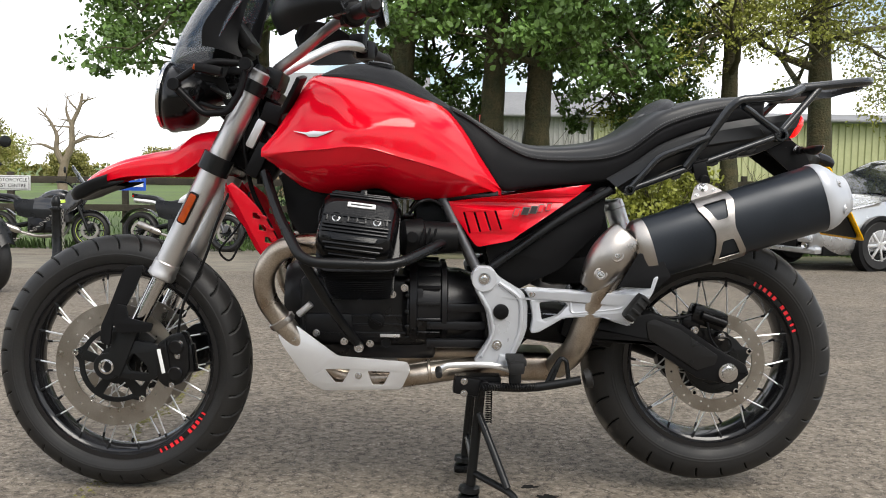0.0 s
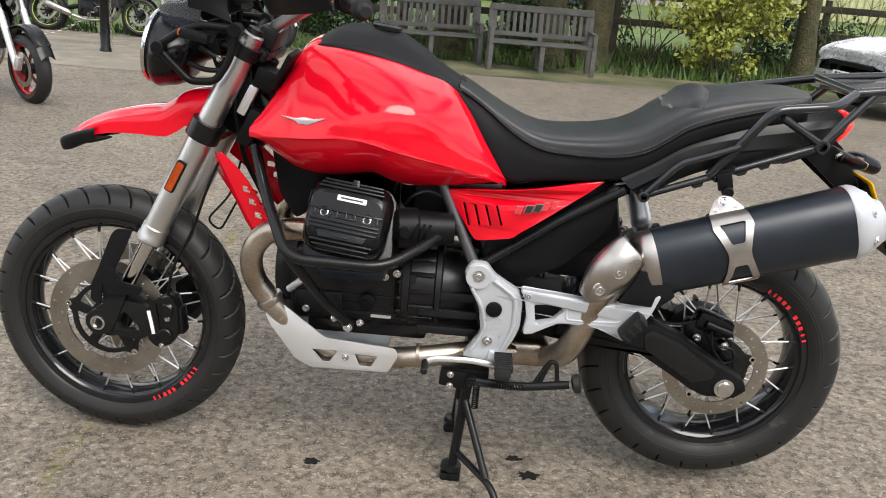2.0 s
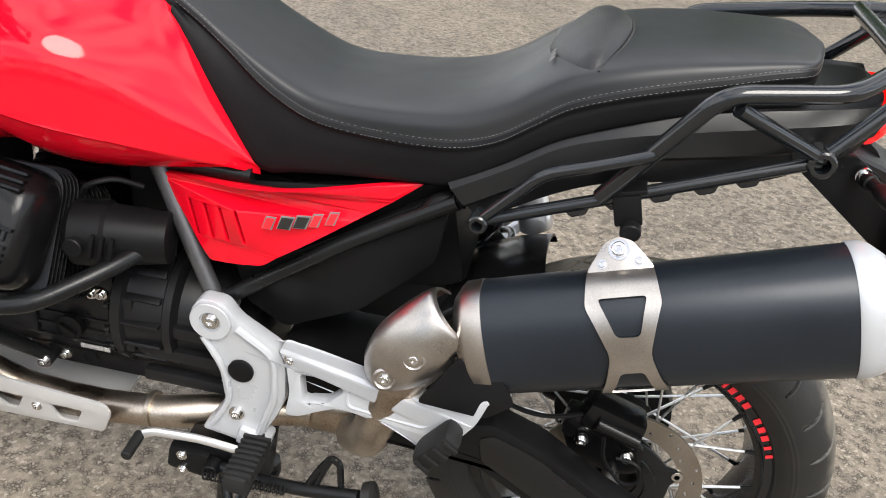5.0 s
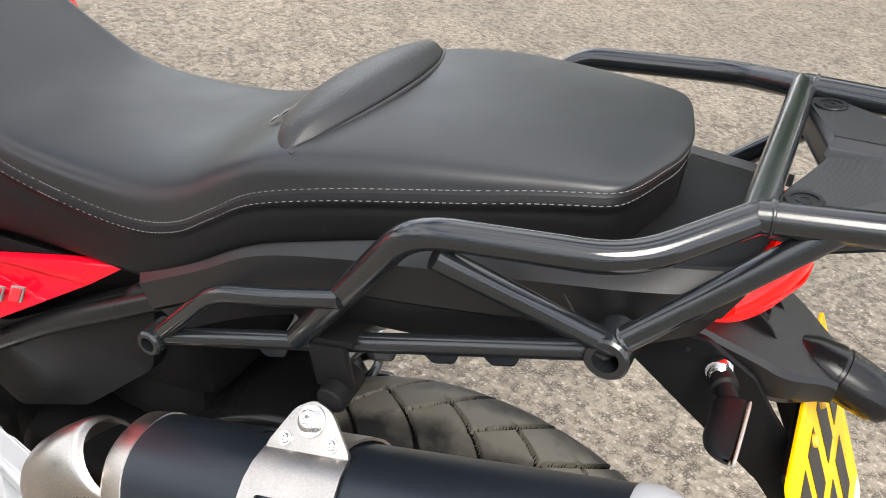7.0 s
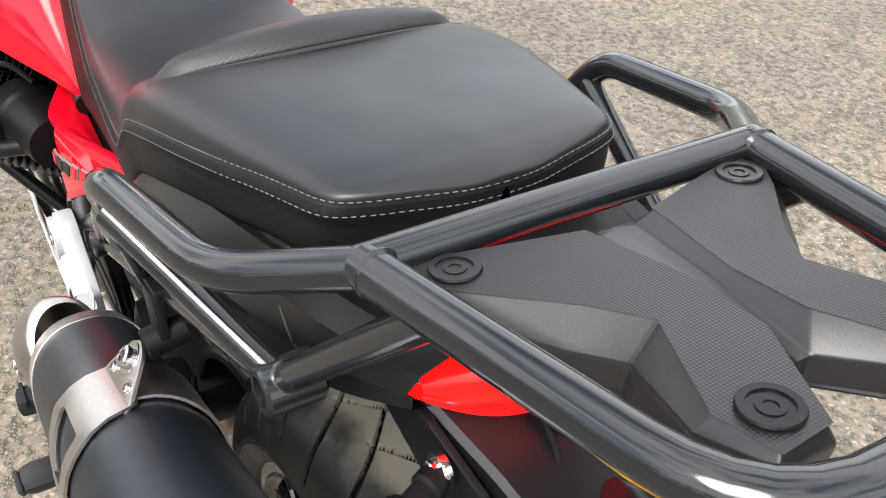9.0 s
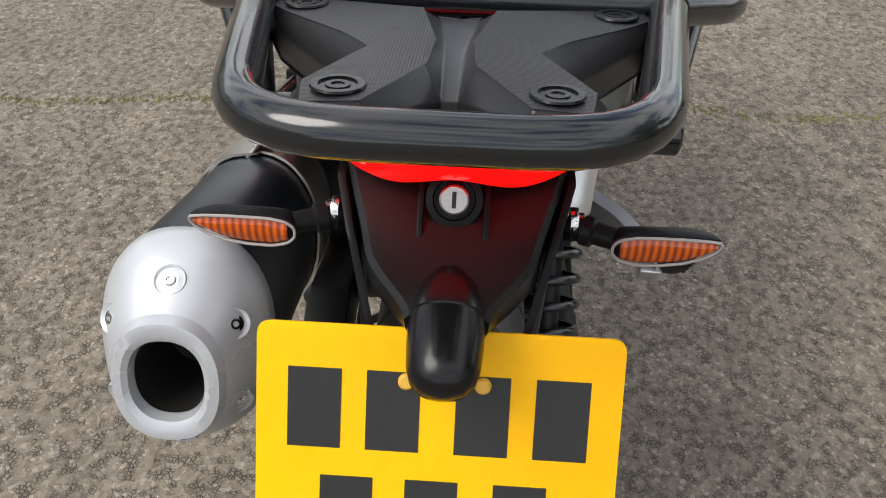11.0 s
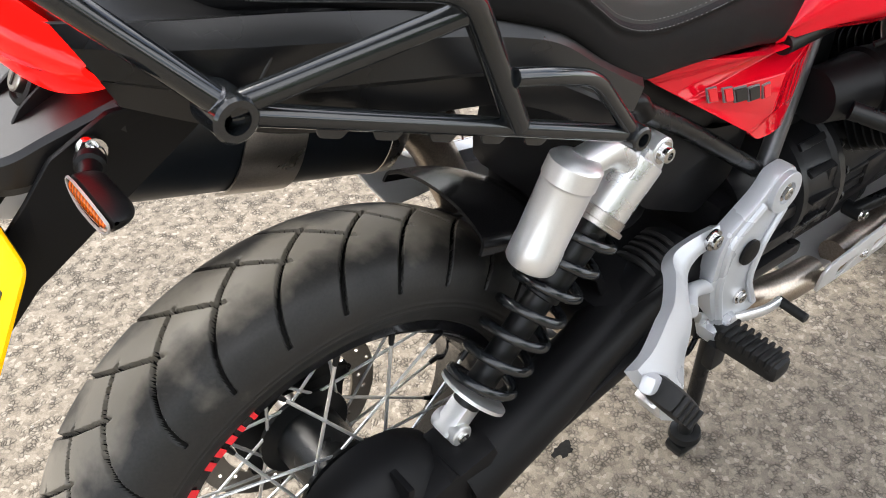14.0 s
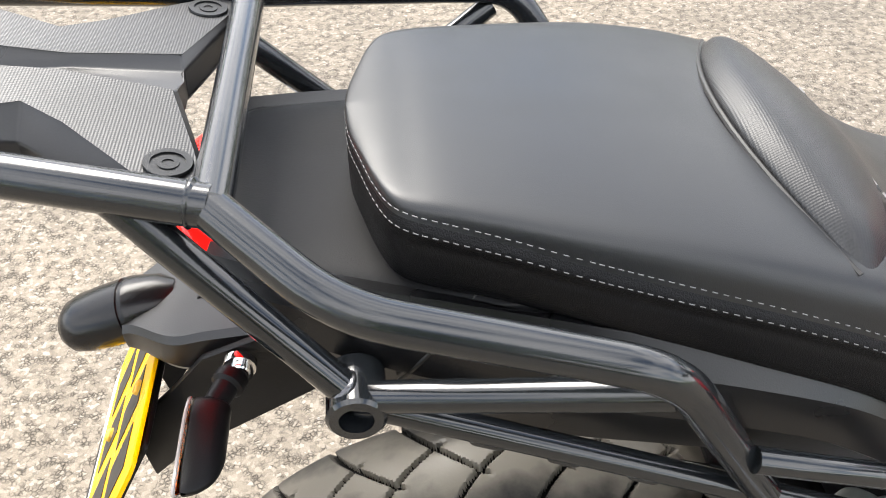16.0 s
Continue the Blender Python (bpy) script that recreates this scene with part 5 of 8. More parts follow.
    for u, v in ((-0.298, .428), (-0.140, .336)):
        bolt((u, sg * (yo + 0.006 + 0.020 * math.sin((v - .29) * 14)), v), (0, sg, 0), 0.006, 0.005, CHROME, sk)
part("skid_pan", thick(skin([[(x, y, z + 0.010 * (abs(y) > .12)) for y in (-0.165, -0.10, 0, 0.08, 0.130)] for x, z in ((-0.335, .435), (-0.300, .370), (-0.245, .300), (-0.16, .290), (-0.05, .290))], 24, 16), 0.005), SKIDALU, bike, "brushed silver skid plate pan")
part("engine_breather", rod((-0.295, -0.118, .475), (-0.262, -0.122, .505), 0.009), ALU, bike)

# exhaust: collector, link pipe, heat shield, silencer
part("exhaust_link", joined(tube([(-0.05, -0.130, .320), (0.06, -0.135, .338), (0.16, -0.10, .345), (0.27, -0.06, .335)], 0.0265, 0.06, 20), tube([(-0.05, 0.130, .320), (0.06, 0.135, .338), (0.16, 0.10, .345), (0.27, 0.06, .335)], 0.0265, 0.06, 20), tube([(-0.13, -0.128, .318), (-0.05, -0.130, .320)], 0.0265, 0, 20),
                            ring((0.035, -0.133, .338), (1, 0, 0.1), 0.030, 0.024, 0.008, 24)), HEAT, bike, "heat-tinted steel link pipe")
part("exhaust_collector", joined(box((0.30, 0.0, .335), (0.13, 0.15, .075), (0, 0, 0), 0.03, 4), tube([(0.36, -0.10, .345), (0.395, -0.165, .40), (0.42, -0.205, .50), (0.46, -0.222, .60), (0.53, -0.218, .660)], 0.031, 0.07, 24)), HEAT, bike, "steel exhaust collector")
SA = Vector((0.440, 0.012, 0.137)).normalized()
SU = Vector((-SA.z, 0, SA.x)).normalized()
SY = SA.cross(SU)
S0 = Vector((0.538, -0.213, .655))


def oval(d, a, b, dy=0.0, du=0.0, n=48):
    """A ring across the silencer at distance d with half height a and half width b."""
    out = []
    for k in range(n + 1):
        t = 2 * math.pi * k / n
        c, s = math.cos(t), math.sin(t)
        e = 0.86
        out.append(tuple(S0 + SA * d + SU * (du + a * (abs(c) ** e) * (1 if c >= 0 else -1)) + SY * (dy + b * (abs(s) ** e) * (1 if s >= 0 else -1))))
    return out


def oskin(rows, n=49):
    bm = bmesh.new()
    vs = [[bm.verts.new(p) for p in r[:-1]] for r in rows]
    m = len(vs[0])
    for A, B in zip(vs, vs[1:]):
        for j in range(m):
            bm.faces.new((A[j], A[(j + 1) % m], B[(j + 1) % m], B[j]))
    return bm


can = part("silencer", oskin([oval(0.0, .070, .054), oval(0.004, .0745, .0575), oval(0.02, .076, .059), oval(0.452, .082, .0635), oval(0.456, .081, .0625), oval(0.458, .06, .045)]), CANBLK, bike, "blue-black oval silencer")
part("silencer_front_cap", oskin([oval(-0.022, .040, .036), oval(-0.020, .058, .046), oval(-0.010, .070, .0545), oval(-0.004, .0755, .0585), oval(0.018, .0772, .0600), oval(0.0185, .0762, .0590)]), STEEL, can, "brushed steel front band")
part("silencer_end_cap", oskin([oval(0.444, .0825, .064), oval(0.446, .0838, .0652), oval(0.460, .0830, .0645), oval(0.471, .0790, .0612, 0, -.001), oval(0.484, .0700, .0550, 0, -.004), oval(0.496, .0600, .0485, 0, -.007), oval(0.506, .0520, .0430, 0, -.010), oval(0.512, .0470, .0390, 0, -.010), oval(0.513, .038, .0325, 0, -.010), oval(0.506, .0325, .0275, 0, -.010), oval(0.48, .031, .026, 0, -.010)]), SILVER, can, "silver-painted end cap")
part("silencer_bore", oskin([oval(0.506, .0300, .0255, 0, -.010), oval(0.43, .028, .024, 0, -.010), oval(0.429, .002, .002, 0, -.010)]), INK, can, "black inside of the tail pipe")
part("end_cap_lip", oskin([oval(0.503, .0525, .0435, 0, -.010), oval(0.517, .0465, .0385, 0, -.010), oval(0.518, .0380, .0315, 0, -.010), oval(0.515, .0325, .0275, 0, -.010), oval(0.504, .0305, .0258, 0, -.010)]), SILVER, can)
for ang in (0, 60, 120, 180, 240, 300):
    t = radians(ang)
    p = S0 + SA * 0.4905 + SU * (0.0645 * math.cos(t) - .0055) + SY * (0.0520 * math.sin(t))
    wy = (SA * 0.75 + SU * math.cos(t) * 0.6 + SY * math.sin(t) * 0.6)
    part("cap_recess", lathe([(-0.003, .0125), (0.0008, .0115), (0.0004, .0105), (-0.0014, .0080), (-0.0014, .001)], p, wy, 20), SILVER, can)
    bolt(p - wy.normalized() * 0.001, wy, 0.0046, 0.0035, CHROME, can)
# strap with two windows, wrapped round the can
def wrap(u, v, w):
    """u along the can, v along its girth from the top, outside side."""
    g = 0.070 + 0.0
    t = v / 0.0705
    e = 0.86
    c, s = math.cos(t), math.sin(t)
    return S0 + SA * u + SU * ((.0810 + w) * (abs(c) ** e) * (1 if c >= 0 else -1)) + SY * ((.0630 + w) * (abs(s) ** e) * (1 if s >= 0 else -1))


def dense(pts, step=0.012):
    out = []
    for i, p in enumerate(pts):
        q = pts[(i + 1) % len(pts)]
        n = max(1, int(math.hypot(q[0] - p[0], q[1] - p[1]) / step))
        out += [(p[0] + (q[0] - p[0]) * k / n, p[1] + (q[1] - p[1]) * k / n) for k in range(n)]
    return out


S_SIDE = 1 if (S0 + SY).y < S0.y else -1
so = [(0.150, -.004), (0.228, -.004), (0.234, .055), (0.216, .110), (0.232, .165), (0.232, .20), (0.152, .20), (0.152, .165), (0.168, .110), (0.145, .055)]
wins = [[(0.160, .045), (0.218, .045), (0.206, .092), (0.178, .092)], [(0.178, .128), (0.206, .128), (0.218, .172), (0.162, .172)]]
sb = plate(dense(roundpoly(so, 0.006)), 0.0025, lambda u, v, w: wrap(u, S_SIDE * v, w), [dense(roundpoly(h, 0.006)) for h in wins], 0)
tb = plate(dense([(0.160, .004), (0.218, .004), (0.228, .055), (0.232, .20), (0.152, .20), (0.150, .055)]), 0.0025, lambda u, v, w: wrap(u, -S_SIDE * v, w), (), 0)
strap = part("silencer_strap", sb, STEEL, can, "brushed steel strap with windows", 50)
part("strap_back", tb, STEEL, strap)
LUG = frame_of(S0 + SA * 0.190 + SU * 0.0815, SA, (0, 0.014, 0.017))
part("strap_lug", plate(roundpoly([(-0.040, -0.012), (0.038, -0.012), (0.039, 0.002), (0.017, 0.034), (0.0, 0.041), (-0.017, 0.034), (-0.040, 0.002)], 0.006), 0.004, LUG), STEEL, can)
LUGN = LUG(0, 0, 1) - LUG(0, 0, 0)
bolt(LUG(0.0, 0.024, 0.004), LUGN, 0.009, 0.008, CHROME, can)
for u in (-0.022, 0.022):
    bolt(LUG(u, 0.008, 0.004), LUGN, 0.0042, 0.003, CHROME, can)
part("silencer_bracket", joined(box((0.690, -0.170, .850), (0.034, 0.008, .040), (0, -15, 0), 0.003), rod((0.698, -0.185, .826), (0.698, -0.15, .832), 0.013), box((0.684, -0.152, .872), (0.050, 0.040, .006), (0, -15, 0), 0.002)), BLACK, bike, "black silencer hanger")
sh = []
for cx_, cy_, cz_, r in ((0.410, -0.218, .562, .022), (0.424, -0.231, .592, .035), (0.448, -0.239, .628, .045), (0.476, -0.238, .662, .046), (0.503, -0.229, .688, .043), (0.510, -0.225, .690, .038)):
    n = Vector((-0.62, 0, .60)).normalized()
    c = Vector((cx_, cy_, cz_))
    sh.append([tuple(c + n * r * math.cos(a) * 1.10 + Vector((0, -1, 0)) * r * math.sin(a) * 0.85) for a in (radians(-60 + 300 * k / 14) for k in range(15))])
shield = part("heat_shield", thick(skin(sh, 24, 30), 0.003), STEEL, bike, "brushed steel heat shield")
for p in ((0.467, -0.2755, .648), (0.431, -0.270, .604)):
    part("shield_dimple", lathe([(0, .016), (.002, .013), (-.001, .010)], (p[0], p[1] - 0.001, p[2]), (0, -1, 0.15), 20), STEEL, shield)
    bolt((p[0], p[1], p[2]), (0, -1, 0.15), 0.006, 0.005, CHROME, shield)
part("silencer_guard", plate(roundpoly([(0.475, .575), (0.52, .655), (0.575, .645), (0.60, .600), (0.565, .570)], 0.008), 0.006, xz(-0.262, -1)), BLACK, bike)

# footrest plates, pegs, levers
for sg in (-1, 1):
    q = 0.0 if sg < 0 else -0.034
    out = roundpoly([(0.129, .586), (0.146, .612), (0.182, .610), (0.200, .585), (0.262, .548), (0.272, .520), (0.272, .458), (0.260, .425), (0.244, .395), (0.236, .352), (0.180, .366), (0.140, .372), (0.180, .436), (0.170, .500), (0.144, .548)], 0.010)
    fp = part("footrest_plate", plate(out, 0.026, xz(sg * (0.161 + q), sg), (), 0.005), SILVER, bike, "silver cast footrest plate")
    part("plate_boss", joined(ring((0.163, sg * (0.186 + q), .579), (0, 1, 0), 0.030, 0.016, 0.018, 32), lathe([(0, .016), (.004, .016), (.006, .012)], (0.163, sg * (0.186 + q), .579), (0, sg, 0), 24)), SILVER, fp)
    bolt((0.163, sg * (0.191 + q), .579), (0, sg, 0), 0.009, 0.007, CHROME, fp)
    bolt((0.198, sg * (0.189 + q), .418), (0, sg, 0), 0.008, 0.007, CHROME, fp)
    part("pivot_plug", lathe([(0, .019), (.004, .019), (.006, .015), (.005, 0.001)], (0.206, sg * (0.188 + q), .500), (0, sg, 0), 28), BLACK, fp)
    part("plate_rib", joined(tube([(0.200, sg * (0.188 + q), .572), (0.255, sg * (0.188 + q), .535), (0.257, sg * (0.188 + q), .46), (0.240, sg * (0.188 + q), .41), (0.228, sg * (0.188 + q), .37)], 0.006, 0.02, 8), tube([(0.150, sg * (0.190 + q), .55), (0.180, sg * (0.190 + q), .50), (0.190, sg * (0.190 + q), .445), (0.160, sg * (0.190 + q), .39)], 0.005, 0.02, 8)), SILVER, fp)

    def am(u, v, w):
        t = max(0.0, (u - 0.27) / 0.31)
        return Vector((u, -(0.182 + 0.085 * t ** 1.4 + w - (v - 0.51) * 0.10), v))
    if sg < 0:
        out = dense(roundpoly([(0.262, .557), (0.290, .557), (0.388, .557), (0.440, .556), (0.482, .561), (0.514, .587), (0.570, .602), (0.556, .558), (0.532, .518), (0.504, .478), (0.467, .488), (0.440, .498), (0.357, .490), (0.298, .453), (0.277, .450), (0.283, .490), (0.275, .535)], 0.008), 0.02)
        hole = dense(roundpoly([(0.298, .525), (0.352, .532), (0.366, .521), (0.342, .494), (0.305, .481)], 0.006), 0.02)
        pa = part("passenger_arm", plate(out, 0.024, lambda u, v, w: am(u, v, w - 0.006), [hole], 0.004), SILVER, bike, "silver cast passenger footrest arm")
        part("arm_ridge", tube([am(u, v, .018) for u, v in ((0.372, .537), (0.405, .540), (0.470, .536), (0.505, .552), (0.490, .520), (0.440, .511), (0.372, .502))], 0.0036, 0.012, 8, True), SILVER, pa)
        bolt(tuple(am(0.282, .545, .018)), (0, -1, 0), 0.006, 0.006, CHROME, pa)
    else:
        # a band that swings out behind the rear brake parts
        edge_t = [(.264, .137, .560), (.300, .135, .560), (.342, .136, .558), (.363, .146, .557), (.380, .165, .557), (.421, .197, .560), (.457, .216, .566), (.505, .238, .566), (.545, .250, .572)]
        edge_b = [(.268, .143, .533), (.300, .142, .532), (.330, .150, .524), (.352, .172, .512), (.368, .192, .502), (.398, .213, .505), (.430, .232, .502), (.462, .258, .496), (.500, .280, .490)]
        rows = [[a, [(a[i] + b[i]) / 2 + (0, .005, 0)[i] for i in range(3)], b] for a, b in zip(edge_t, edge_b)]
        pa = part("passenger_arm", thick(skin(rows, 44, 10), 0.016), SILVER, bike, "silver cast passenger footrest arm")
        part("arm_strut", sweep(fillet([Vector(p) for p in ((.262, .142, .462), (.300, .148, .482), (.335, .160, .500), (.366, .186, .506))], .02, 4), .0105, 12), SILVER, pa)
        part("arm_cup", box((.520, .258, .545), (.095, .016, .020), (0, -38, 20), .006), SILVER, pa)
        bolt((.283, .146, .550), (0, 1, 0), 0.010, 0.008, CHROME, pa)
    pg = cluster("passenger_peg", [box((0.512, sg * (0.286 + q * .3), .528), (0.030, 0.046, .070), (0, 38, 0), 0.012)] + [box((0.497 + .011 * k, sg * (0.310 + q * .3), .508 + .014 * k), (0.024, 0.006, .006), (0, 38, 0), 0.002) for k in range(4)], PEGRUB, bike, "folded black rubber passenger peg")
    part("peg_hinge", joined(box((0.508, sg * (0.262 + q * .3), .505), (0.022, 0.03, .03), (0, 30, 0), 0.004), rod((0.50, sg * (0.25 + q * .3), .508), (0.50, sg * (0.305 + q * .3), .508), 0.006)), ALU, pg)
    rp = cluster("rider_peg", [rod((0.235, sg * (0.185 + q), .375), (0.238, sg * (0.295 + q), .382), 0.013), box((0.238, sg * (0.250 + q), .382), (0.038, 0.095, .030), (0, 0, sg * 3), 0.010), *[box((0.238, sg * (0.210 + q + .011 * k), .394), (0.042, 0.006, .014), (0, 0, 0), 0.002) for k in range(8)]], PEGRUB, bike, "ribbed black rubber footpeg")
    part("peg_bracket", joined(box((0.225, sg * (0.180 + q), .375), (0.05, 0.035, .03), (0, 15, 0), 0.006), rod((0.225, sg * (0.195 + q), .36), (0.225, sg * (0.195 + q), .39), 0.006)), SILVER, rp)
    part("heel_pad", box((0.243, sg * (0.20 + q), .345), (0.03, 0.02, .045), (0, 0, 0), 0.006), PEGRUB, rp)
lv = part("gear_lever", tube([(0.235, -0.205, .357), (0.195, -0.215, .372), (0.15, -0.212, .374), (0.075, -0.214, .371), (0.055, -0.216, .360)], 0.0055, 0.02, 10, rz=0.0075), ALU, bike, "silver gear lever")
part("lever_tip", rod((0.055, -0.215, .362), (0.055, -0.262, .358), 0.0085), PEGRUB, lv)
bv = part("brake_pedal", tube([(0.255, 0.135, .395), (0.20, 0.155, .375), (0.13, 0.165, .362), (0.098, 0.165, .362)], 0.0065, 0.02, 10, rz=0.009), ALU, bike, "silver brake pedal")
part("pedal_tip", rod((0.097, 0.162, .362), (0.098, 0.212, .360), 0.0075), PEGRUB, bv)
part("brake_cylinder", joined(rod((0.245, 0.125, .44), (0.235, 0.13, .35), 0.012), tube([(0.235, 0.13, .35), (0.27, 0.14, .33), (0.33, 0.12, .40)], 0.004)), SATIN, bike)

# side stand switch, folded side stand, centre stand
part("stand_bracket", joined(box((0.125, -0.19, .318), (0.065, 0.04, .045), (0, 8, 0), 0.008), box((0.16, -0.17, .325), (0.10, 0.05, .03), (0, 0, 0), 0.006), rod((0.168, -0.20, .322), (0.168, -0.225, .322), 0.012)), BLACK, bike, "black stand bracket")
for x, z in ((0.118, .332), (0.118, .302)):
    bolt((x, -0.211, z), (0, -1, 0), 0.006, 0.005, CHROME, bike)
ss = part("side_stand", joined(tube([(0.17, -0.205, .318), (0.28, -0.215, .316), (0.40, -0.225, .340)], 0.0105, 0.05, 14), tube([(0.315, -0.215, .322), (0.335, -0.213, .365), (0.352, -0.212, .392), (0.366, -0.213, .385), (0.372, -0.218, .335)], 0.0055, 0.015, 8), tube([(0.33, -0.215, .33), (0.345, -0.214, .372), (0.352, -0.212, .388)], 0.005, 0.01, 8)), SATIN, bike, "folded black side stand")
part("stand_foot", lathe([(0, .010), (.004, .022), (.018, .024), (.022, .018)], (0.405, -0.226, .342), (1, 0, 0.25), 20), RUBBER, ss)
part("stand_spring", sweep([Vector((0.16 + 0.13 * k / 160, -0.232 + 0.006 * math.cos(k * 0.8), .322 + 0.004 * k / 160 + 0.006 * math.sin(k * 0.8))) for k in range(161)], 0.0015, 6), SATIN, ss)
for sg in (-1, 1):
    cs = part("centre_stand_leg", joined(rod((0.165, sg * (0.150 if sg < 0 else 0.11), .315), (0.143, sg * (0.140 if sg < 0 else 0.10), .045), 0.0125), lathe([(0, .012), (.004, .026), (.016, .028), (.02, .02)], (0.141, sg * (0.139 if sg < 0 else 0.099), .048), (-0.1, 0, -1), 24), box((0.139, sg * (0.139 if sg < 0 else 0.099), .012), (0.055, 0.038, .024), (0, 0, 0), 0.010)), SATIN, bike, "black centre stand leg")
part("centre_stand_bar", rod((0.150, -0.145, .10), (0.150, 0.105, .10), 0.010), SATIN, bike)
part("centre_stand_pivot", rod((0.165, -0.16, .315), (0.165, 0.12, .315), 0.014), SATIN, bike)
part("stand_pedal", joined(tube([(0.150, -0.140, .080), (0.235, -0.262, .070), (0.262, -0.300, .030), (0.295, -0.310, .022)], 0.009, 0.02, 12), tube([(0.160, -0.152, .235), (0.225, -0.250, .078)], 0.0095, 0, 12)), SATIN, bike, "black centre stand pedal arm")
part("stand_return_spring", sweep([Vector((0.185 + 0.008 * math.cos(k * 0.9), -0.145 + 0.008 * math.sin(k * 0.9), .21 + 0.10 * k / 120)) for k in range(121)], 0.0016, 6), SATIN, bike)

# swing arm, final drive, rear brake
arm = part("swing_arm", plate(roundpoly([(0.415, .470), (0.520, .492), (0.576, .504), (0.648, .476), (0.746, .412), (0.814, .376), (0.824, .352), (0.802, .333), (0.774, .324), (0.693, .340), (0.633, .378), (0.557, .423), (0.500, .425), (0.42, .43)], 0.006), 0.055, xz(-0.146, -1), (), 0.009), BLACK, bike, "black left swing arm")
part("swing_arm_face", plate(roundpoly([(0.560, .478), (0.580, .488), (0.646, .462), (0.742, .398), (0.735, .376), (0.690, .362), (0.640, .394), (0.568, .438)], 0.006), 0.003, xz(-0.2012, -1), (), 0.0015), PANEL, arm)
part("swing_arm_base", joined(box((0.33, 0, .455), (0.20, 0.26, .09), (0, 8, 0), 0.03), box((0.43, -0.13, .455), (0.14, 0.075, .075), (0, 15, 0), 0.02)), BLACK, bike)
part("axle_nut", joined(lathe([(0, .024), (.004, .024), (.005, .017), (.012, .016), (.013, .010)], (0.768, -0.2015, .356), (0, -1, 0), 28)), CHROME, arm, "bright axle nut")
part("axle_tube", rod((0.765, -0.2, .354), (0.765, 0.16, .354), 0.014), STEEL, bike)
bolt((0.675, -0.2015, .383), (0, -1, 0), 0.006, 0.004, SATIN, arm)
rc = part("rear_caliper", joined(box((0.745, -0.098, .478), (0.095, 0.055, .050), (0, 18, 0), 0.014), box((0.70, -0.10, .462), (0.05, 0.04, .045), (0, 10, 0), 0.01), rod((0.72, -0.128, .487), (0.785, -0.128, .465), 0.012), plate(roundpoly([(0.67, .46), (0.80, .44), (0.80, .39), (0.76, .38), (0.69, .41)], 0.012), 0.010, xz(-0.100, -1))), ENGINE, bike, "black rear brake caliper")
for x, z in ((0.705, .448), (0.775, .432)):
    bolt((x, -0.128, z), (0, -1, 0), 0.007, 0.006, CHROME, rc)
part("brake_hose", tube([(0.72, -0.11, .49), (0.64, -0.13, .475), (0.56, -0.13, .50), (0.50, -0.12, .53), (0.44, -0.10, .52)], 0.0035, 0.04, 8), BLACK, bike)
part("sensor_cable", tube([(0.735, -0.135, .47), (0.74, -0.14, .43), (0.775, -0.14, .39), (0.80, -0.14, .40), (0.795, -0.135, .43), (0.76, -0.13, .43)], 0.003, 0.02, 8), BLACK, bike)
part("sensor_ring", ring((0.765, -0.100, .354), (0, 1, 0), 0.068, 0.052, 0.004, 48), SATIN, bike)
part("shaft_housing", joined(sweep([Vector(p) for p in ((0.27, 0.080, .475), (0.34, 0.092, .458), (0.45, 0.110, .432), (0.58, 0.125, .400), (0.68, 0.124, .376))], [0.052, 0.046, 0.042, 0.044, 0.055], 24), box((0.50, 0.135, .405), (0.36, 0.05, .022), (0, 14, 0), 0.006)), BLACK, bike, "black shaft drive swing arm")
for k in range(5):
    part("boot_ring", ring(Vector((0.285 + 0.012 * k, 0.080, .474 - 0.003 * k)), (1, 0, -0.25), 0.050, 0.036, 0.007, 28), RUBBER, bike)
fd = cluster("final_drive", [lathe([(0, .070), (.010, .098), (.045, .102), (.07, .09), (.095, .062), (.102, .03)], (0.765, 0.060, .354), (0, 1, 0), 40), box((0.70, 0.122, .385), (0.14, 0.08, .085), (0, 12, 0), 0.02), *[box((0.765 + 0.07 * math.cos(a), 0.14, .354 + 0.07 * math.sin(a)), (0.06, 0.035, .008), (0, -math.degrees(a), 0), 0.002) for a in (0.2, 0.9, 1.6, 2.3, 3.0)]], BLACK, bike, "black final drive casing")
for a in (0.5, 1.4, 2.3, 3.2, 4.4, 5.5):
    bolt((0.765 + 0.088 * math.cos(a), 0.115, .354 + 0.088 * math.sin(a)), (0, 1, 0), 0.006, 0.006, CHROME, fd)
# rear shock with spring and reservoir
T, Bm = Vector((0.415, 0.117, .726)), Vector((0.670, 0.106, .444))
D = (Bm - T).normalized()
L = (Bm - T).length
shock = part("shock_absorber", joined(rod(T + D * 0.02, T + D * 0.20, 0.021, 28), rod(T + D * 0.18, Bm - D * 0.03, 0.017, 28)), SATIN, bike, "black coil-over shock absorber")
part("shock_top", joined(box(tuple(T + D * 0.028 + Vector((0, 0, 0.0))), (0.05, 0.045, .05), (0, 45, 0), 0.012), rod(T + D * 0.015, T + D * 0.085, 0.030, 28), rod(T + Vector((0, -0.03, 0)), T + Vector((0, 0.022, 0)), 0.017), tube([tuple(T + D * 0.03), (0.475, 0.120, .748), (0.540, 0.130, .752)], 0.018, 0.03, 14)), ALU, shock, "silver shock head")
part("preload_collar", lathe([(0, .031), (.010, .031), (.011, .035), (.016, .035), (.017, .028)], T + D * 0.085, D, 32), STEEL, shock)
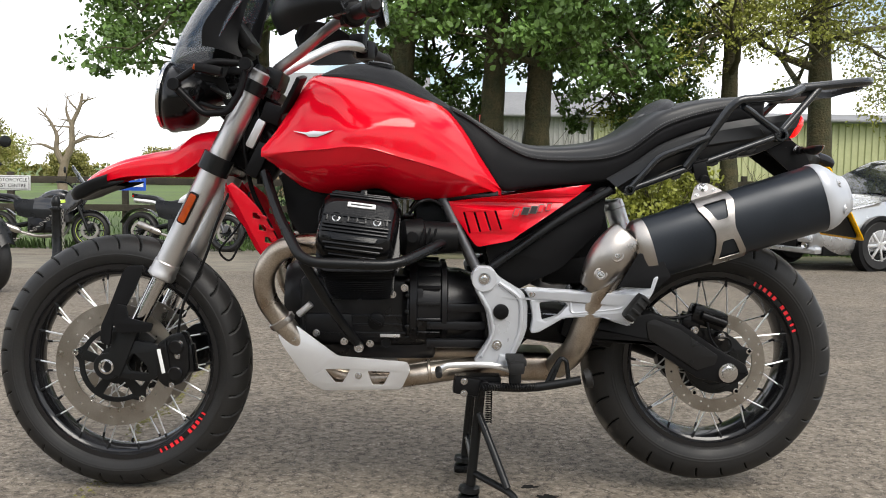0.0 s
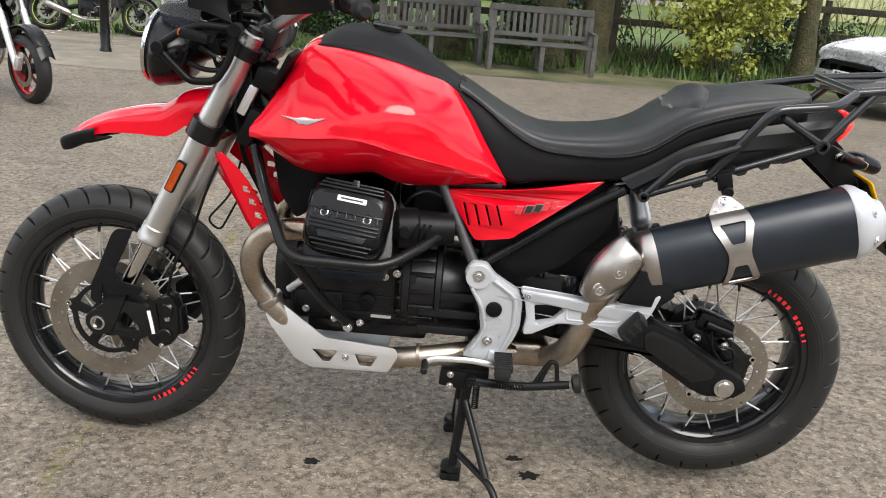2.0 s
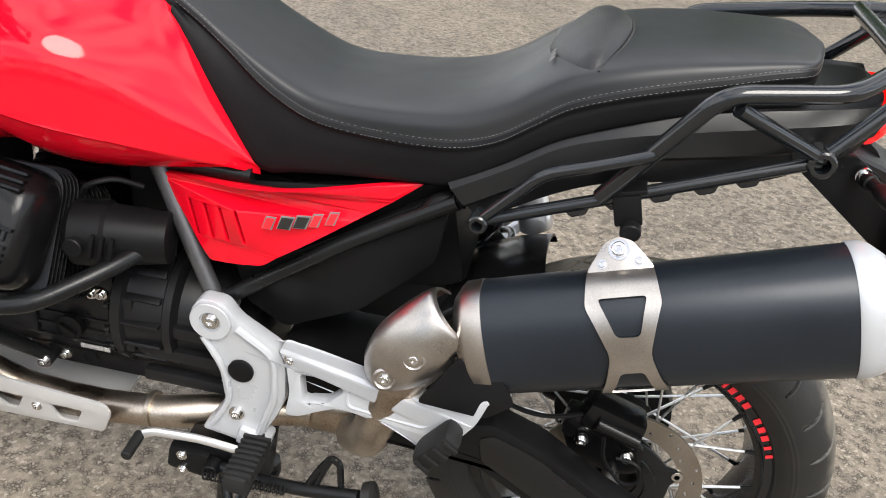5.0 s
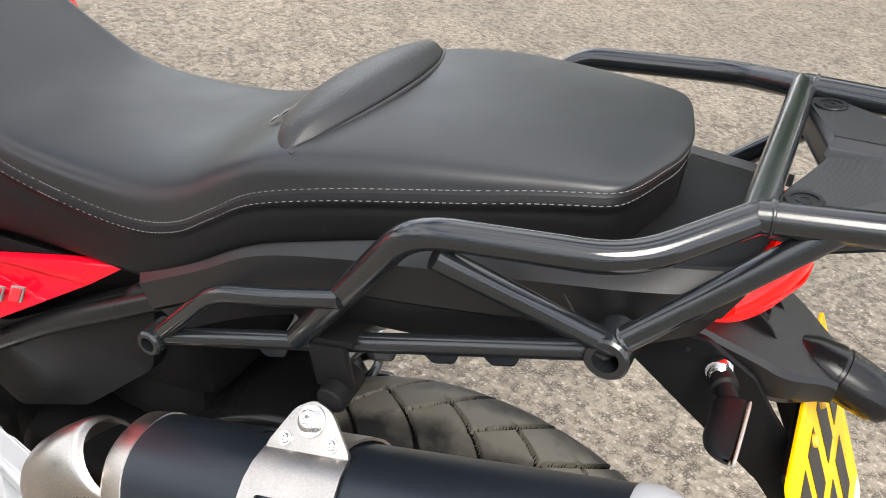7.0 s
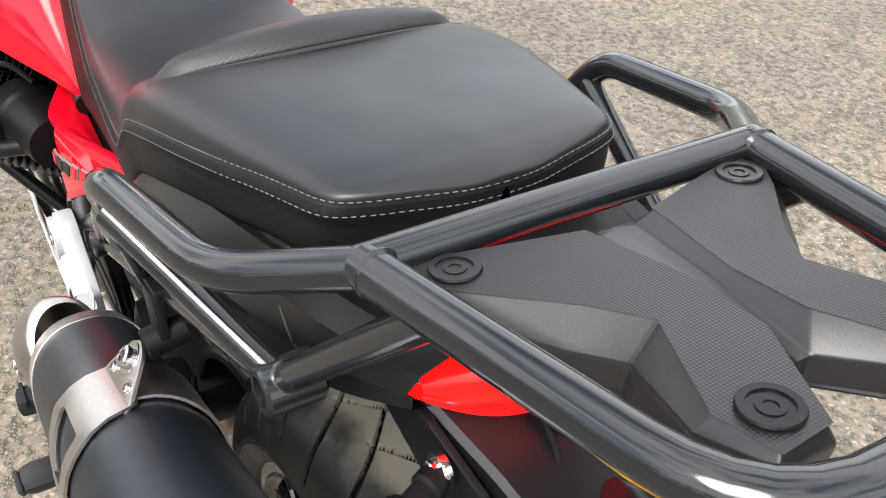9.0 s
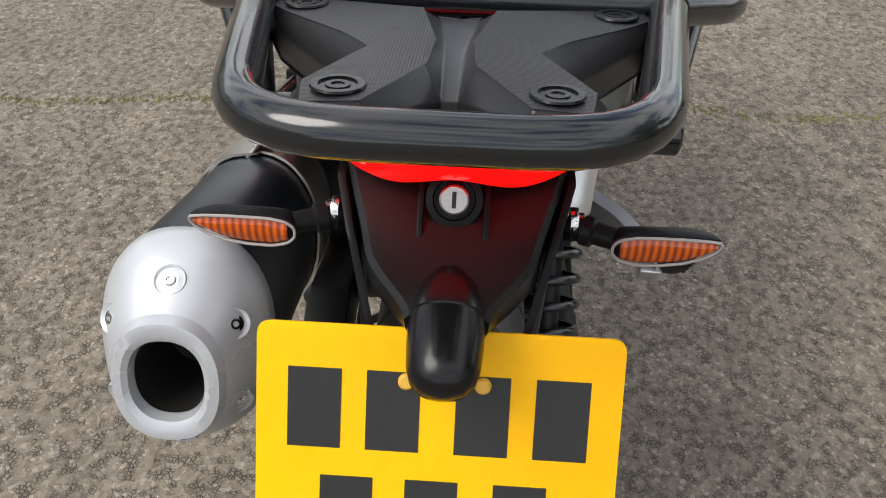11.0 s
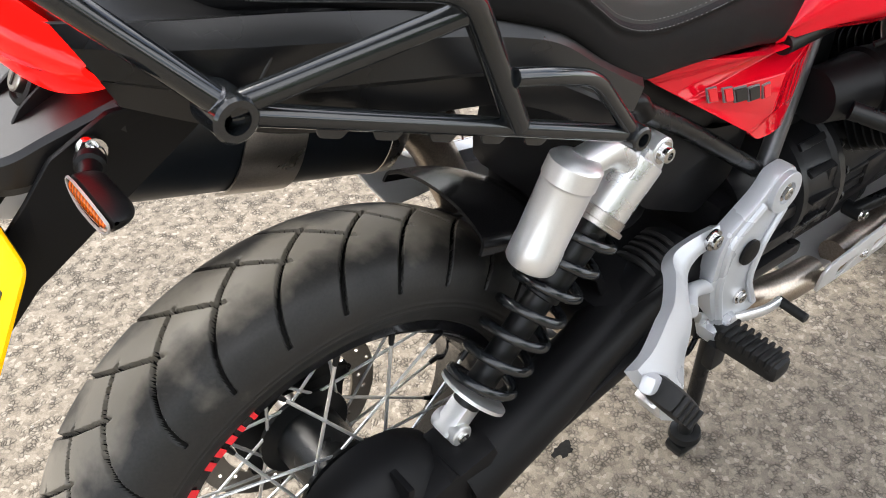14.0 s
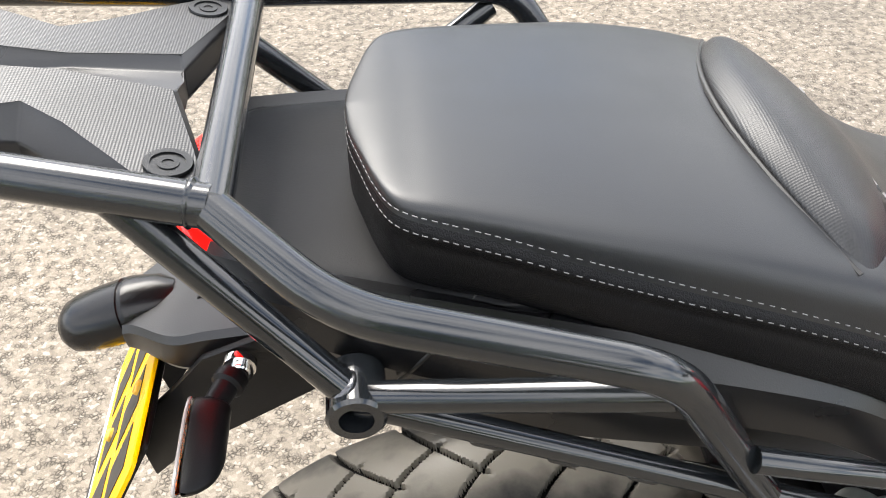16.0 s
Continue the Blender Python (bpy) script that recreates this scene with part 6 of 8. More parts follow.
part("shock_spring", sweep([T + D * (0.105 + 0.234 * k / 320) + (D.orthogonal().normalized() * math.cos(2 * math.pi * 7.2 * k / 320) + D.cross(D.orthogonal().normalized()) * math.sin(2 * math.pi * 7.2 * k / 320)) * (0.034 + 0.003 * k / 320) for k in range(321)], 0.0060, 10), TUBE, shock, "glossy black coil spring")
part("spring_seat", lathe([(0, .024), (.003, .042), (.007, .042), (.010, .020)], Bm - D * 0.052, D, 32), ALU, shock)
part("shock_clevis", joined(box(tuple(Bm - D * 0.018), (0.026, 0.030, .062), (0, 135, 0), 0.007), rod(Bm + Vector((0, -0.02, 0)), Bm + Vector((0, 0.022, 0)), 0.014)), ALU, shock, "silver lower clevis")
bolt(T + Vector((0, 0.022, 0)), (0, 1, 0), 0.009, 0.010, CHROME, shock)
bolt(Bm + Vector((0, 0.020, 0)), (0, 1, 0), 0.007, 0.006, CHROME, shock)
R0, RD = Vector((0.542, 0.134, .765)), Vector((0.039, -0.011, -0.110)).normalized()
part("shock_reservoir", lathe([(-0.003, .012), (-0.001, .0235), (.004, .0285), (.024, .0290), (.025, .0280), (.028, .0275), (.098, .0270), (.100, .0278), (.121, .0278), (.124, .026), (.125, .008)], R0, RD, 36), ALU, shock, "brushed silver reservoir")
# inner mudguard over the rear tyre
hg = []
for a, up in ((108, 0), (116, .010), (126, .026), (138, .040), (152, .052), (168, .062)):
    t = radians(a)
    hg.append([(0.765 + (r + up) * math.cos(t), y, .354 + (r + up) * math.sin(t)) for y, r in ((-0.088, .322), (-0.082, .338), (-0.045, .350), (0, .354), (0.045, .350), (0.082, .338), (0.088, .322))])
part("inner_mudguard", thick(skin(hg[1:], 30, 20), 0.004), GLOSSBLK, bike, "black inner mudguard")
for y in (-.060, .060):
    bolt((0.565, y, .655), (-.5, 0, .85), 0.008, 0.005, SATIN, bike, "mudguard_bolt")
cluster("battery_box", [box((0.36, 0, .70), (0.26, 0.17, .18), (0, -12, 0), 0.03), box((0.60, 0, .87), (0.44, 0.19, .07), (0, -14, 0), 0.02), box((0.40, 0, .60), (0.16, 0.15, .10), (0, 0, 0), 0.03), box((0.12, 0, .70), (0.26, 0.17, .14), (0, 0, 0), 0.03)], BLACK, bike, "black plastic under-seat tray", "tray_section")

# seat
ss_ = [(0.082, 1.006, 0.086, 0.998, 0.978, 0.098), (0.12, 0.985, 0.094, 0.977, 0.925, 0.112), (0.16, 0.962, 0.102, 0.950, 0.866, 0.12), (0.208, 0.938, 0.112, 0.915, 0.8, 0.126), (0.26, 0.916, 0.119, 0.888, 0.802, 0.127), (0.31, 0.909, 0.125, 0.878, 0.808, 0.128), (0.4, 0.915, 0.132, 0.877, 0.817, 0.130), (0.47, 0.929, 0.138, 0.885, 0.826, 0.134), (0.52, 0.952, 0.143, 0.904, 0.858, 0.139), (0.56, 0.981, 0.147, 0.933, 0.890, 0.143), (0.6, 1.004, 0.149, 0.962, 0.918, 0.146), (0.66, 1.022, 0.147, 0.986, 0.943, 0.144), (0.72, 1.033, 0.139, 1.0025, 0.962, 0.136), (0.77, 1.038, 0.128, 1.0135, 0.973, 0.125), (0.81, 1.041, 0.117, 1.022, 0.981, 0.114), (0.840, 1.043, 0.109, 1.0275, 0.984, 0.106), (0.858, 1.043, 0.103, 1.030, 0.986, 0.100), (0.869, 1.043, 0.094, 1.031, 0.987, 0.091), (0.877, 1.0425, 0.076, 1.0315, 0.987, 0.073), (0.884, 1.0415, 0.050, 1.0315, 0.987, 0.048), (0.890, 1.040, 0.024, 1.031, 0.987, 0.023), (0.892, 1.038, 0.0, 1.031, 0.987, 0.0)]
seat = part("seat", both(skin([[(x, 0, zc), (x, -ye * 0.45, zc - 0.001), (x, -ye * 0.80, zc - 0.14 * (zc - ze) - 0.001), (x, -ye * 0.95, zc - 0.42 * (zc - ze)), (x, -ye, ze)] for x, zc, ye, ze, zb, yb in ss_], 90, 22)), VINYL, bike, "black vinyl rider and passenger seat", 60)
part("seat_side", both(skin([[(x, -ye, ze), (x, -ye - 0.0035, ze - 0.006), (x, -ye - 0.001, ze - 0.013), (x, -(ye + yb) / 2 - 0.003, (ze + zb) / 2), (x, -yb, zb), (x, -yb * 0.9, zb - 0.004)] for x, zc, ye, ze, zb, yb in ss_], 90, 18)), VINYLSIDE, seat, "grained black seat side band", 60)
line = spline([(x, ye, ze) for x, zc, ye, ze, zb, yb in ss_], 420)
st_b = bmesh.new()
for dz, dy in ((0.0030, -0.0015), (-0.0055, 0.0022)):
    for sg in (-1, 1):
        pos, acc = [Vector((p[0], sg * (p[1] + dy), p[2] + dz)) for p in line], 0.0
        for a, b in zip(pos, pos[1:]):
            acc += (b - a).length
            if acc > 0.0048 and (b - a).length > 1e-4:
                acc = 0.0
                d = (b - a).normalized()
                mid = (a + b) / 2 + Vector((0, sg * 0.0016, 0.0006))
                u = d.cross(Vector((0, 0, 1))).normalized() * 0.00022
                w = Vector((0, 0, 0.00026))
                vs = [st_b.verts.new(mid + d * s * 0.0015 + o) for s in (-1, 1) for o in (u + w, -u + w, -u - w, u - w)]
                for q in ((0, 1, 5, 4), (1, 2, 6, 5), (2, 3, 7, 6), (3, 0, 4, 7), (0, 1, 2, 3), (4, 5, 6, 7)):
                    st_b.faces.new([vs[k] for k in q])
tagged(part("stitching", st_b, STITCH, seat, "pale grey double stitching", 0), kind="stuff")
hp_ = []
for q in np.linspace(-1, 1, 13):
    e = math.sqrt(max(0.0, 1 - q * q))
    y = 0.134 * q
    xf, xr = 0.556 + 0.054 * q * q, 0.656 - 0.036 * q * q
    zf, zr = 0.970 + 0.020 * q * q, 1.018 - 0.020 * q * q
    h = 0.022 * e ** 0.6
    hp_.append([(xf, y, zf), (xf + (xr - xf) * .12, y, zf + (zr - zf) * .25 + h * .55), (xf + (xr - xf) * .45, y, zf + (zr - zf) * .62 + h), (xf + (xr - xf) * .8, y, zr - .001 + h * .85), (xr, y, zr + h * .5), (xr + 0.003, y, zr + .002 + h * .1), (xr + .002, y, zr - 0.010)])
bl_ = part("seat_bolster", skin(hp_, 40, 22), PADTEX, seat, "textured black bolster pad", 60)
# black tube paints in the shade line under the bolster's overhanging rear edge
part("bolster_edge_shade", tube([Vector(r[5]) + Vector((0.002, 0, 0.001)) for r in hp_], 0.0022, 0, 8), INK, bl_)
for k in range(10):
    part("bolster_mark", box((0.5675, -0.072 + 0.016 * k, 0.9890), (0.0012, 0.008, 0.007), (0, 40, 0), 0), STITCH, seat)

# tail: side panels, top, lamp, number plate carrier
top = [(0.460, .832, .128), (0.530, .876, .133), (0.588, .918, .136), (0.66, .946, .136), (0.74, .966, .131), (0.826, .982, .119), (0.908, .992, .102), (0.970, 1.000, .083)]
bot = [(0.515, .786, .138), (0.590, .835, .141), (0.650, .864, .142), (0.71, .878, .140), (0.77, .886, .134), (0.835, .893, .120), (0.890, .913, .106), (0.941, .936, .087)]
for sg in (-1, 1):
    rows = []
    for (x0, z0, y0), (x1, z1, y1) in zip(top, bot):
        rows.append([(x0, sg * (y0 - 0.016), z0 - 0.004), (x0, sg * y0, z0), (x0 * .80 + x1 * .20, sg * (y0 * .6 + y1 * .4 + 0.011), z0 * .80 + z1 * .20), (x0 * .45 + x1 * .55, sg * (y1 + 0.012), z0 * .45 + z1 * .55), (x0 * .38 + x1 * .62, sg * (y1 + 0.006), z0 * .38 + z1 * .62), (x1, sg * y1, z1), (x1, sg * (y1 - 0.02), z1 - 0.004)])
    tp = part("tail_panel", facet(rows, 50), PANEL, bike, "satin black creased tail side panel", 22)
    part("panel_seam", tube([(0.820, sg * 0.104, .984), (0.842, sg * 0.125, .968), (0.858, sg * 0.127, .948), (0.872, sg * 0.120, .925)], 0.0014, 0.012, 6), INK, tp)
    part("panel_hook", tube([(0.49, sg * 0.12, .80), (0.455, sg * 0.125, .795), (0.44, sg * 0.125, .775)], 0.012, 0.01, 10), BLACK, tp)
tt = [(0.78, .990, .974, .118), (0.84, .990, .976, .114), (0.90, .993, .982, .103), (0.94, .998, .990, .086), (0.962, 1.002, .997, .064), (0.972, 1.002, 1.000, .012)]
part("tail_cover", both(skin([[(x, 0, zc), (x, -w * .5, zc - .001), (x, -w * .84, zc * .7 + ze * .3), (x, -w * .97, zc * .3 + ze * .7), (x, -w, ze), (x, -w - .003, ze - .020)] for x, zc, ze, w in tt], 30, 18)), BLACK, bike, "matt black tail cover")
rows = []
for q in np.linspace(-1, 1, 17):
    e = 1 - abs(q) ** 2.4
    rows.append([(0.940 + 0.030 * e + dx * (0.5 + 0.25 * e), 0.092 * q, 0.958 + (dz - 0.020) * (0.30 + 0.70 * e) + 0.004 * q * q + max(0.0, 0.014 * (0.030 - dz) / 0.036) * math.exp(-(q / 0.38) ** 2)) for dx, dz in ((-.006, -.006), (.010, -.004), (.026, .010), (.038, .030), (.042, .048), (.034, .062), (.012, .068))])
tl = part("tail_light", thick(skin(rows, 48, 24), 0.005), LITLENS, bike, "lit red plastic tail light", 60)
part("tail_light_divide", box((0.972, 0, .936), (0.008, 0.012, .012), (0, 30, 0), 0.003), BLACK, tl)
for sg in (-1, 1):
    part("lens_ridge", tube([(1.000, sg * 0.010, .978), (0.998, sg * 0.035, .976), (0.984, sg * 0.062, .970), (0.961, sg * 0.084, .962)], 0.0024, 0.01, 6), REDLENS, tl)
# carrier: a roof that narrows backwards between two deep side walls
rows = []
for x, z, w, h in ((0.938, .936, .076, .026), (0.985, .917, .061, .028), (1.012, .906, .0525, .024), (1.040, .897, .031, .016), (1.050, .893, .026, .012)):
    rows.append([(x, -w * .90, z - h - .008), (x, -w, z - h), (x, -w - .001, z - .004), (x, -w + .003, z), (x, 0, z + .002), (x, w - .003, z), (x, w + .001, z - .004), (x, w, z - h), (x, w * .90, z - h - .008)])
car_ = part("plate_carrier", thick(facet(rows, 26), 0.003), PANEL, bike, "satin black plate carrier", 22)
for sg in (-1, 1):
    part("lock_cheek", plate([(0.958, .928), (0.968, .938), (0.990, .922), (0.998, .912)], 0.004, xz(sg * 0.020, sg), (), 0.001), BLACK, car_)
part("lock_recess", lathe([(-.012, .019), (.004, .019), (.005, .0145), (.002, .0135)], (0.975, 0, .930), (0.85, 0, 0.53), 28), BLACK, car_)
lk = part("seat_lock", lathe([(-0.006, .0100), (.007, .0100), (.008, .0088), (.0078, .001)], (0.976, 0, .9305), (0.85, 0, 0.53), 28), STEEL, car_, "chrome seat lock")
part("key_slot", box((0.9829, 0, .9348), (0.0016, 0.0028, .011), (0, -32, 0), 0.0004), INK, lk)
BD = Vector((0.95, 0, -0.31)).normalized()
BU = Vector((0.31, 0, 0.95)).normalized()
rows = []
for d, k_ in ((-.034, .45), (-.022, .78), (-.004, .97), (-.001, .99), (.0, .94), (.003, .94), (.0035, 1.0), (.020, .99), (.036, .94), (.046, .82), (.052, .58), (.0545, .25), (.055, .03)):
    rows.append([tuple(Vector((1.046, 0, .888)) + BD * d + BU * (0.0205 * k_ * math.sin(a)) + Vector((0, 0.0245 * k_ * math.cos(a), 0))) for a in (2 * math.pi * k / 32 for k in range(33))])
pl = part("plate_lamp", oskin(rows), GLOSSBLK, car_, "rounded black plate lamp housing")
for sg in (-1, 1):
    sd = roundpoly([(0.852, .930), (0.950, .932), (0.990, .905), (1.012, .872), (1.034, .842), (1.058, .790), (1.052, .755), (1.018, .802), (0.888, .903)], 0.004)
    part("carrier_side", plate(sd, 0.006, lambda u, v, w, sg=sg: Vector((u, sg * (0.076 - 0.45 * max(0, u - 0.965) + w), v))), BLACK, car_)
    bolt((0.965, sg * 0.083, .909), (0, sg, 0), 0.007, 0.006, CHROME, car_)
    # indicators
    outl_ = [(.106, .9105, .9035), (.111, .915, .898), (.122, .9175, .895), (.138, .918, .8955), (.153, .918, .898), (.166, .9175, .903), (.174, .9168, .909), (.1765, .916, .9135)]
    shell = [[(0.9865 + (0.019 if math.cos(a) < 0 else 0.0035) * math.cos(a) * min(1, (zt - zb) / .018), sg * y, (zt + zb) / 2 + (zt - zb) / 2 * math.sin(a)) for a in (2 * math.pi * k / 20 for k in range(21))] for y, zt, zb in outl_]
    ind = part("rear_indicator", joined(lathe([(0, .0095), (.006, .0105), (.007, .009), (.010, .009), (.011, .0105), (.018, .0105), (.020, .008), (.034, .0075)], (0.965, sg * 0.078, .906), (0.42, sg, 0), 18), skin(shell, 26, 32)), BLACK, bike, "black rear indicator")
    lens = [[(0.9895 + 0.0026 * (1 - v * v), sg * y, (zt + zb) / 2 + v * ((zt - zb) / 2 - .0018)) for v in (-1, -.5, 0, .5, 1)] for y, zt, zb in outl_[1:-1]]
    part("indicator_lens", skin(lens, 18, 10), AMBER, ind, "amber indicator lens")
    part("lens_rim", tube([(0.9908, sg * y, zt) for y, zt, zb in outl_] + [(0.9908, sg * y, zb) for y, zt, zb in reversed(outl_)], 0.0011, 0.003, 6, True), CLEARRIM, ind, "clear lens edge")
# number plate with plain bars
PX, PY = Vector((0, 1, 0)), Vector((-0.467, 0, 0.884)).normalized()
pf = lambda u, v, w: Vector((1.0795, -0.004, .772)) + PX * u + PY * v + Vector((0.884, 0, 0.467)) * w
PW, PH = 0.1225, 0.1045
np_ = part("number_plate", plate(roundpoly([(-PW, -PH), (PW, -PH), (PW, PH), (-PW, PH)], 0.010), 0.003, pf, (), 0.0006), YELLOW, bike, "yellow number plate with dark bars")
for u, v, wd in ((-.083, .046, .036), (-.030, .046, .036), (.030, .046, .036), (.083, .046, .036), (-.060, -.030, .036), (-.002, -.030, .036), (.058, -.030, .036)):
    part("plate_bar", plate([(u - wd / 2, v - .028), (u + wd / 2, v - .028), (u + wd / 2, v + .028), (u - wd / 2, v + .028)], 0.0006, lambda a, b, w: pf(a, b, w + 0.003), (), 0), INK, np_)
part("plate_strip", plate([(-PW + .006, -PH + .004), (PW - .006, -PH + .004), (PW - .006, -PH + .022), (-PW + .006, -PH + .022)], 0.0004, lambda a, b, w: pf(a, b, w + 0.003), (), 0), WHITE, np_, "white strip along the lower edge")
part("plate_small_text", plate([(-.045, -PH + .010), (.045, -PH + .010), (.045, -PH + .016), (-.045, -PH + .016)], 0.0004, lambda a, b, w: pf(a, b, w + 0.0036), (), 0), INK, np_)
for u, v in ((-.0215, .068), (.0295, .068), (.0, -.028)):
    part("plate_screw", lathe([(0, .0058), (.003, .0055), (.0045, .004), (.0045, .001)], pf(u, v, 0.003), (0.884, 0, 0.467), 16), mat("yellow_screw_cap", (0.75, 0.42, 0.05), 0.4), np_)
part("plate_backing", plate(roundpoly([(-PW + .02, -PH + .01), (PW - .02, -PH + .01), (PW - .02, PH - .006), (-PW + .02, PH - .006)], 0.008), 0.004, lambda u, v, w: pf(u, v, w - 0.006)), BLACK, np_)

# luggage rack
rack = part("luggage_rack", joined(tube([(0.953, -0.122, 1.060), (1.157, -0.086, 1.086), (1.157, 0.086, 1.086), (0.953, 0.122, 1.060)], 0.0112, 0.052, 20), rod((0.953, -0.126, 1.060), (0.953, 0.126, 1.060), 0.0105, 20)), TUBE, bike, "black tubular luggage rack")
for sg in (-1, 1):
    def mir(*p):
        return [(x, sg * y, z) for x, y, z in p]
    part("rack_tube", tube(mir((0.655, 0.163, .858), (0.760, 0.200, 1.020) if sg < 0 else (0.742, 0.197, 1.006), (0.895, 0.176, 1.034 if sg < 0 else 1.038), (0.958, 0.118, 1.061)), 0.0108, 0.028, 20), TUBE, rack)
    part("rack_brace", tube(mir((0.893, 0.1445, .945), (0.778, 0.200, 1.006) if sg < 0 else (0.738, 0.190, .984)), 0.0090, 0, 16), TUBE, rack)
    part("rack_brace", tube(mir((0.893, 0.1445, .945), (1.000, 0.114, 1.062)), 0.0095, 0, 16), TUBE, rack)
    part("rack_rail", tube(mir((0.516, 0.172, .802), (0.893, 0.1440, .941)), 0.0082, 0, 16), TUBE, rack)
    part("rack_loop", tube(mir((0.516, 0.173, .803), (0.585, 0.180, .884), (0.640, 0.184, .905), (0.705, 0.186, .932) if sg < 0 else (0.680, 0.182, .915)), 0.0078, 0.02, 16), TUBE, rack)
    part("rack_boss", ring((0.893, sg * 0.140, .941), (0, 1, 0), 0.0165, 0.0095, 0.036, 32, 0.002), TUBE, rack, "hollow rack mounting boss")
    part("rack_boss", ring((0.514, sg * 0.170, .800), (0, 1, 0), 0.0125, 0.0070, 0.030, 28, 0.002), TUBE, rack)
    part("weld_bead", ring((0.962, sg * 0.1195, 1.061), (1, sg * -0.17, 0.12), 0.0128, 0.010, 0.010, 24, 0.0045), TUBE, rack)
    for q_ in (.30, .42, .55, .68, .80):
        a_, c_ = Vector((0.516, sg * 0.172, .802)), Vector((0.893, sg * 0.144, .941))
        m_ = a_ + (c_ - a_) * q_
        part("rail_tab", plate(roundpoly([(-.016, -.004), (.016, -.004), (.009, -.014), (-.009, -.014)], .003), 0.003, frame_of(m_ + Vector((0, 0, -.002)), c_ - a_, (0, 0, 1))), TUBE, rack)
    part("rack_gusset_weld", ring((0.900, sg * 0.1430, .9525), (0.107, sg * -0.030, 0.117), 0.0106, 0.0085, 0.005, 20, 0.002), WELD, rack)
    part("boss_plug", rod((0.893, sg * 0.124, .941), (0.893, sg * 0.134, .941), 0.0096), INK, rack)
    part("rack_gusset", plate([(0.665, .862), (0.72, .882), (0.84, .924), (0.72, .862)], 0.003, xz(sg * 0.150, sg)), TUBE, rack)
# X-shaped rack pad
def pad_z(x, y):
    return 1.066 + (x - 0.975) * 0.150 - 0.004 * abs(y) / 0.09
# half of the top face, then the edge of the sloping faces round it (x, y, drop)
crest = [(0.960, -0.104), (0.976, -0.107), (0.994, -0.093), (1.031, -0.058), (1.056, -0.041), (1.108, -0.064), (1.133, -0.060), (1.132, -0.037), (1.083, -0.013), (1.045, -0.011), (0.985, -0.022), (0.968, -0.075)]
slope = [(0.957, -0.107, .003), (0.977, -0.111, .003), (1.000, -0.100, .010), (1.037, -0.072, .017), (1.059, -0.056, .017), (1.107, -0.072, .008), (1.137, -0.064, .004), (1.137, -0.034, .009), (1.096, -0.004, .015), (1.045, -0.005, .007), (0.983, -0.011, .007), (0.964, -0.073, .003)]
bm = bmesh.new()
vt = [bm.verts.new((x, y, pad_z(x, y))) for x, y in crest]
vs_ = [bm.verts.new((x, y, pad_z(x, y) - d)) for x, y, d in slope]
vb = [bm.verts.new((x, y, pad_z(x, y) - d - 0.016)) for x, y, d in slope]
bm.faces.new(vt)
for k in range(12):
    n_ = (k + 1) % 12
    bm.faces.new((vt[k], vt[n_], vs_[n_], vs_[k]))
    if k not in (8, 9):
        bm.faces.new((vs_[k], vs_[n_], vb[n_], vb[k]))
mid = [bm.verts.new((v.co.x, 0, v.co.z)) for v in vs_[8:11]]
for k in (0, 1):
    bm.faces.new((vs_[8 + k], vs_[9 + k], mid[k + 1], mid[k]))
for a_, m_, b_ in ((vs_[8], mid[0], vb[8]), (vs_[10], mid[2], vb[10])):
    bm.faces.new((a_, m_, bm.verts.new((m_.co.x, 0, b_.co.z)), b_))
bm.faces.new(list(reversed(vb)))
bm = both(bm)
bmesh.ops.bevel(bm, geom=[e for e in bm.edges if len(e.link_faces) == 2 and e.calc_face_angle(0) > 0.25], offset=0.0016, segments=2, profile=0.6, affect="EDGES")
pad = part("rack_pad", bm, PADBLK, bike, "black plastic X-shaped rack pad with sloping facets", 30)
pad.data.materials.append(PADTEX)
for f_ in pad.data.polygons:
    if f_.normal.z > 0.96 and f_.area > 4e-4 and f_.center.z > pad_z(f_.center.x, f_.center.y) - 0.003:
        f_.material_index = 1
for sg in (-1, 1):
    for x, y in ((0.977, 0.0885), (1.117, 0.0475)):
        part("pad_screw", lathe([(0.0006, .0125), (.0016, .012), (.0016, .0088), (-.0015, .0085), (-.001, .0060), (.0012, .0055), (.0012, .003), (-.002, .0025)], (x, sg * y, pad_z(x, y) + 0.0004), (-0.15, 0, 1), 24), SATIN, pad, "recessed dark screw")

